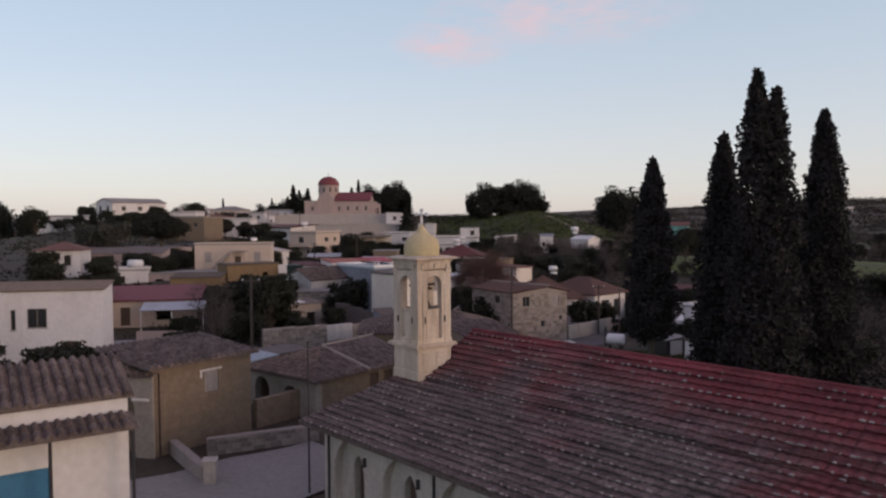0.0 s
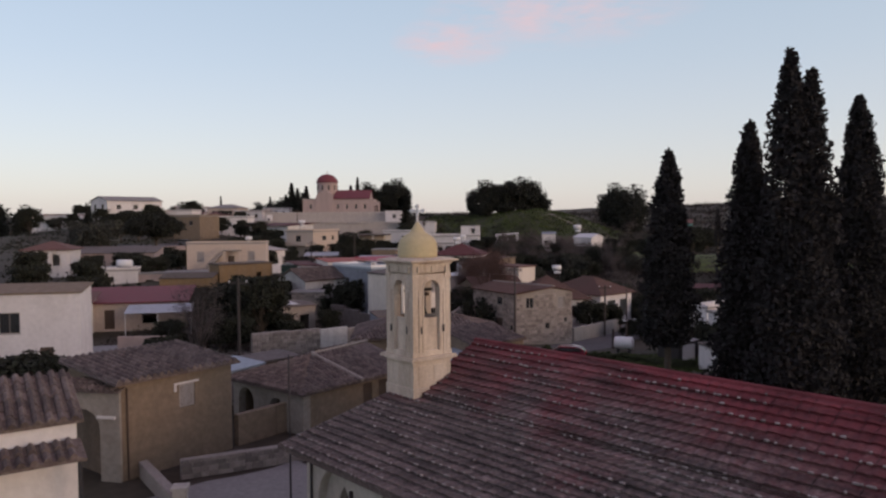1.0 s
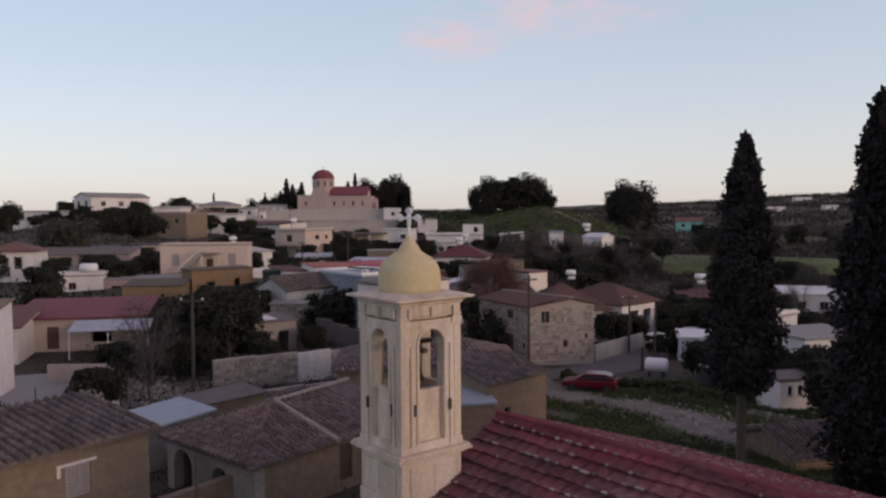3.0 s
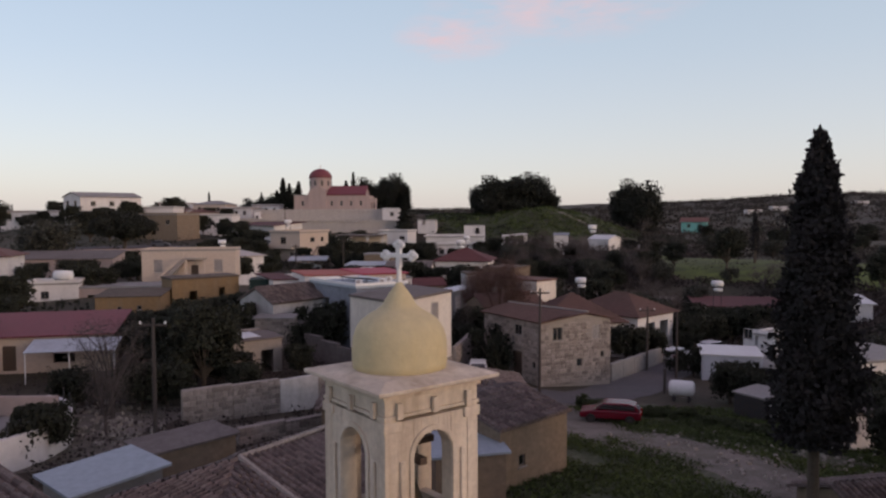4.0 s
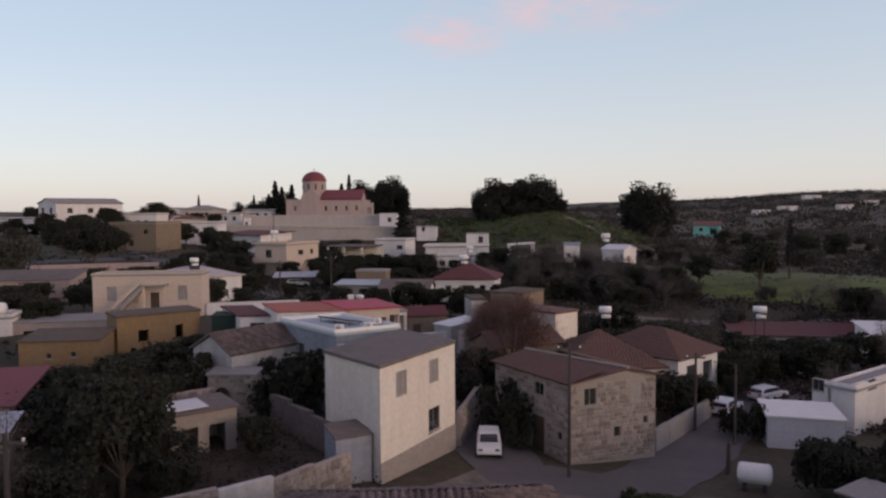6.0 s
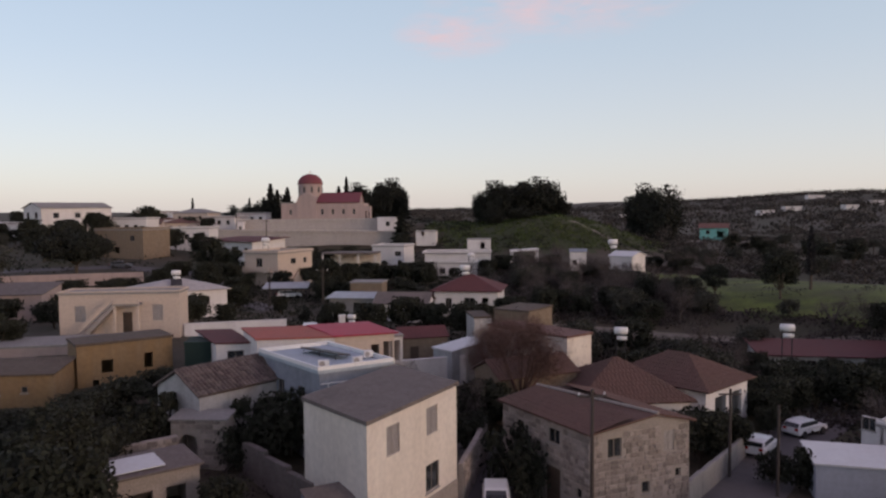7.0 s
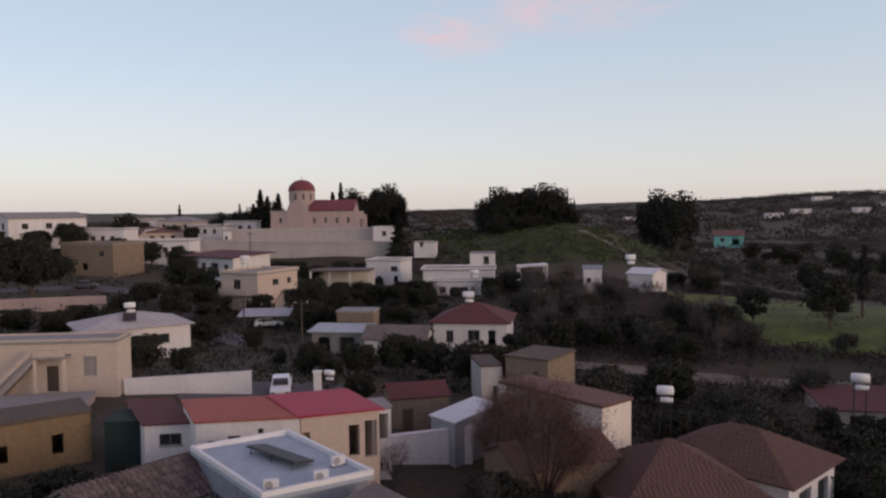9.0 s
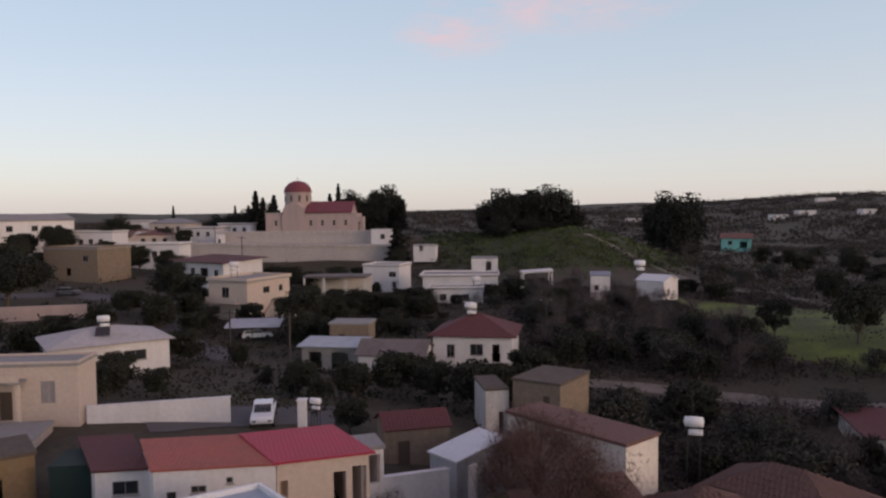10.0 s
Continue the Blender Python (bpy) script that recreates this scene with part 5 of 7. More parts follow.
Geo().box((2.63, 0.5, -0.3), (2.67, 2.2, 1.75)).part("end_panel", WHITE_SHEET, hut, "white panel standing for the sunlit end")
house("white_hut", (23.2, 47.6), (26.6, 48.4), 2.6, -1.8, 1.75, "flat", "small white hut with dark window slits", WHITE, ROOF_GREY, [("front", 0.8, 1.1, 0.4, 0.7, "glass"), ("front", 1.6, 1.1, 0.4, 0.7, "glass")], "hut", over=0.08)
house("tiled_cottage", (17.6, 33.6), (22.4, 34.6), 5.0, -2.2, 1.5, "gable", "low cottage with old brown tile roof", MUD, TILE_OLD, (), tiles=NEAR, over=0.3, rise=0.9)
house("pink_house", (30.0, 58.0), (37.0, 60.0), 6.0, -3.4, 4.4, "flat", "pink-white house with flat grey roof", WHITE, CONCRETE, [("front", 1.5, 2.6, 1.0, 1.2, "glass"), ("front", 4.5, 2.6, 1.0, 1.2, "glass")], over=0.2)
house("maroon_roof_house", (37.5, 112.5), (53.0, 109.5), 8.0, -4.4, 2.7, "shed", "long low house with dark maroon roof", PALE_LIME, DARK_RED,
      [("front", 2.5 + 3.0 * i, 1.5, 1.1, 1.4, "glass") for i in range(4)], over=0.5, rise=0.5)
house("white_house", (50, 104), (57.5, 102.5), 6, -3.9, 3.6, "shed", "white house with pale sloping roof", WHITE, WHITE_SHEET, [("front", 2, 2, 1.2, 1.2, "glass"), ("front", 5, 2, 1.2, 1.2, "glass")], over=0.4, rise=0.6)

# ---- houses over the middle slope ----
house("red_hip_house", (-1.6, 138.2), (8.0, 136.4), 9.0, 0.2, 3.2, "hip", "white bungalow with red hipped tile roof", WHITE, DARK_RED,
      [("front", 5.4, 1.6, 1.6, 1.4, "glass"), ("front", 7.8, 1.2, 1.0, 2.2, "hole"), ("front", 2.2, 1.4, 1.0, 1.6, "glass")], over=0.6, rise=2.2)
cp = thing("carport", pose(-30.6, 148.6, 0.3, 0, 0, 4), "open carport with grey sheet roof", "carport")
Geo().slab([(0, 0, 2.7), (7.6, 0, 2.7), (7.6, 4.6, 3.3), (0, 4.6, 3.3)], 0.1).part("roof", SHEET, cp)
for x in (0.3, 3.8, 7.3):
    for y in (0.3, 4.3):
        Geo().tube((x, y, -1.0), (x, y, 2.7 + y * 0.1), 0.07).part("post", METAL, cp)
house("tin_shed", (-17.0, 134.0), (-10.2, 133.0), 4.0, 0.2, 2.8, "shed", "open tin shed with pale roof", CONCRETE, SHEET, [("front", 1.6, 1.2, 1.6, 2.0, "hole"), ("front", 4.6, 1.2, 2.0, 2.0, "hole")], "shed", over=0.5, rise=0.4)
house("long_shed", (-10.0, 131.0), (-2.6, 130.0), 6.0, 0.0, 2.6, "gable", "long shed with weathered grey-brown roof", WHITE, ROOF_GREY, (), "shed", over=0.4, rise=1.2)
pergola = thing("roof_pergola", pose(-26.5, 184.0, 3.2, 0, 0, -4), "flat grey porch roof on white posts", "porch")
Geo().box((0, 0, 3.4), (12.0, 6.0, 3.7)).part("roof", ROOF_GREY, pergola)
for x in (0.3, 4.0, 8.0, 11.7):
    Geo().box((x - 0.15, 0.2, -1.2), (x + 0.15, 0.5, 3.4)).part("post", WHITE, pergola)
Geo().box((0, 5.6, -1.2), (12.0, 5.9, 3.39)).part("back_wall", CREAM, pergola)
house("brick_outhouse", (-14.8, 141.0), (-9.8, 140.4), 4.0, 0.3, 4.2, "flat", "small brown block outhouse", MUD, CONCRETE, [("front", 1.6, 2.6, 0.8, 0.8, "glass")], "outhouse", over=0.15)
peach = house("peach_house", (-37.6, 164.4), (-30.6, 161.0), 10.5, 1.6, 6.4, "flat", "two-storey peach house with outside stair", PEACH, CONCRETE,
              [("front", 3.4, 4.7, 1.5, 1.7, "glass"), ("front", 5.6, 1.2, 0.9, 2.2, "door"), ("right", 4.6, 4.9, 1.6, 1.0, "glass"), ("right", 8.2, 4.9, 1.0, 1.0, "glass")], over=0.25, parapet=0.4)
st2 = Geo()
for i in range(14):
    st2.box((7.3, 2.0 + i * 0.33, -1.0), (8.3, 2.33 + i * 0.33, 0.2 + i * 0.24))
st2.weld().part("outside_stair", PEACH, peach)
Geo().box((0.6, -1.4, 3.1), (6.6, -0.003, 3.3)).part("balcony", PEACH, peach)
Geo().box((0.6, -1.4, 3.303), (6.6, -1.28, 4.1)).part("balcony_wall", PEACH, peach)
house("red_roof_house", (-55.5, 198), (-42.0, 187), 9.0, 5.0, 4.2, "shed", "white house with maroon tile roof", WHITE, DARK_RED, [("front", 3, 2.0, 2.0, 2.4, "hole"), ("front", 7, 2.2, 1.6, 1.6, "glass"), ("front", 11, 1.8, 2.6, 2.6, "hole"), ("front", 15, 2.2, 1.4, 1.4, "glass")], over=0.9, rise=0.7)
house("brown_house", (-79.0, 192.5), (-66.5, 188.5), 9.0, 5.6, 6.4, "flat", "unfinished brown block house", MUD, CONCRETE, [("front", 10.2, 4.6, 1.2, 1.2, "glass"), ("front", 6.0, 2.0, 1.4, 1.4, "hole")], over=0.15)
house("apartment_house", (-114, 226), (-106.5, 221), 20, 6.4, 11.0, "gable", "three-storey white apartment house", WHITE, CONCRETE,
           [("front", u, z, 1.5, 1.7, "glass") for u in (2.2, 6.4) for z in (2.2, 5.6, 9.0)] + [("right", u, z, 1.6, 1.4, "glass") for u in (4, 10, 16) for z in (2.2, 5.6, 9.0)], over=0.4, rise=1.4, axis="y")
house("white_house", (-17.6, 206.0), (-9.8, 203.8), 8, 1.2, 5.8, "flat", "plain two-storey white house", WHITE, CONCRETE, [("front", 3.0, 1.8, 1.2, 1.4, "glass"), ("front", 6.6, 4.2, 1.6, 1.1, "glass"), ("front", 7.0, 1.6, 1.0, 2.0, "hole")], over=0.2)
house("flat_roof_house", (-4.4, 191.5), (10.0, 190.5), 8, 1.4, 4.6, "flat", "long white flat-roofed house with porch", WHITE, CONCRETE,
      [("front", 3, 2.2, 1.4, 1.2, "glass"), ("front", 7.5, 1.8, 1.6, 2.2, "hole"), ("front", 11.8, 1.8, 2.6, 2.6, "hole")], over=0.5)
house("white_block", (5.6, 203.5), (11.0, 203), 5, 1.8, 6.8, "flat", "white upper storey block", WHITE, CONCRETE, [("front", 3.6, 5.2, 1.2, 2.0, "hole")], over=0.1)
house("flat_roof_house", (-3.0, 184.5), (7.0, 184.0), 5, 1.2, 3.0, "flat", "low white house front", WHITE, CONCRETE, [("front", 2.6, 1.5, 1.2, 1.2, "glass"), ("front", 6.8, 1.5, 1.2, 1.2, "glass")], over=0.2)
canopy = thing("canopy", pose(15.6, 196.8, 2.0), "white open-sided canopy on posts", "canopy")
Geo().slab([(0, 0, 4.2), (6.4, 0, 4.6), (6.4, 5, 4.6), (0, 5, 4.2)], 0.3).part("roof", WHITE, canopy)
for x in (0.3, 6.1):
    for y in (0.3, 4.7):
        Geo().box((x - 0.15, y - 0.15, -1), (x + 0.15, y + 0.15, 4.1)).part("post", WHITE, canopy)
Geo().box((0, 4.6, -1), (6.4, 4.9, 2.0)).part("back_wall", CONCRETE, canopy)
house("white_hut", (26.8, 183), (30.2, 182.4), 4, 2.6, 4.0, "shed", "small white hut among trees", WHITE, BLUISH, [("front", 1.0, 1.8, 0.8, 1.0, "glass")], "hut", over=0.2, rise=0.4)
house("white_gable_house", (35.6, 184.5), (39.6, 181.0), 6, 1.6, 4.0, "gable", "small white gabled house on the slope", WHITE, WHITE_SHEET, [("right", 2.0, 2.0, 0.9, 1.0, "glass")], over=0.3, rise=0.9)
house("teal_house", (101.5, 318.5), (111.0, 314.5), 8, 3.6, 4.2, "gable", "small turquoise house on bare earth", TEAL, TILE_FAR, [("front", 3.0, 2.4, 1.4, 1.4, "glass"), ("front", 7.6, 1.6, 2.6, 2.6, "hole")], over=0.6, rise=1.6)
tagged(sheet_of("earth_bank", steps((84, 130, 2)), steps((298, 326, 2)), 0.06, GRAVEL, lambda x, y: math.hypot((x - 106) / 21, (y - 311) / 9) < 1 + 0.2 * math.sin(x)), "bare pale earth bank below the turquoise house", "bank", kind="structure")
house("white_row_house", (-74.8, 215), (-60.2, 214.4), 7, 7.2, 4.4, "flat", "low white terraced house with grey roof", WHITE, CONCRETE, [("front", 2.5 + 3.2 * i, 2.4, 1.3, 1.3, "glass") for i in range(4)], over=0.2)
house("white_row_house", (-99.5, 235), (-84.0, 234), 8, 8.8, 5.2, "flat", "long low white village house", WHITE, CONCRETE, [("front", 2.0 + 2.6 * i, 3.0, 1.2, 1.3, "glass") for i in range(5)], over=0.2)
house("white_block", (-8.2, 240), (-2.4, 239.4), 5, 7.0, 2.6, "flat", "small white store beside the terrace", WHITE, CONCRETE, [("front", 2.0, 2.2, 1.0, 1.6, "hole")], over=0.15)
rngv = random.Random(12)
for x, y, w, top in ((-97, 268, 12, 13.5), (-84, 262, 10, 12.5), (-75, 272, 11, 14.0), (-66, 280, 10, 15.0), (-88, 282, 13, 15.5), (-104, 292, 12, 16.0), (-122, 262, 14, 14.0),
                     (-134, 240, 14, 13.0), (-90, 244, 11, 12.0)):
    z0 = ground_at(x, y)
    house("village_house", (x - w / 2, y + rngv.uniform(-2, 2)), (x + w / 2, y + rngv.uniform(-2, 2)), 9, z0, max(3.0, top - z0), rngv.choice(("flat", "flat", "hip", "shed")), "village house in pale render on the far slope",
          rngv.choice((WHITE, WHITE, CREAM, PEACH)), rngv.choice((CONCRETE, TILE_FAR, TILE_FAR)),
          [("front", w * k, z, 1.2, 1.4, "glass") for k in (0.2, 0.5, 0.8) for z in (max(3.0, top - z0) - 1.6,)], over=0.3, rise=1.5, group="houses on the far slope")
for px, d, w in ((0.42, 620, 12), (0.455, 640, 14), (0.53, 600, 10), (0.565, 680, 12), (0.27, 700, 16), (0.24, 720, 12), (-0.36, 640, 12), (0.49, 900, 20)):
    x, y = px * d, d
    house("far_house", (x - w / 2, y), (x + w / 2, y), 8, ground_at(x, y), 4, "flat", "small pale house on the distant hills", WHITE, CONCRETE, [("front", w / 2, 2, 1.5, 1.5, "glass")], over=0.2, group="houses on the distant hills")

# ---- the domed church on its terrace ----
plat = thing("church_terrace", pose(0, 0, 0), "broad stone terrace with two retaining walls", "terrace")
Geo().box((-64, 255.0, 2), (-14.4, 285, 12.7)).part("upper_terrace", ASHLAR, plat)
Geo().box((-64, 254.7, 12.703), (-14.4, 255.1, 13.5)).part("parapet", ASHLAR, plat)
Geo().prism([(-72, 1), (-13.4, 1), (-13.4, 9.6), (-72, 10.6)], 246.0, 254.99).part("lower_terrace", ASHLAR, plat)
Geo().prism([(-72, 10.0), (-13.4, 9.0), (-13.4, 9.75), (-72, 10.75)], 245.7, 245.99).part("parapet", ASHLAR, plat)
house("white_annex", (-20.4, 252.0), (-14.6, 251.4), 3.0, 10.2, 3.4, "flat", "small white annex at the terrace end", WHITE, WHITE, [("front", 3.2, 1.6, 1.2, 1.4, "glass")], "annex", over=0.1)
house("white_kiosk", (-63.5, 252), (-61.5, 252), 2, 9.3, 3.2, "flat", "small white kiosk by the terrace", WHITE, WHITE, [("front", 1.0, 1.6, 0.8, 1.2, "glass")], "kiosk", over=0.1)
dc = thing("domed_church", pose(-52.2, 263.0, 12.7, 0, 0, -1), "pink church with maroon dome and red tile roof", "church")
wall_geo(26.5, -1, 5.6, 0.6, [(3.0 + 3.4 * i, 2.9, 0.8, 1.7) for i in range(7)]).part("wall", PINK, dc)
for i in range(7):
    opening("pane", dc, Matrix.Identity(4), 3.0 + 3.4 * i, 2.9, 0.8, 1.7, 0.6)
Geo().box((0, 0.6, -1), (0.6, 13, 5.6)).part("wall", PINK, dc)
Geo().box((25.9, 0.6, -1), (26.5, 13, 5.6)).part("wall", PINK, dc)
Geo().box((0.6, 12.4, -1), (25.9, 13, 5.6)).part("wall", PINK, dc)
nave = Geo()
for q in (((11.5, -0.4, 6.0), (25.2, -0.4, 6.0), (25.2, 6.5, 9.2), (11.5, 6.5, 9.2)), ((25.2, 13.4, 6.0), (11.5, 13.4, 6.0), (11.5, 6.5, 9.2), (25.2, 6.5, 9.2))):
    nave.slab(q, 0.25)
nave.part("roof", MAROON, dc, "red tile roof")
Geo().prism([(0.3, 5.6), (12.7, 5.6), (6.5, 8.9)], -25.0, -11.8, pose(0, 0, 0, 0, 0, 90)).part("gable", PINK, dc)
Geo().box((-0.2, -0.2, 5.6), (5.2, 13.2, 5.95)).part("roof", CONCRETE, dc)
front = Geo().prism([(5.0, -1), (11.4, -1), (11.4, 6.2), (10.8, 7.6), (9.6, 8.5), (8.2, 8.8), (6.8, 8.5), (5.6, 7.6), (5.0, 6.2)], -0.45, 13.4)
front.part("transept", PINK, dc)
Geo().lathe([(3.9, 7.4), (3.9, 11.6), (4.15, 11.7), (4.15, 12.0)], 40, pose(8.2, 6.5, 0)).part("drum", PINK, dc, smooth=False)
for k in range(10):
    a = 2 * math.pi * k / 10
    Geo().box((-0.35, -0.06, 9.2), (0.35, 0.06, 11.0), pose(8.2 + 3.92 * math.cos(a), 6.5 + 3.92 * math.sin(a), 0, 0, 0, math.degrees(a) + 90)).part("drum_window", GLASS, dc)
Geo().lathe([(4.1 * math.cos(t), 12.0 + 3.4 * math.sin(t)) for t in np.linspace(0, 1.52, 10)], 40, pose(8.2, 6.5, 0)).part("dome", MAROON, dc, "maroon dome", smooth=True)
Geo().box((8.12, 6.4, 15.3), (8.28, 6.6, 16.6)).box((7.75, 6.4, 15.95), (8.65, 6.6, 16.1)).part("cross", WHITEWASH, dc)
arched_wall(Geo(), 26.5, 28.6, -1, 4.6, 0, 4, [(27.6, -1, 1.3, 4.2)]).weld().part("porch", PINK, dc)


# ---- poles, tanks ----
def utility_pole(x, y, top, label="dark wooden utility pole with crossbar", r=0.13, bar=True):
    z = ground_at(x, y)
    root = thing("utility_pole", pose(x, y, z), label, "utility pole", "poles along the lanes")
    Geo().tube((0, 0, -0.5), (0.03, 0, top - z), r, r * 0.7, 10).part("pole", POLE, root)
    if bar:
        Geo().box((-0.8, -0.05, top - z - 0.45), (0.8, 0.05, top - z - 0.33)).part("crossbar", POLE, root)
        for s in (-0.7, 0, 0.7):
            Geo().lathe([(0.03, 0), (0.06, 0.05), (0.06, 0.12), (0.02, 0.16)], 8, pose(s, 0, top - z - 0.33)).part("insulator", WHITEWASH, root)
    return root


POLES = [(8.0, 66.0, 5.9), (20.7, 79.0, 2.6),  (-16.4, 45.2, 6.5), (-16.5, 125, 8.2), (-27.5, 141, 6.5), (14, 150, 6.5), (-42, 200, 14), (-63, 250, 15)]
for x, y, top in POLES:
    utility_pole(x, y, top)
utility_pole(22.5, 75.2, 2.4, "dark wooden post beside the street", 0.12, False)
utility_pole(19.2, 68.0, -1.4, "short dark post beside the white tank", 0.16, False)
mast = thing("flag_mast", pose(-6.0, 14.9, -1.2), "thin grey metal mast in the churchyard", "mast")
Geo().tube((0, 0, 0), (0, 0, 7.1), 0.05, 0.03).part("mast", METAL, mast)


def water_tank(x, y, z, foot, label="white roof water tank on a steel stand", turn=10, size=1.0, panel_too=False):
    """A lying tank with a smaller one below it, on a stand whose feet are at height foot."""
    root = thing("water_tank", pose(x, y, 0, 0, 0, turn), label, "water tank", "water tanks")
    s = size
    Geo().lathe([(0.1, -0.8 * s), (0.42 * s, -0.72 * s), (0.45 * s, 0), (0.42 * s, 0.72 * s), (0.1, 0.8 * s)], 18, pose(0, 0, z, 0, 90, 0)).part("tank", WHITEWASH, root, smooth=True)
    Geo().lathe([(0.1, -0.6 * s), (0.26 * s, -0.55 * s), (0.26 * s, 0.55 * s), (0.1, 0.6 * s)], 14, pose(0.1, -0.1, z - 0.85 * s, 0, 90, 0)).part("lower_tank", WHITEWASH, root, smooth=True)
    for px, py in ((-0.5, -0.3), (0.5, -0.3), (0.5, 0.3), (-0.5, 0.3)):
        Geo().tube((px * s, py * s, foot - 0.3), (px * s, py * s, z), 0.035, 0.035, 6).part("leg", METAL, root)
    if panel_too:
        Geo().slab([(-0.9 * s, -2.2 * s, z - 1.9 * s), (0.9 * s, -2.2 * s, z - 1.9 * s), (0.9 * s, -0.6 * s, z - 1.0 * s), (-0.9 * s, -0.6 * s, z - 1.0 * s)], 0.06).part("solar_panel", METAL, root)
    return root


water_tank(18.0, 100.9, 3.3, -2.5, turn=-15, size=0.88)
water_tank(39.8, 111.1, 1.75, -4.0, "white water tank on a tall stand", -20, 1.05)
water_tank(37.4, 189.1, 8.4, 3.5, turn=0, size=1.3)
water_tank(-36.8, 126.5, 7.6, 5.6, turn=20, size=0.8, panel_too=True)
water_tank(-34.5, 168.0, 10.4, 8.2, turn=15)
water_tank(3.2, 141.5, 6.7, 4.6, turn=0)
water_tank(5.8, 186.0, 6.0, 4.3, turn=5)
water_tank(-46.8, 94.5, 4.8, 3.8, turn=0, size=1.4)
water_tank(-9.7, 101.6, 4.9, 1.0, turn=-25, size=0.55)
chim = thing("chimney", pose(-10.65, 101.4, 0.4), "tall white masonry chimney", "chimney")
soften(Geo().box((-0.3, -0.3, -0.5), (0.3, 0.3, 4.6)).part("stack", WHITE, chim), 0.03)
Geo().box((-0.36, -0.36, 4.603), (0.36, 0.36, 4.72)).part("cap", WHITE, chim)
tank = thing("storage_tank", pose(19.6, 64.6, ground_at(19.6, 64.6), 0, 0, -24), "white cylindrical tank lying on a cradle", "tank")
Geo().lathe([(0.15, -1.05), (0.5, -1.0), (0.66, -0.85), (0.68, 0.85), (0.5, 1.0), (0.15, 1.05)], 24, pose(0, 0, 1.05, 0, 90, 0)).part("tank", WHITEWASH, tank, smooth=True)
for x in (-0.6, 0.6):
    Geo().box((x - 0.1, -0.5, -0.2), (x + 0.1, 0.5, 0.55)).part("cradle", METAL, tank)


# ---- vehicles ----
def vehicle(name, x, y, turn, paint, label, kind="car"):
    """A parked car or pickup, its nose along +x."""
    z = ground_at(x, y) + 0.06
    root = thing(name, pose(x, y, z, 0, 0, turn), label, "car" if kind == "car" else "pickup truck", "parked vehicles")
    w, l = (0.86, 4.2) if kind == "car" else (0.9, 5.1)
    if kind == "car":
        body = [(-2.1, 0.35), (2.05, 0.35), (2.12, 0.55), (2.0, 0.78), (1.1, 0.92), (-1.3, 0.95), (-2.0, 0.93), (-2.12, 0.6)]
        cabin = [(1.05, 0.92), (0.45, 1.38), (0.2, 1.44), (-1.2, 1.46), (-1.75, 1.32), (-2.02, 0.93)]
    else:
        body = [(-2.5, 0.5), (2.45, 0.45), (2.5, 0.7), (2.4, 0.98), (1.3, 1.06), (-0.55, 1.08), (-2.5, 1.05)]
        cabin = [(1.2, 1.06), (0.6, 1.62), (0.3, 1.70), (-0.75, 1.72), (-0.95, 1.08)]
    soften(Geo().prism(body, -w, w).part("body", paint, root), 0.08)
    soften(Geo().prism(cabin, -w + 0.12, w - 0.12).part("cabin", paint, root), 0.08)
    zc, zt = cabin[0][1] + 0.07, cabin[2][1] - 0.10
    for s in (-1, 1):
        yy = s * (w - 0.115)
        q = [(cabin[0][0] - 0.2, yy, zc), (cabin[-1][0] + 0.3, yy, zc), (cabin[-2][0] + 0.15, yy, zt), (cabin[1][0] - 0.05, yy, zt)]
        Geo().slab(q if s > 0 else q[::-1], 0.02).part("window", GLASS, root)
    (xa, za), (xb, zb) = cabin[0], cabin[1]
    Geo().slab([(xa + 0.012, -w + 0.2, za + 0.05), (xa + 0.012, w - 0.2, za + 0.05), (xb + 0.03, w - 0.25, zb - 0.02), (xb + 0.03, -w + 0.25, zb - 0.02)], 0.02).part("windscreen", GLASS, root)
    (xa, za), (xb, zb) = cabin[-1], cabin[-2]
    Geo().slab([(xa - 0.012, w - 0.2, za + 0.08), (xa - 0.012, -w + 0.2, za + 0.08), (xb - 0.02, -w + 0.25, zb - 0.02), (xb - 0.02, w - 0.25, zb - 0.02)], 0.02).part("windscreen", GLASS, root)
    for sx in (-l / 2 + 0.75, l / 2 - 0.8):
        for s in (-1, 1):
            tyre = Geo().lathe([(0.2, -0.1), (0.32, -0.1), (0.34, 0), (0.32, 0.1), (0.2, 0.1)], 18, pose(sx, s * (w - 0.02), 0.33, 90)).part("wheel", TYRE, root)
            Geo().lathe([(0.03, -0.11), (0.2, -0.105), (0.2, 0.105), (0.03, 0.11)], 14, pose(sx, s * (w - 0.02), 0.33, 90)).part("rim", METAL, tyre)
    for s in (-1, 1):
        Geo().box((-l / 2 - 0.03, s * (w - 0.3) - 0.14, 0.72), (-l / 2 + 0.06, s * (w - 0.3) + 0.14, 0.92)).part("tail_lamp", LAMP_RED, root)
        Geo().box((l / 2 - 0.16, s * (w - 0.28) - 0.16, 0.62), (l / 2 - 0.02, s * (w - 0.28) + 0.16, 0.76)).part("headlamp", GLASS, root)
    if kind != "car":
        Geo().box((-2.42, -w + 0.1, 1.056), (-1.0, w - 0.1, 1.07)).part("load_bed", METAL, root)
    return root


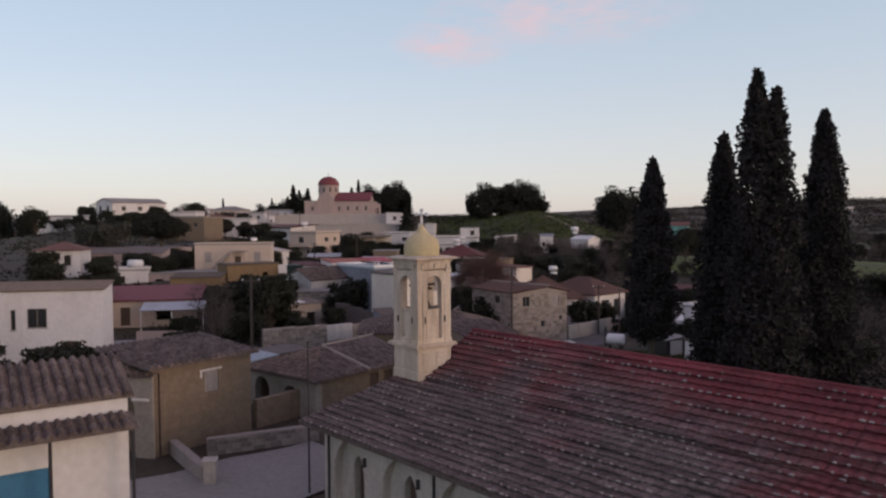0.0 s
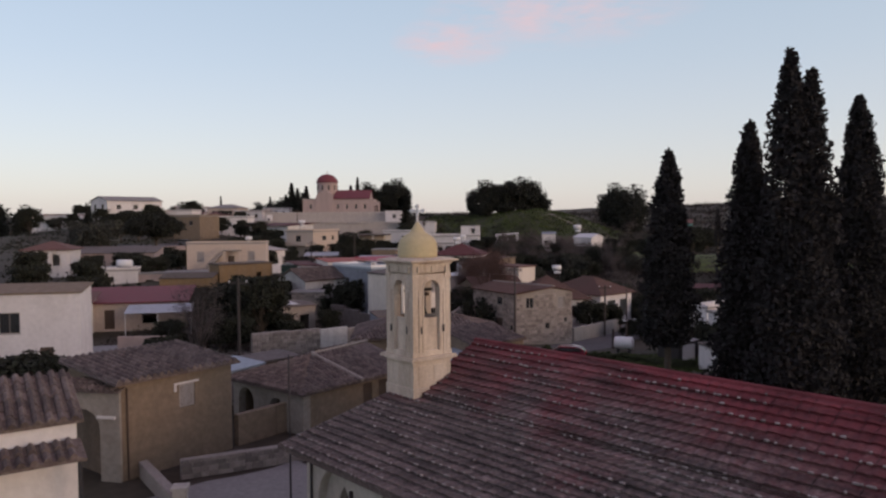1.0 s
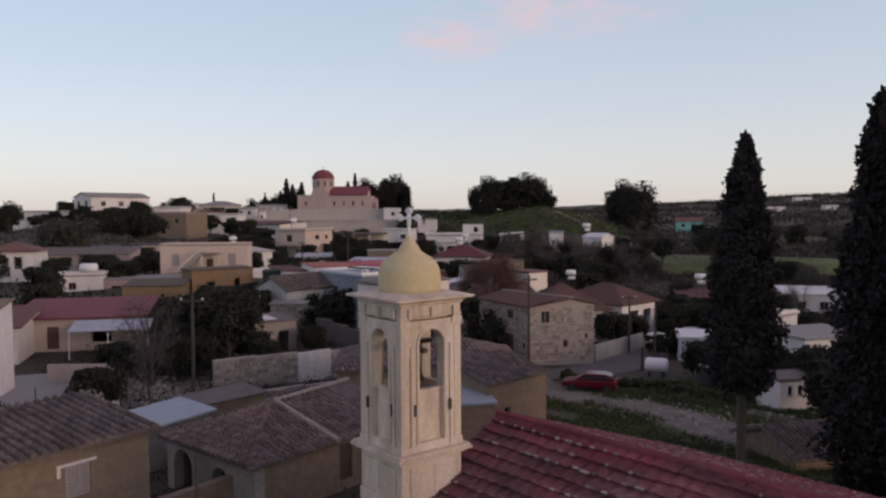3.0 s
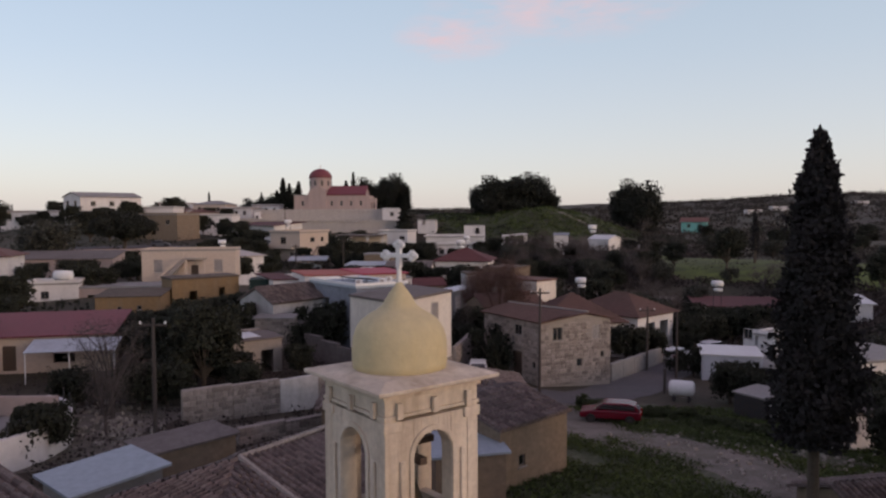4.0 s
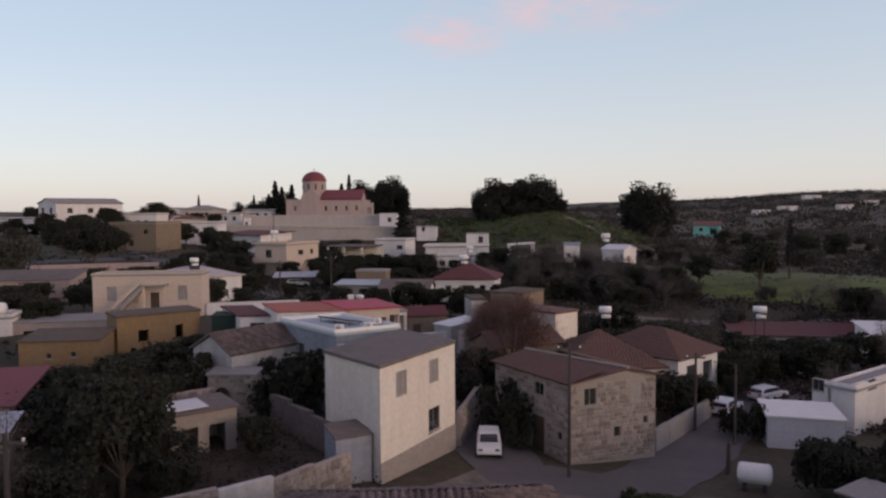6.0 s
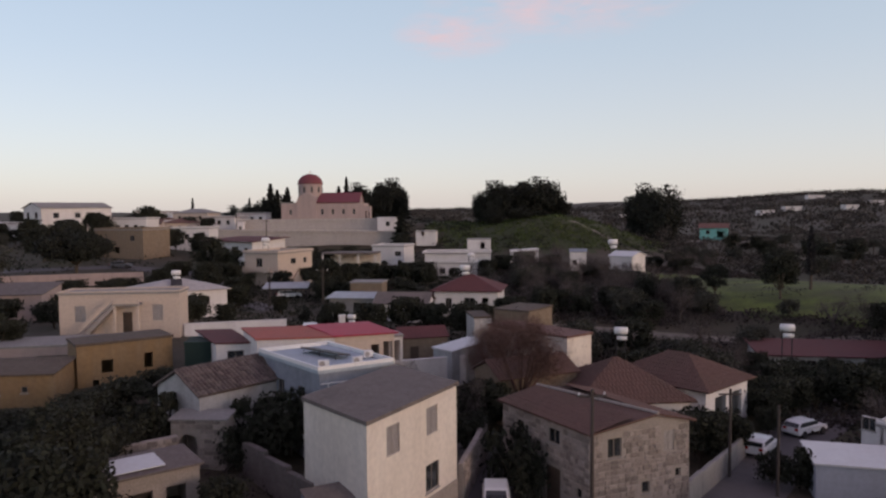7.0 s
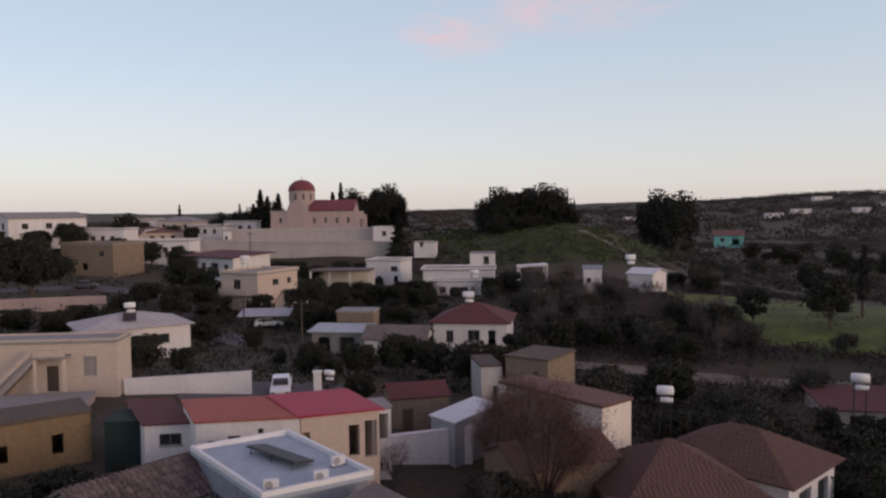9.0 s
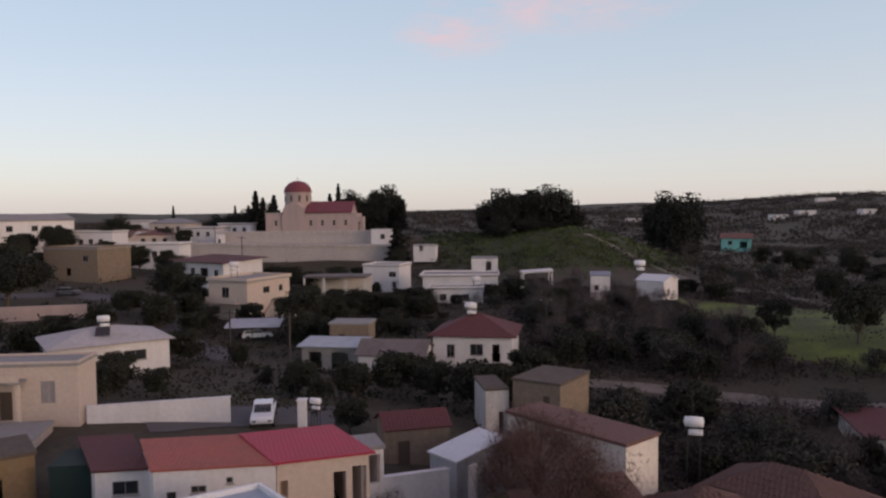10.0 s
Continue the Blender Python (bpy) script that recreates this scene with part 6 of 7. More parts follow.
vehicle("car", 11.6, 55.4, 164, CAR_RED, "red hatchback parked on gravel")
vehicle("car", 3.0, 70.5, -93, CAR_WHITE, "white car parked in the alley")
vehicle("car", 25.6, 84.9, 50, CAR_WHITE, "white car parked by the street wall")
vehicle("car", 31.9, 90.6, 31, CAR_WHITE, "white estate car parked along the street")
vehicle("pickup", -15.2, 108.2, -80, CAR_WHITE, "white pickup in the yard behind the painted roofs", "pickup")
vehicle("car", -26.5, 150.6, 20, CAR_WHITE, "white car under the carport edge")
vehicle("car", -8.0, 199.0, 160, CAR_WHITE, "white car beside the white house")
vehicle("car", -66.0, 176.0, 5, CAR_GREY, "dark grey car by the roadside wall")
strip("yard", [(-24, 105.5), (-17, 109.5), (-9, 113)], 6.0, 0.05, ASPHALT, "grey yard behind the painted roofs", "yard")
strip("road", [(-95, 172), (-66, 177), (-48, 172), (-38, 150), (-26, 138)], 4.5, 0.05, ASPHALT, "narrow uphill village road", "road")


# ---- trees ----
def leaf_mesh(name, centres, sizes, mat, seed, thin=0.55):
    """Many small leaf clumps, each a turned quad, as one mesh."""
    rng = np.random.default_rng(seed)
    n = len(centres)
    a = rng.normal(size=(n, 3))
    a /= np.linalg.norm(a, axis=1, keepdims=True)
    b = np.cross(a, rng.normal(size=(n, 3)))
    b /= np.linalg.norm(b, axis=1, keepdims=True)
    s = np.asarray(sizes)[:, None]
    v = np.stack([centres - a * s, centres + b * s * thin, centres + a * s, centres - b * s * thin], 1).reshape(-1, 3)
    me = bpy.data.meshes.new(name)
    me.vertices.add(4 * n)
    me.vertices.foreach_set("co", v.ravel())
    me.loops.add(4 * n)
    me.loops.foreach_set("vertex_index", np.arange(4 * n))
    me.polygons.add(n)
    me.polygons.foreach_set("loop_start", np.arange(0, 4 * n, 4))
    me.update(calc_edges=True)
    me.validate()
    me.materials.append(mat)
    return me


def add_crown(root, me):
    ob = new("crown", me)
    ob.parent = root
    return ob


def cypress(x, y, top, wide, label, seed, low=2.6, twin=False, leaves=24000):
    """A column of dark sprays round a straight trunk."""
    z = ground_at(x, y)
    root = thing("cypress", pose(x, y, z, 0, 0, seed * 37), label, "cypress tree", "cypresses by the church")
    rng = np.random.default_rng(seed)
    high = top - z
    Geo().tube((0, 0, -0.5), (0, 0, low + 1), 0.26, 0.2, 10).tube((0, 0, low + 1), (0, 0, high * 0.9), 0.2, 0.03, 8).part("trunk", BARK, root)
    limbs = Geo()
    for i in range(26):
        h, t = low + (high - low) * (i + 0.5) / 28, rng.uniform(0, 6.3)
        limbs.tube((0, 0, h), (wide * 0.6 * math.cos(t) * (1 - i / 30), wide * 0.6 * math.sin(t) * (1 - i / 30), h + 1.1), 0.05, 0.015, 5)
    limbs.part("branchwork", BARK, root)
    k = rng.beta(1.05, 1.15, leaves)
    ang = rng.uniform(0, 2 * np.pi, leaves)
    prof = np.minimum(1, 0.62 + k * 2.6) * (1 - 0.60 * k) * (1 - k**5) ** 0.7
    lump = 1 + 0.16 * np.sin(ang * 3 + k * 17 + seed) + 0.12 * np.sin(ang * 5 - k * 31) + 0.10 * np.sin(k * 60 + ang)
    rad = wide * 1.22 * prof * lump * np.sqrt(rng.uniform(0.12, 0.94, leaves))
    c = np.stack([rad * np.cos(ang), rad * np.sin(ang), low + k * (high - low)], 1)
    if twin:
        upper = (k > 0.55) & (rng.uniform(size=leaves) < 0.45)
        c[upper] += (0.75 * math.cos(seed * -0.6458), 0.75 * math.sin(seed * -0.6458), -0.9)
        c[~upper & (k > 0.55)] -= (0.25 * math.cos(seed * -0.6458), 0.25 * math.sin(seed * -0.6458), 0)
    c += rng.normal(0, 0.08, c.shape)
    add_crown(root, leaf_mesh("crown", c, rng.uniform(0.08, 0.19, leaves), CYPRESS, seed))
    return root


cypress(14.75, 33.4, 15.4, 1.62, "tall dark cypress with a slim pointed crown", 1, low=4.2, leaves=24000)
cypress(16.9, 20.9, 19.0, 1.75, "tallest dark cypress with a forked top", 2, low=2.0, twin=True, leaves=30000)
cypress(16.6, 25.3, 16.2, 1.7, "dark cypress crowding its taller neighbour", 3, low=2.0)
cypress(18.6, 23.0, 14.0, 1.8, "dark cypress filling the clump", 4, low=2.0)
cypress(23.4, 27.0, 17.8, 1.95, "tall dark cypress with a ragged tip", 5, low=1.6, leaves=26000)
cypress(60.6, 147.5, 12.6, 0.75, "thin dead cypress standing in a field", 6, low=2.5, leaves=2500)


def broad_tree(name, mat, seed, wide, high, trunk, leaves, size, label, category, flat=0.8, gap=0.35, clumps=22):
    """A tree at the world's origin: forked trunk, limbs that carry leaf clumps, an uneven outline."""
    root = thing(name, Matrix.Identity(4), label, category)
    rng = np.random.default_rng(seed)
    wood = Geo().tube((0, 0, -0.6), (0.1, 0.05, trunk), 0.07 * wide, 0.05 * wide, 9)
    c = []
    mid = trunk + (high - trunk) * 0.5
    for i in range(clumps):
        d = rng.normal(size=3)
        d /= np.linalg.norm(d)
        r = rng.uniform(0.45, 1.0) ** 0.6
        p = np.array([d[0] * wide * r * 0.8, d[1] * wide * r * 0.8, mid + d[2] * (high - trunk) * 0.5 * flat * r])
        wood.tube((0.1, 0.05, trunk * 0.9), tuple(p), 0.022 * wide, 0.006 * wide, 5)
        k = leaves // clumps
        own = wide * rng.uniform(0.24, 0.42)
        c.append(p + np.clip(rng.normal(0, 1, (k, 3)), -1.5, 1.5) * own * (1 - gap * 0.5) * (0.70, 0.70, 0.56))
    wood.part("trunk", BARK, root)
    c = np.concatenate(c)
    c[:, 2] = np.maximum(c[:, 2], trunk * 0.5)
    add_crown(root, leaf_mesh("crown", c, rng.uniform(0.6, 1.3, len(c)) * size, mat, seed))
    return root


def bare_tree(name, mat, seed, wide, high, label, twigs=2600):
    """A leafless tree: trunk, limbs and a haze of fine twigs."""
    root = thing(name, Matrix.Identity(4), label, "tree")
    rng = np.random.default_rng(seed)
    wood = Geo().tube((0, 0, -0.6), (0, 0, high * 0.25), 0.06 * wide, 0.045 * wide, 8)
    tips = []
    for i in range(12):
        t, r = rng.uniform(0, 6.3), rng.uniform(0.3, 0.75)
        p = np.array([wide * r * math.cos(t), wide * r * math.sin(t), high * rng.uniform(0.5, 0.92)])
        wood.tube((0, 0, high * 0.24), tuple(p), 0.03 * wide, 0.008 * wide, 5)
        for j in range(3):
            q = p + rng.normal(0, wide * 0.2, 3)
            wood.tube(tuple(p * 0.7 + np.array([0, 0, high * 0.07])), tuple(q), 0.012 * wide, 0.004 * wide, 4)
            tips += [q, (p + q) / 2]
    wood.part("branchwork", mat, root)
    tips = np.array(tips)
    c = tips[rng.integers(0, len(tips), twigs)] + rng.normal(0, wide * 0.13, (twigs, 3))
    add_crown(root, leaf_mesh("twigs", c, rng.uniform(0.1, 0.26, twigs), mat, seed, 0.07))
    return root


def stand(source, x, y, s, turn, sz=None, sink=0.0):
    return copy_thing(source, Matrix.Translation((x, y, ground_at(x, y) - sink)) @ Matrix.Rotation(turn, 4, "Z") @ Matrix.Diagonal((s, s, sz or s, 1)))


def settle(source, x, y, s=1.0, turn=0.0, sz=None):
    """Moves the first of a kind to its own place."""
    source.matrix_world = Matrix.Translation((x, y, ground_at(x, y))) @ Matrix.Rotation(turn, 4, "Z") @ Matrix.Diagonal((s, s, sz or s, 1))


rngg = random.Random(15)
oak = broad_tree("evergreen_tree", BUSH, 31, 3.0, 7.0, 1.2, 5200, 0.20, "dense dark evergreen tree in a garden", "tree")
oak2 = broad_tree("evergreen_tree", BUSH, 32, 2.6, 5.0, 0.6, 4200, 0.19, "low dark evergreen tree among houses", "tree", clumps=16)
olive = broad_tree("olive_tree", OLIVE, 33, 2.6, 4.6, 0.9, 3600, 0.16, "grey-green olive tree on the slope", "tree", gap=0.1)
olive2 = broad_tree("olive_tree", OLIVE, 34, 2.2, 3.6, 0.6, 2800, 0.16, "small grey-green olive tree", "tree", gap=0.1, clumps=14)
shrub = broad_tree("shrub", BUSH, 35, 1.3, 1.9, 0.2, 1500, 0.12, "rounded dark garden shrub", "shrub", clumps=9)
bare = bare_tree("bare_tree", GREY_TWIG, 36, 2.8, 5.6, "leafless grey tree in the scrub")
for tree in (oak, oak2, olive, olive2, shrub, bare):
    tagged(tree, group="trees of the village")
settle(oak, -17.8, 57.8, 0.95, 0.4, 1.0)
for x, y, s, t in ((-21.8, 62.0, 0.85, 1), (-21.5, 66.5, 0.85, 5), (-20.5, 151, 1.05, 2.2), (-17.5, 159, 0.8, 0.3), (-40, 150, 0.9, 4), (-46, 145, 0.8, 2),
                   (-46.5, 172, 1.1, 1), (-66, 207, 0.85, 3), (-60, 206, 0.8, 2), (-22, 196, 0.9, 0.6), (-26, 190, 0.8, 0.1), (12, 188, 0.6, 1), (-128, 215, 1.3, 0.3),
                   (-12, 232, 1.0, 0.7), (53, 142, 1.15, 0.2), (45, 148, 0.8, 2)):
    stand(oak, x, y, s, t)
for x, y, s, t in ((-20.0, 58.6, 0.8, 2), (-16.6, 60.8, 0.75, 4), (-23.2, 64.6, 0.9, 0.3), (-19.2, 65.0, 0.8, 3.3), (-24.5, 69.5, 0.95, 1.0), (-27.0, 66.5, 0.9, 5.0), (-22.0, 72.5, 0.75, 2.4), (-29.5, 71.0, 0.8, 0.2), (-20.8, 69.6, 0.8, 0.7)):
    stand(oak, x, y, s, t, 0.54 * s)
for x, y, s, t in ((-25.0, 75.8, 0.9, 1.2), (-23.6, 78.6, 0.85, 2.2), (-21.6, 81.4, 0.7, 3.2), (-27.2, 71.6, 0.95, 4.2), (-29.2, 67.6, 0.95, 5.2), (-24.6, 72.4, 0.9, 2.0)):
    stand(oak, x, y, s, t, 0.5)
for i in range(13):
    x, y = rngg.uniform(-26, -13), rngg.uniform(46, 58)
    if (y - 50.2) - (x + 19.5) * 0.8 > 1.8:
        stand(rngg.choice((oak2, oak2, shrub)), x, y, rngg.uniform(0.5, 0.85), rngg.uniform(0, 6), rngg.uniform(0.4, 0.75))
settle(oak2, -5.5, 122.5, 1.0)
for x, y, s, t in ((-1.5, 121, 0.9, 1), (3.0, 118.5, 1.1, 2), (-9, 119, 0.8, 3), (-14.5, 120, 0.7, 2), (6.5, 121.5, 1.0, 4), (9.5, 128, 1.1, 5), (-3, 127.5, 0.7, 1), (-31.3, 116.8, 0.8, 2), (-26.5, 114, 0.6, 1), (-20.5, 71, 0.7, 1), (-24.5, 70, 0.8, 2),
                   (-12, 65, 0.6, 4), (-19, 54, 0.7, 2), (-20.5, 53.5, 0.7, 4), (-22, 44.5, 0.65, 5), (25.5, 62.2, 0.6, 1), (27.5, 60.8, 0.7, 3), (30.0, 61.5, 0.75, 4), (19.6, 82.0, 0.9, 2), (22.4, 84.2, 0.8, 5), (37.6, 99.6, 1.0, 1), (40.8, 97.6, 1.05, 3), (43.5, 99.5, 0.9, 3), (47, 100.5, 1.0, 2), (34.5, 97.5, 0.8, 3), (23.2, 63.4, 0.75, 1), (24.8, 61.0, 0.7, 4), (29.6, 66.0, 0.5, 4), (25.6, 58.8, 0.5, 1), (27.8, 57.0, 0.7, 3), (30.2, 56.0, 0.8, 2), (26.0, 53.6, 0.7, 1), (29.0, 52.6, 0.9, 5), (32.0, 50.5, 1.0, 2), (27.5, 49.2, 0.8, 2), (25.0, 43.5, 0.8, 2), (28.5, 42.5, 1.0, 1), (24.6, 37.0, 0.9, 2), (-24.2, 28.0, 1.0, 2), (-25.0, 29.4, 0.9, 1),
                   (31, 95, 0.9, 3), (29, 92.5, 0.8, 1), (34, 101, 1.0, 2), (1.5, 79.5, 0.7, 1), (3.0, 85, 0.9, 2), (6.4, 81.5, 0.8, 4), (5, 78.6, 0.6, 3), (-8, 108, 0.6, 2), (15.5, 93.5, 0.7, 1), (-31, 134, 0.9, 2), (-24, 133, 0.6, 4),
                   (-30.0, 112.3, 0.75, 3), (-67.9, 204, 1.3, 2), (-56, 201, 1.1, 4), (-59.5, 203, 0.9, 1), (-42.5, 169, 1.3, 2), (-32.3, 200, 1.1, 1), (-7.0, 136.0, 0.9, 2), (-2.5, 133.8, 0.6, 3), (-82.7, 187, 1.8, 2), (-87, 186, 1.7, 3),
                   (-20.5, 197, 0.9, 1), (-14.5, 200.5, 0.5, 2), (-5.5, 180.5, 0.8, 1), (2.0, 180, 0.5, 2), (9.5, 181.5, 0.8, 3), (13.0, 186, 0.9, 1), (-25.0, 180.5, 0.8, 2), (-19.5, 181, 0.7, 4), (-35.5, 157.5, 0.7, 1), (-29.5, 158.5, 0.8, 2), (-39.5, 161, 1.0, 5),
                   (-43, 128, 0.9, 1), (-48, 120, 0.9, 3), (-50, 135, 1.0, 2), (-60, 112, 0.8, 1), (-55, 102, 0.8, 4), (-47, 84, 1.0, 5), (-52, 78, 1.1, 1), (-42, 74, 0.9, 2), (-60, 70, 1.1, 3), (-24, 33.5, 0.75, 1), (-34, 36, 0.7, 2)):
    stand(oak2, x, y, s, t)
settle(olive, 26, 104, 1.0)
stand(olive, -68.5, 134.5, 1.7, 1.0, 2.1)
stand(olive, -73.5, 137.0, 1.5, 3.0, 1.9)
stand(oak2, -64.5, 101.0, 1.1, 2.0)
rngt = random.Random(5)
KEEP_OUT = [(2, 111, 7), (11, 108, 6), (18, 101, 2), (12, 99, 6), (3, 137, 9), (45, 112, 11), (54, 103, 6), (38, 182, 5), (29, 183, 3), (23, 92, 8), (60.6, 147.5, 2), (19, 198, 6)]


def free(x, y, room=0.0):
    return all(math.hypot(x - a, y - b) > r + room for a, b, r in KEEP_OUT)


for i in range(230):
    x, y = rngt.uniform(14, 60), rngt.uniform(98, 192)
    if free(x, y, 1.0) and not in_field(x, y, -2) and not (24 < x < 46 and 150 < y < 190) and not (13 < x < 50 and 121 < y + (x - 15) * 0.15 < 136):
        stand(rngt.choice((olive, oak2, olive2, bare, bare, oak2)), x, y, rngt.uniform(0.7, 1.15), rngt.uniform(0, 6), rngt.uniform(0.7, 1.1))
for i in range(70):
    x, y = rngt.uniform(62, 150), rngt.uniform(95, 290)
    if not in_field(x, y, -4):
        stand(rngt.choice((olive, olive2, bare, oak2, oak)), x, y, rngt.uniform(0.7, 1.2), rngt.uniform(0, 6))
for i in range(34):
    x, y = rngt.uniform(-24, 16), rngt.uniform(146, 180)
    stand(rngt.choice((oak2, olive2, oak2, shrub, bare)), x, y, rngt.uniform(0.6, 1.0), rngt.uniform(0, 6), rngt.uniform(0.5, 0.75))
for i in range(46):
    x, y = rngt.uniform(22, 48), rngt.uniform(146, 190)
    if free(x, y, 1.0) and not in_field(x, y, -2):
        stand(rngt.choice((olive2, bare, bare, shrub, olive2)), x, y, rngt.uniform(0.6, 1.0), rngt.uniform(0, 6), rngt.uniform(0.5, 0.8))
for i in range(26):
    x, y = rngt.uniform(-22, 8), rngt.uniform(146, 152) if i % 2 else rngt.uniform(168, 178)
    stand(oak2, x, y, rngt.uniform(0.7, 0.95), rngt.uniform(0, 6))
for i in range(40):
    x, y = rngt.uniform(-135, -72), rngt.uniform(205, 320)
    stand(rngt.choice((oak, oak2, olive)), x, y, rngt.uniform(0.8, 1.3), rngt.uniform(0, 6))
for i in range(60):
    x, y = rngg.uniform(34, 100), rngg.uniform(14, 100)
    if not (28 < x < 42 and 54 < y < 78) and abs(x - 30 - (y - 89) * 0.95) > 6 and math.hypot(x - 45, y - 108) > 13:
        stand(rngg.choice((oak2, olive, olive2, bare, oak2)), x, y, rngg.uniform(0.7, 1.1), rngg.uniform(0, 6), rngg.uniform(0.6, 0.9))
for x, y, s in ((27.0, 174, 0.9), (29.5, 176, 0.8), (32.0, 173, 0.9), (35.5, 174.5, 0.7), (38.5, 175, 0.7), (24.5, 178, 0.9), (31.5, 168, 1.0), (20.5, 186, 0.7), (17.5, 188, 0.6), (8.5, 182, 0.6), (-1.5, 179, 0.6)):
    stand(bare, x, y, s, x, 0.85 * s)
for x, y, s in ((-44, 98, 0.9), (-48, 101, 1.0), (-52, 108, 1.1), (-47, 114, 0.9), (-56, 118, 1.0), (-44, 132, 1.0), (-38, 138, 0.8), (-45, 140, 1.1), (-52, 146, 1.0), (-58, 140, 1.1), (-36, 152, 0.9), (-43, 157, 1.0), (-50, 163, 1.1),
                (-27, 168, 0.9), (-24, 176, 1.0), (-46, 180, 1.0), (-35, 181, 0.8), (-30, 204, 1.0), (-38, 208, 1.1), (-24, 212, 1.0), (-46, 216, 1.1), (-20, 222, 1.0), (-86, 206, 1.1)):
    stand(oak2, x, y, s, x, 0.8 * s)
for x, y, s in ((21.9, 86.3, 0.55), (28.4, 90.0, 0.5), (30.6, 95.4, 0.8), (33.6, 97.0, 0.8), (28.8, 96.8, 0.7), (37.0, 99.0, 0.8), (36.0, 110.5, 0.7), (39.5, 108.6, 0.6), (43.0, 107.4, 0.65), (47.5, 106.0, 0.6), (6.6, 84.8, 0.75), (9.6, 86.0, 0.6), (3.4, 87.0, 0.7)):
    stand(oak2, x, y, s, x, 1.1 * s)
settle(olive2, 40, 121, 1.0)
settle(shrub, -22.5, 43.5, 1.2, 0, 1.6)
for x, y, s in ((21.6, 84.4, 1.0), (24.6, 76.6, 1.0), (23.2, 77.6, 0.8), (4.4, 73.4, 1.5), (5.2, 71.6, 0.8), (-12.4, 74.6, 1.5), (-10.9, 75.9, 1.6), (-13.6, 72.9, 1.0), (-19.3, 74.0, 1.4), (-20.2, 86.0, 0.6), (-7.0, 91.0, 0.9), (-5.8, 92.0, 0.8), (-15.0, 118.5, 0.8), (-12, 116, 0.9), (-18.6, 122, 0.7), (2, 84, 0.9), (26.2, 57.5, 0.9), (23.4, 64.2, 1.1), (25.5, 64.0, 1.1), (28.0, 62.4, 1.2)):
    stand(shrub, x, y, s, x * 3)
settle(bare, 33, 118, 1.0)
hedge = broad_tree("hedge_bush", HEDGE, 37, 1.3, 1.7, 0.15, 1800, 0.11, "low green hedge bush between street and gravel", "bush", clumps=10)
tagged(hedge, group="bushes of the hedge")
settle(hedge, 11.0, 61.0, 0.8, 0, 0.6)
HEDGE_LINE = [(11.0, 61.0), (13.4, 60.2), (16.0, 58.6), (18.6, 55.9), (20.6, 53.0), (22.2, 50.6)]
for (ax, ay), (bx, by) in zip(HEDGE_LINE, HEDGE_LINE[1:]):
    for k in range(5):
        stand(hedge, ax + (bx - ax) * k / 5 + rngg.uniform(-0.7, 0.5), ay + (by - ay) * k / 5 + rngg.uniform(-1.4, 0.6), rngg.uniform(0.7, 1.0), rngg.uniform(0, 6), rngg.uniform(0.5, 0.75))
red_tree = bare_tree("russet_tree", TWIG, 41, 4.6, 10.0, "leafless russet tree between the roofs", 20000)
settle(red_tree, 6.2, 86.6, 0.85, 0.7, 0.92)
stand(red_tree, 5.3, 95.6, 0.8, 2.0)
stand(red_tree, 4.2, 92.2, 0.75, 3.0)
dry = bare_tree("bare_tree", GREY_TWIG, 42, 2.6, 6.5, "leafless grey tree beside the lane", 2600)
settle(dry, -21.6, 51.4)
for x, y, s, t in ((-20.4, 47.8, 0.7, 2), (-3.6, 90.4, 0.5, 3), (5.2, 93.4, 0.8, 1), (2.4, 84.0, 0.7, 4)):
    stand(dry, x, y, s, t)

# the umbrella pine
pine = thing("umbrella_pine", pose(-69.0, 163.0, ground_at(-69, 163)), "umbrella pine with a broad dark crown", "pine tree")
rngp = np.random.default_rng(51)
foot = ground_at(-69, 163)
stem = Geo().tube((0, 0, -0.5), (0.4, 0, 6.6 - foot), 0.42, 0.30, 10)
pc = []
for i in range(110):
    t, r = rngp.uniform(0, 6.28), 5.5 * math.sqrt(rngp.uniform(0.0, 1))
    rise = math.sqrt(max(0.0, 1 - (r / 6.4) ** 2))
    p = np.array([r * math.cos(t), r * math.sin(t), 7.4 - foot + 4.7 * rise * (rngp.uniform(0.0, 1.0) ** 0.4)])
    if i % 2:
        stem.tube((0.4, 0, 6.2 - foot), tuple(p), 0.12, 0.03, 5)
    pc.append(p + rngp.normal(0, 1, (460, 3)) * (0.72, 0.72, 0.42))
stem.part("trunk", BARK, pine)
pc = np.concatenate(pc)
add_crown(pine, leaf_mesh("crown", pc, rngp.uniform(0.2, 0.36, len(pc)), PINE, 51))

# wood on the mound, behind the domed church, and single great trees
big = broad_tree("conifer", PINE, 61, 6.0, 13.0, 0.6, 9000, 0.40, "big dark pine on the mound", "pine tree", clumps=30, gap=0.0)
tagged(big, group="pines on the skyline")


def to_top(source, x, y, s, t, top, high=11.6):
    return stand(source, x, y, s, t, (top - ground_at(x, y)) / high)


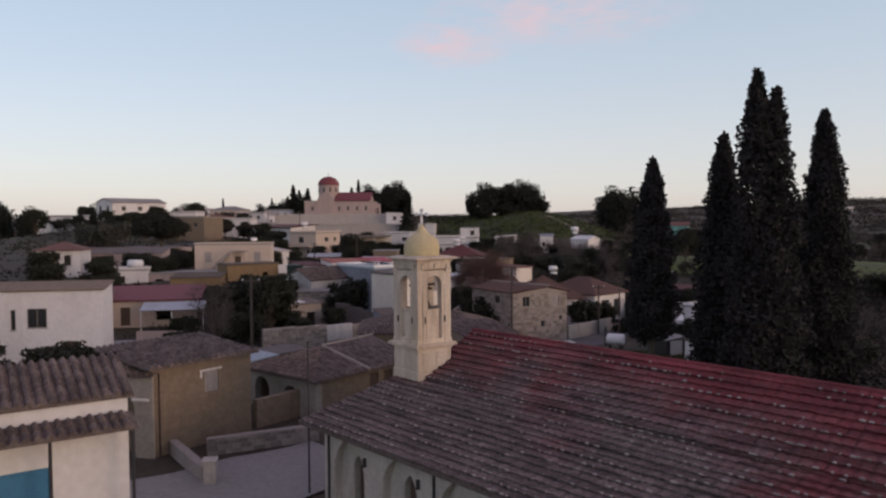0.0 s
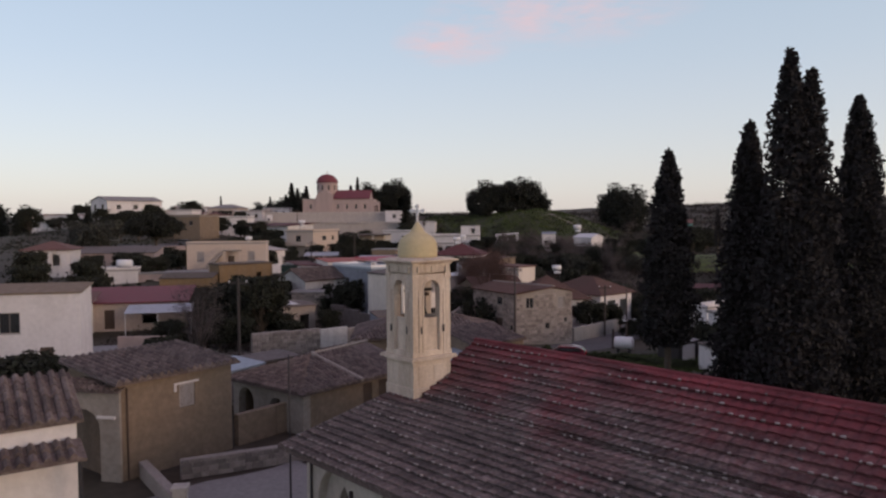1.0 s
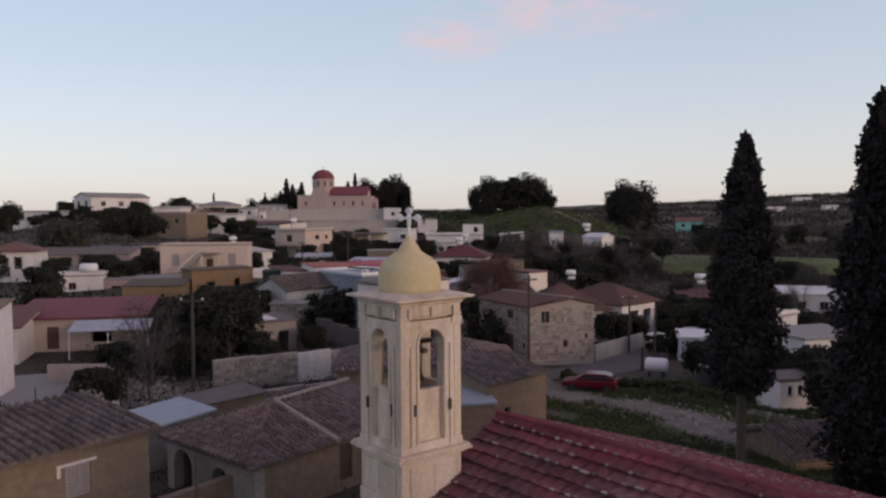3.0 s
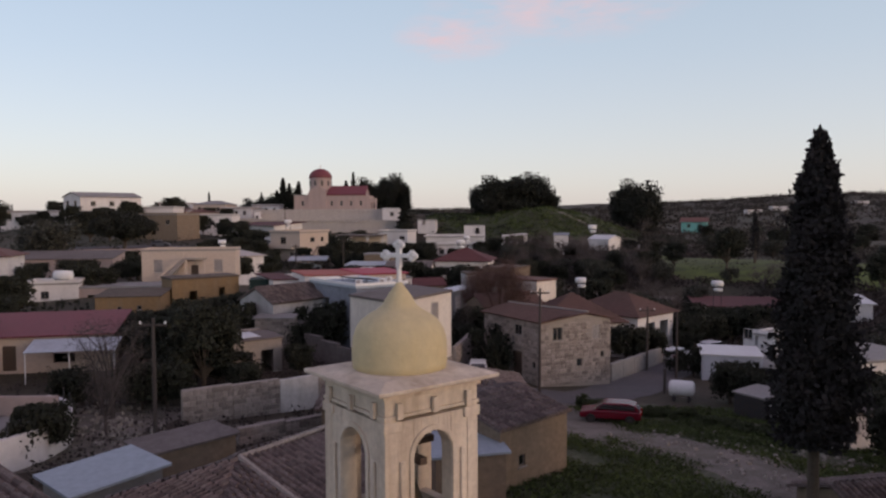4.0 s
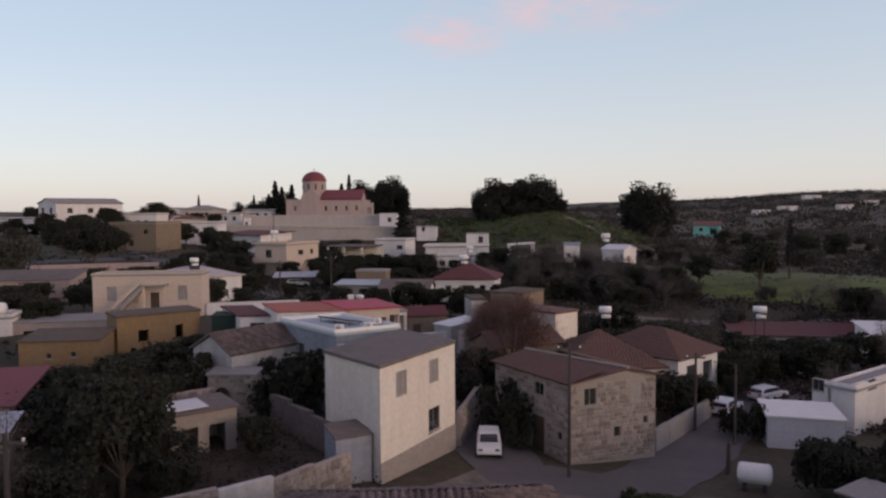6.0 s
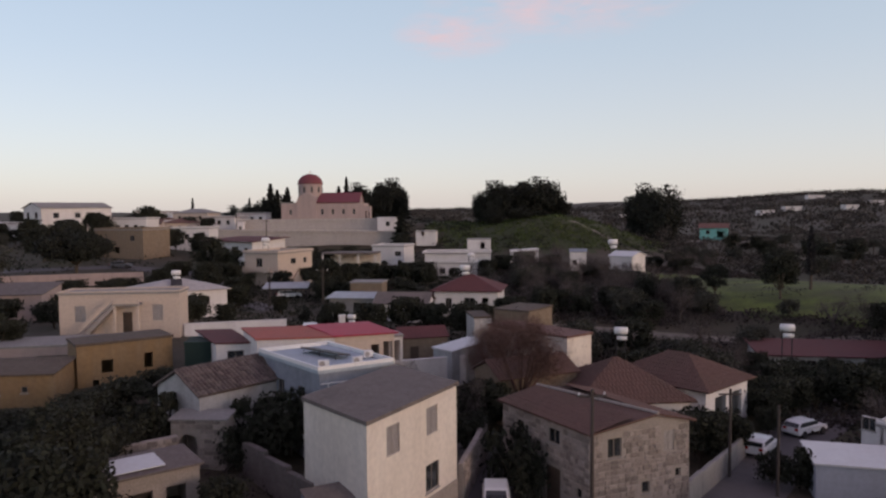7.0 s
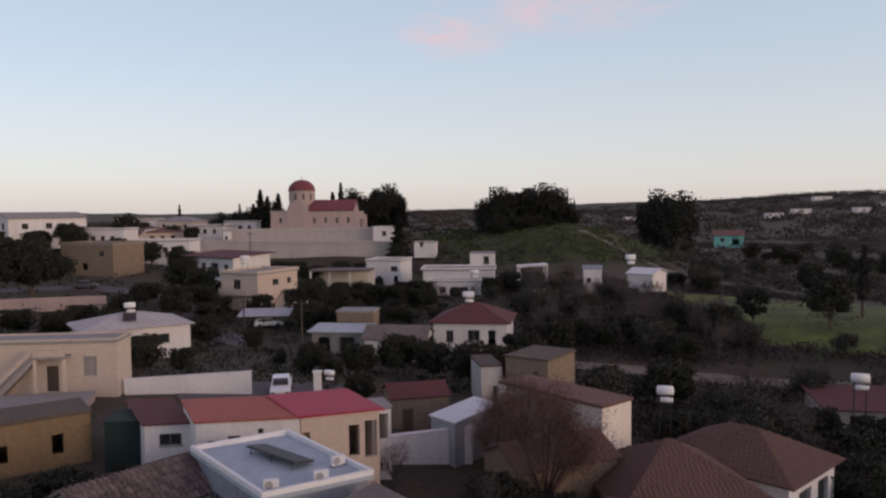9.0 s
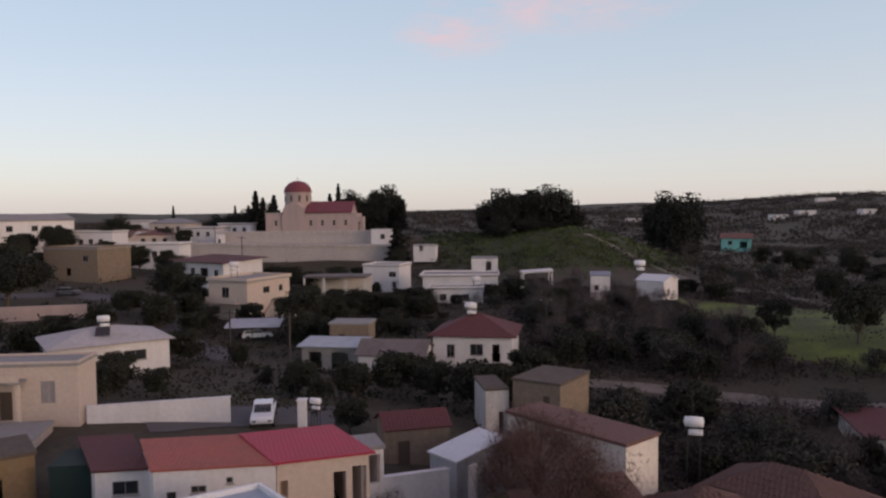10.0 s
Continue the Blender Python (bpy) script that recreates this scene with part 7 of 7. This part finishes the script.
settle(big, 17.6, 259, 1.0, 0, (23.2 - ground_at(17.6, 259)) / 11.6)
for x, y, s, t, top in ((13.4, 259, 0.7, 5, 20.6), (22.6, 262, 0.85, 1, 22.0), (28.2, 260, 1.1, 2, 24.6), (33.4, 263, 0.9, 3, 23.0), (37.6, 265, 0.6, 4, 18.6), (25, 266, 0.9, 4, 22.5), (15, 253, 0.55, 1, 16.5), (23, 253, 0.6, 2, 16.0), (30, 255, 0.5, 5, 15.0),
                        (67.5, 275, 0.98, 1, 22.0), (74.5, 277, 0.98, 2, 21.4), (71, 272, 0.9, 4, 19.0), (-30.5, 288, 0.75, 1, 24.4), (-26, 291, 0.75, 3, 22.4), (-20, 289, 0.9, 3, 25.8), (-16.4, 291, 0.6, 5, 24.0), (-23.5, 286, 0.8, 2, 21.0),
                        (-66, 290, 0.55, 2, 18.6), (-71, 292, 0.6, 4, 17.4), (-57.0, 290, 0.55, 1, 20.5), (-61.5, 292, 0.6, 3, 20.0), (-78, 300, 0.6, 1, 17.0), (-112, 300, 0.7, 3, 17.0), (-150, 300, 0.8, 2, 17.0), (-172, 290, 0.8, 2, 16.0), (-190, 300, 0.9, 1, 18.0)):
    to_top(big, x, y, s, t, top)
spire = thing("conifer", Matrix.Identity(4), "slim dark conifer on the skyline", "pine tree")
Geo().tube((0, 0, -0.6), (0, 0, 13.6), 0.2, 0.04, 8).part("trunk", BARK, spire)
rngq = np.random.default_rng(62)
climb = rngq.uniform(0, 1, 2600)
swing = rngq.uniform(0, 6.28, 2600)
reach = 1.9 * (1 - climb) ** 0.8 * (0.75 + 0.3 * np.sin(climb * 44)) * np.sqrt(rngq.uniform(0.1, 1, 2600))
add_crown(spire, leaf_mesh("crown", np.stack([reach * np.cos(swing), reach * np.sin(swing), 1.0 + 13.5 * climb], 1), rngq.uniform(0.25, 0.45, 2600), PINE, 62))
tagged(spire, group="pines on the skyline")
settle(spire, -34.3, 287, 1.3, 0, (27.6 - ground_at(-34.3, 287)) / 14.5)
for x, y, s, top in ((-37.2, 288, 1.2, 23.6), (-61.4, 288, 1.5, 24.4), (-58.8, 287, 1.3, 22.4), (-55.4, 288, 1.4, 23.2), (-64.0, 289, 1.3, 20.0), (-13.8, 286, 1.2, 20.5), (-12.6, 244, 1.5, 15.5), (-80, 330, 0.9, 20.0), (-100, 320, 0.8, 20.0), (48, 330, 0.6, 19.0)):
    to_top(spire, x, y, s, 1.0, top, 14.5)


# ---- scrub, grass, stones ----
def scatter(name, n, xr, yr, mat, size, label, seed, clump=12, keep=lambda x, y: True, tall=0.6, thin=0.5):
    """Low growth over a stretch of ground, as one mass."""
    rng = np.random.default_rng(seed)
    c = []
    for _ in range(n):
        x, y = rng.uniform(*xr), rng.uniform(*yr)
        if keep(x, y):
            p = rng.normal(0, 1, (clump, 3)) * (tall, tall, tall * 0.45) + (x, y, 0)
            p[:, 2] = height(p[:, 0], p[:, 1]) + np.abs(p[:, 2])
            c.append(p)
    c = np.concatenate(c)
    ob = new(name, leaf_mesh(name, c, rng.uniform(0.6, 1.3, len(c)) * size, mat, seed, thin))
    return tagged(ob, label, name.replace("_", " "), kind="stuff")


def from_line(x, y, line):
    """Distance from a line of the plan."""
    best = 1e9
    for (ax, ay), (bx, by) in zip(line, line[1:]):
        k = min(1.0, max(0.0, ((x - ax) * (bx - ax) + (y - ay) * (by - ay)) / ((bx - ax) ** 2 + (by - ay) ** 2)))
        best = min(best, math.hypot(x - ax - k * (bx - ax), y - ay - k * (by - ay)))
    return best


def off_road(x, y):
    return from_line(x, y, DRIVE) > 1.7 + 0.9 * math.sin(x * 1.9 + y * 0.7) and not (3 < x < 24 and 61 < y < 84 and x - 4.5 > (y - 66) * 0.9 - 3)


scatter("grass", 12000, (1.5, 33), (29, 62), GRASS, 0.19, "rough green grass on the open plot", 71, 10, lambda x, y: off_road(x, y) and math.hypot((x - 17) / 16, (y - 46) / 16) < 1 and math.sin(x * 0.9 + 1) + math.sin(y * 0.8 + x * 0.4) < 1.2, 0.26, 0.16)
scatter("grass", 2600, (-10, 76), (222, 300), GRASS, 0.42, "tussocky grass over the mound", 79, 9, lambda x, y: math.hypot((x - 32) / 37, (y - 258) / 38) < 1, 0.7, 0.35)
scatter("scrub", 260, (-12, 78), (222, 306), BUSH, 0.4, "low dark bushes on the mound", 80, 30, lambda x, y: math.hypot((x - 32) / 30, (y - 252) / 26) > 0.8, 1.0)
def beside_street(x, y):
    return x > 33 + 2 * math.sin(y) and not (28 < x < 40 and 56 < y < 76) and math.hypot(x - 30 - (y - 89) * 0.95, 0) > 5


scatter("scrub", 3600, (30, 110), (10, 108), SCRUB, 0.26, "dry brown scrub on the slope below the street", 81, 18, beside_street, 0.8)
scatter("scrub", 900, (28, 110), (10, 100), BUSH, 0.26, "dark bushes on the slope below the street", 82, 26, beside_street, 0.9)
scatter("weeds", 520, (-32, -3), (40, 72), SCRUB, 0.14, "dark weeds and brambles in the gardens", 72, 16, tall=0.5)
scatter("weeds", 500, (-30, 6), (28, 45), BUSH, 0.10, "weeds between the old roofs", 73, 10, tall=0.3)
scatter("scrub", 4200, (12, 66), (92, 200), SCRUB, 0.24, "grey-brown scrub over the valley slope", 74, 18, lambda x, y: free(x, y) and not in_field(x, y, -1) and not (13 < x < 50 and 128.5 < y + (x - 15) * 0.15 < 136), 0.8)
scatter("scrub", 2200, (-40, 20), (112, 236), BUSH, 0.22, "dark undergrowth between the gardens", 75, 12, tall=0.7)
scatter("scrub", 3400, (60, 330), (100, 420), FAR_SCRUB, 0.42, "scrub over the far valley", 76, 42, lambda x, y: not in_field(x, y, -3) and math.sin(x * 0.07 + 1) + math.sin(y * 0.05 + x * 0.03) > -0.9, 1.5)
scatter("scrub", 1500, (-180, -40), (60, 330), BUSH, 0.35, "garden growth between the far houses", 77, 14, tall=1.0)
scatter("scrub", 420, (38, 150), (100, 200), OLIVE, 0.17, "low dry tussocks in the green field", 83, 26, lambda x, y: in_field(x, y, 1) and math.sin(x * 0.13 + y * 0.21) + math.sin(y * 0.34 - x * 0.08) > -0.3, 1.1)
scatter("woods", 4200, (-700, 1100), (420, 1300), FAR_SCRUB, 1.2, "dark scrub woods on the distant hills", 78, 40, tall=4.2)
rocks = Geo()
rngr = random.Random(9)
for i in range(260):
    cx, cy = ((13.5, 50.5), (16, 48.5), (18.5, 46.5), (16.5, 44), (21, 44), (22.5, 47), (12.5, 46.5), (19.5, 41))[i % 8]
    x, y = rngr.gauss(cx, 2.0), rngr.gauss(cy, 1.7)
    s = rngr.uniform(0.06, 0.26)
    pts, fcs = stone_mesh(i)
    rocks.add([(p[0] * s, p[1] * s * 0.8, p[2] * s) for p in pts], fcs, pose(x, y, ground_at(x, y), -90 + rngr.uniform(-20, 20), rngr.uniform(-20, 20), rngr.uniform(0, 360)))
heap = Geo()
for i in range(150):
    cx, cy = ((-22.0, 50.5), (-20.0, 48.5), (-23.5, 53.0), (-18.0, 47.0))[i % 4]
    x, y = rngr.gauss(cx, 1.5), rngr.gauss(cy, 1.2)
    s = rngr.uniform(0.10, 0.34)
    pts, fcs = stone_mesh(i + 600)
    heap.add([(p[0] * s, p[1] * s * 0.8, p[2] * s) for p in pts], fcs, pose(x, y, ground_at(x, y), -90 + rngr.uniform(-25, 25), rngr.uniform(-25, 25), rngr.uniform(0, 360)))
tagged(heap.part("rubble", PALE_ROCK), "tumbled building stones on waste ground", "rubble", kind="stuff")
tagged(rocks.part("rocks", PALE_ROCK), "pale loose stones scattered over the plot", "rocks", kind="stuff")

# ---- pieces of roofs and walls ----
tile_geo = Geo()
tile_geo.add(*tile_points(0.38, 0.40, 0.06, 0.095))
tile_data = tile_geo.mesh("tile", TILE_PIECE)
for place in picked:
    piece = new("tile", tile_data)
    piece.parent, piece.matrix_basis = nave_roof, place
rubble(st, Matrix.Identity(4), 7.35, 0.0, 5.6, [(h[1], h[2], h[3] + 0.1, h[4] + 0.1) for h in st_holes if h[0] == "front"], 300, 31)
lean_left = Matrix(((1, -0.128, 0, 0), (0, 1, 0, 0), (0, 0, 1, 0), (0, 0, 0, 1))) @ pose(0, 9.0, 0, 0, 0, -90)
rubble(st, lean_left, 9.0, 0.0, 5.6, [(9.0 - h[1], h[2], h[3] + 0.1, h[4] + 0.1) for h in st_holes if h[0] == "left"], 0, 33)
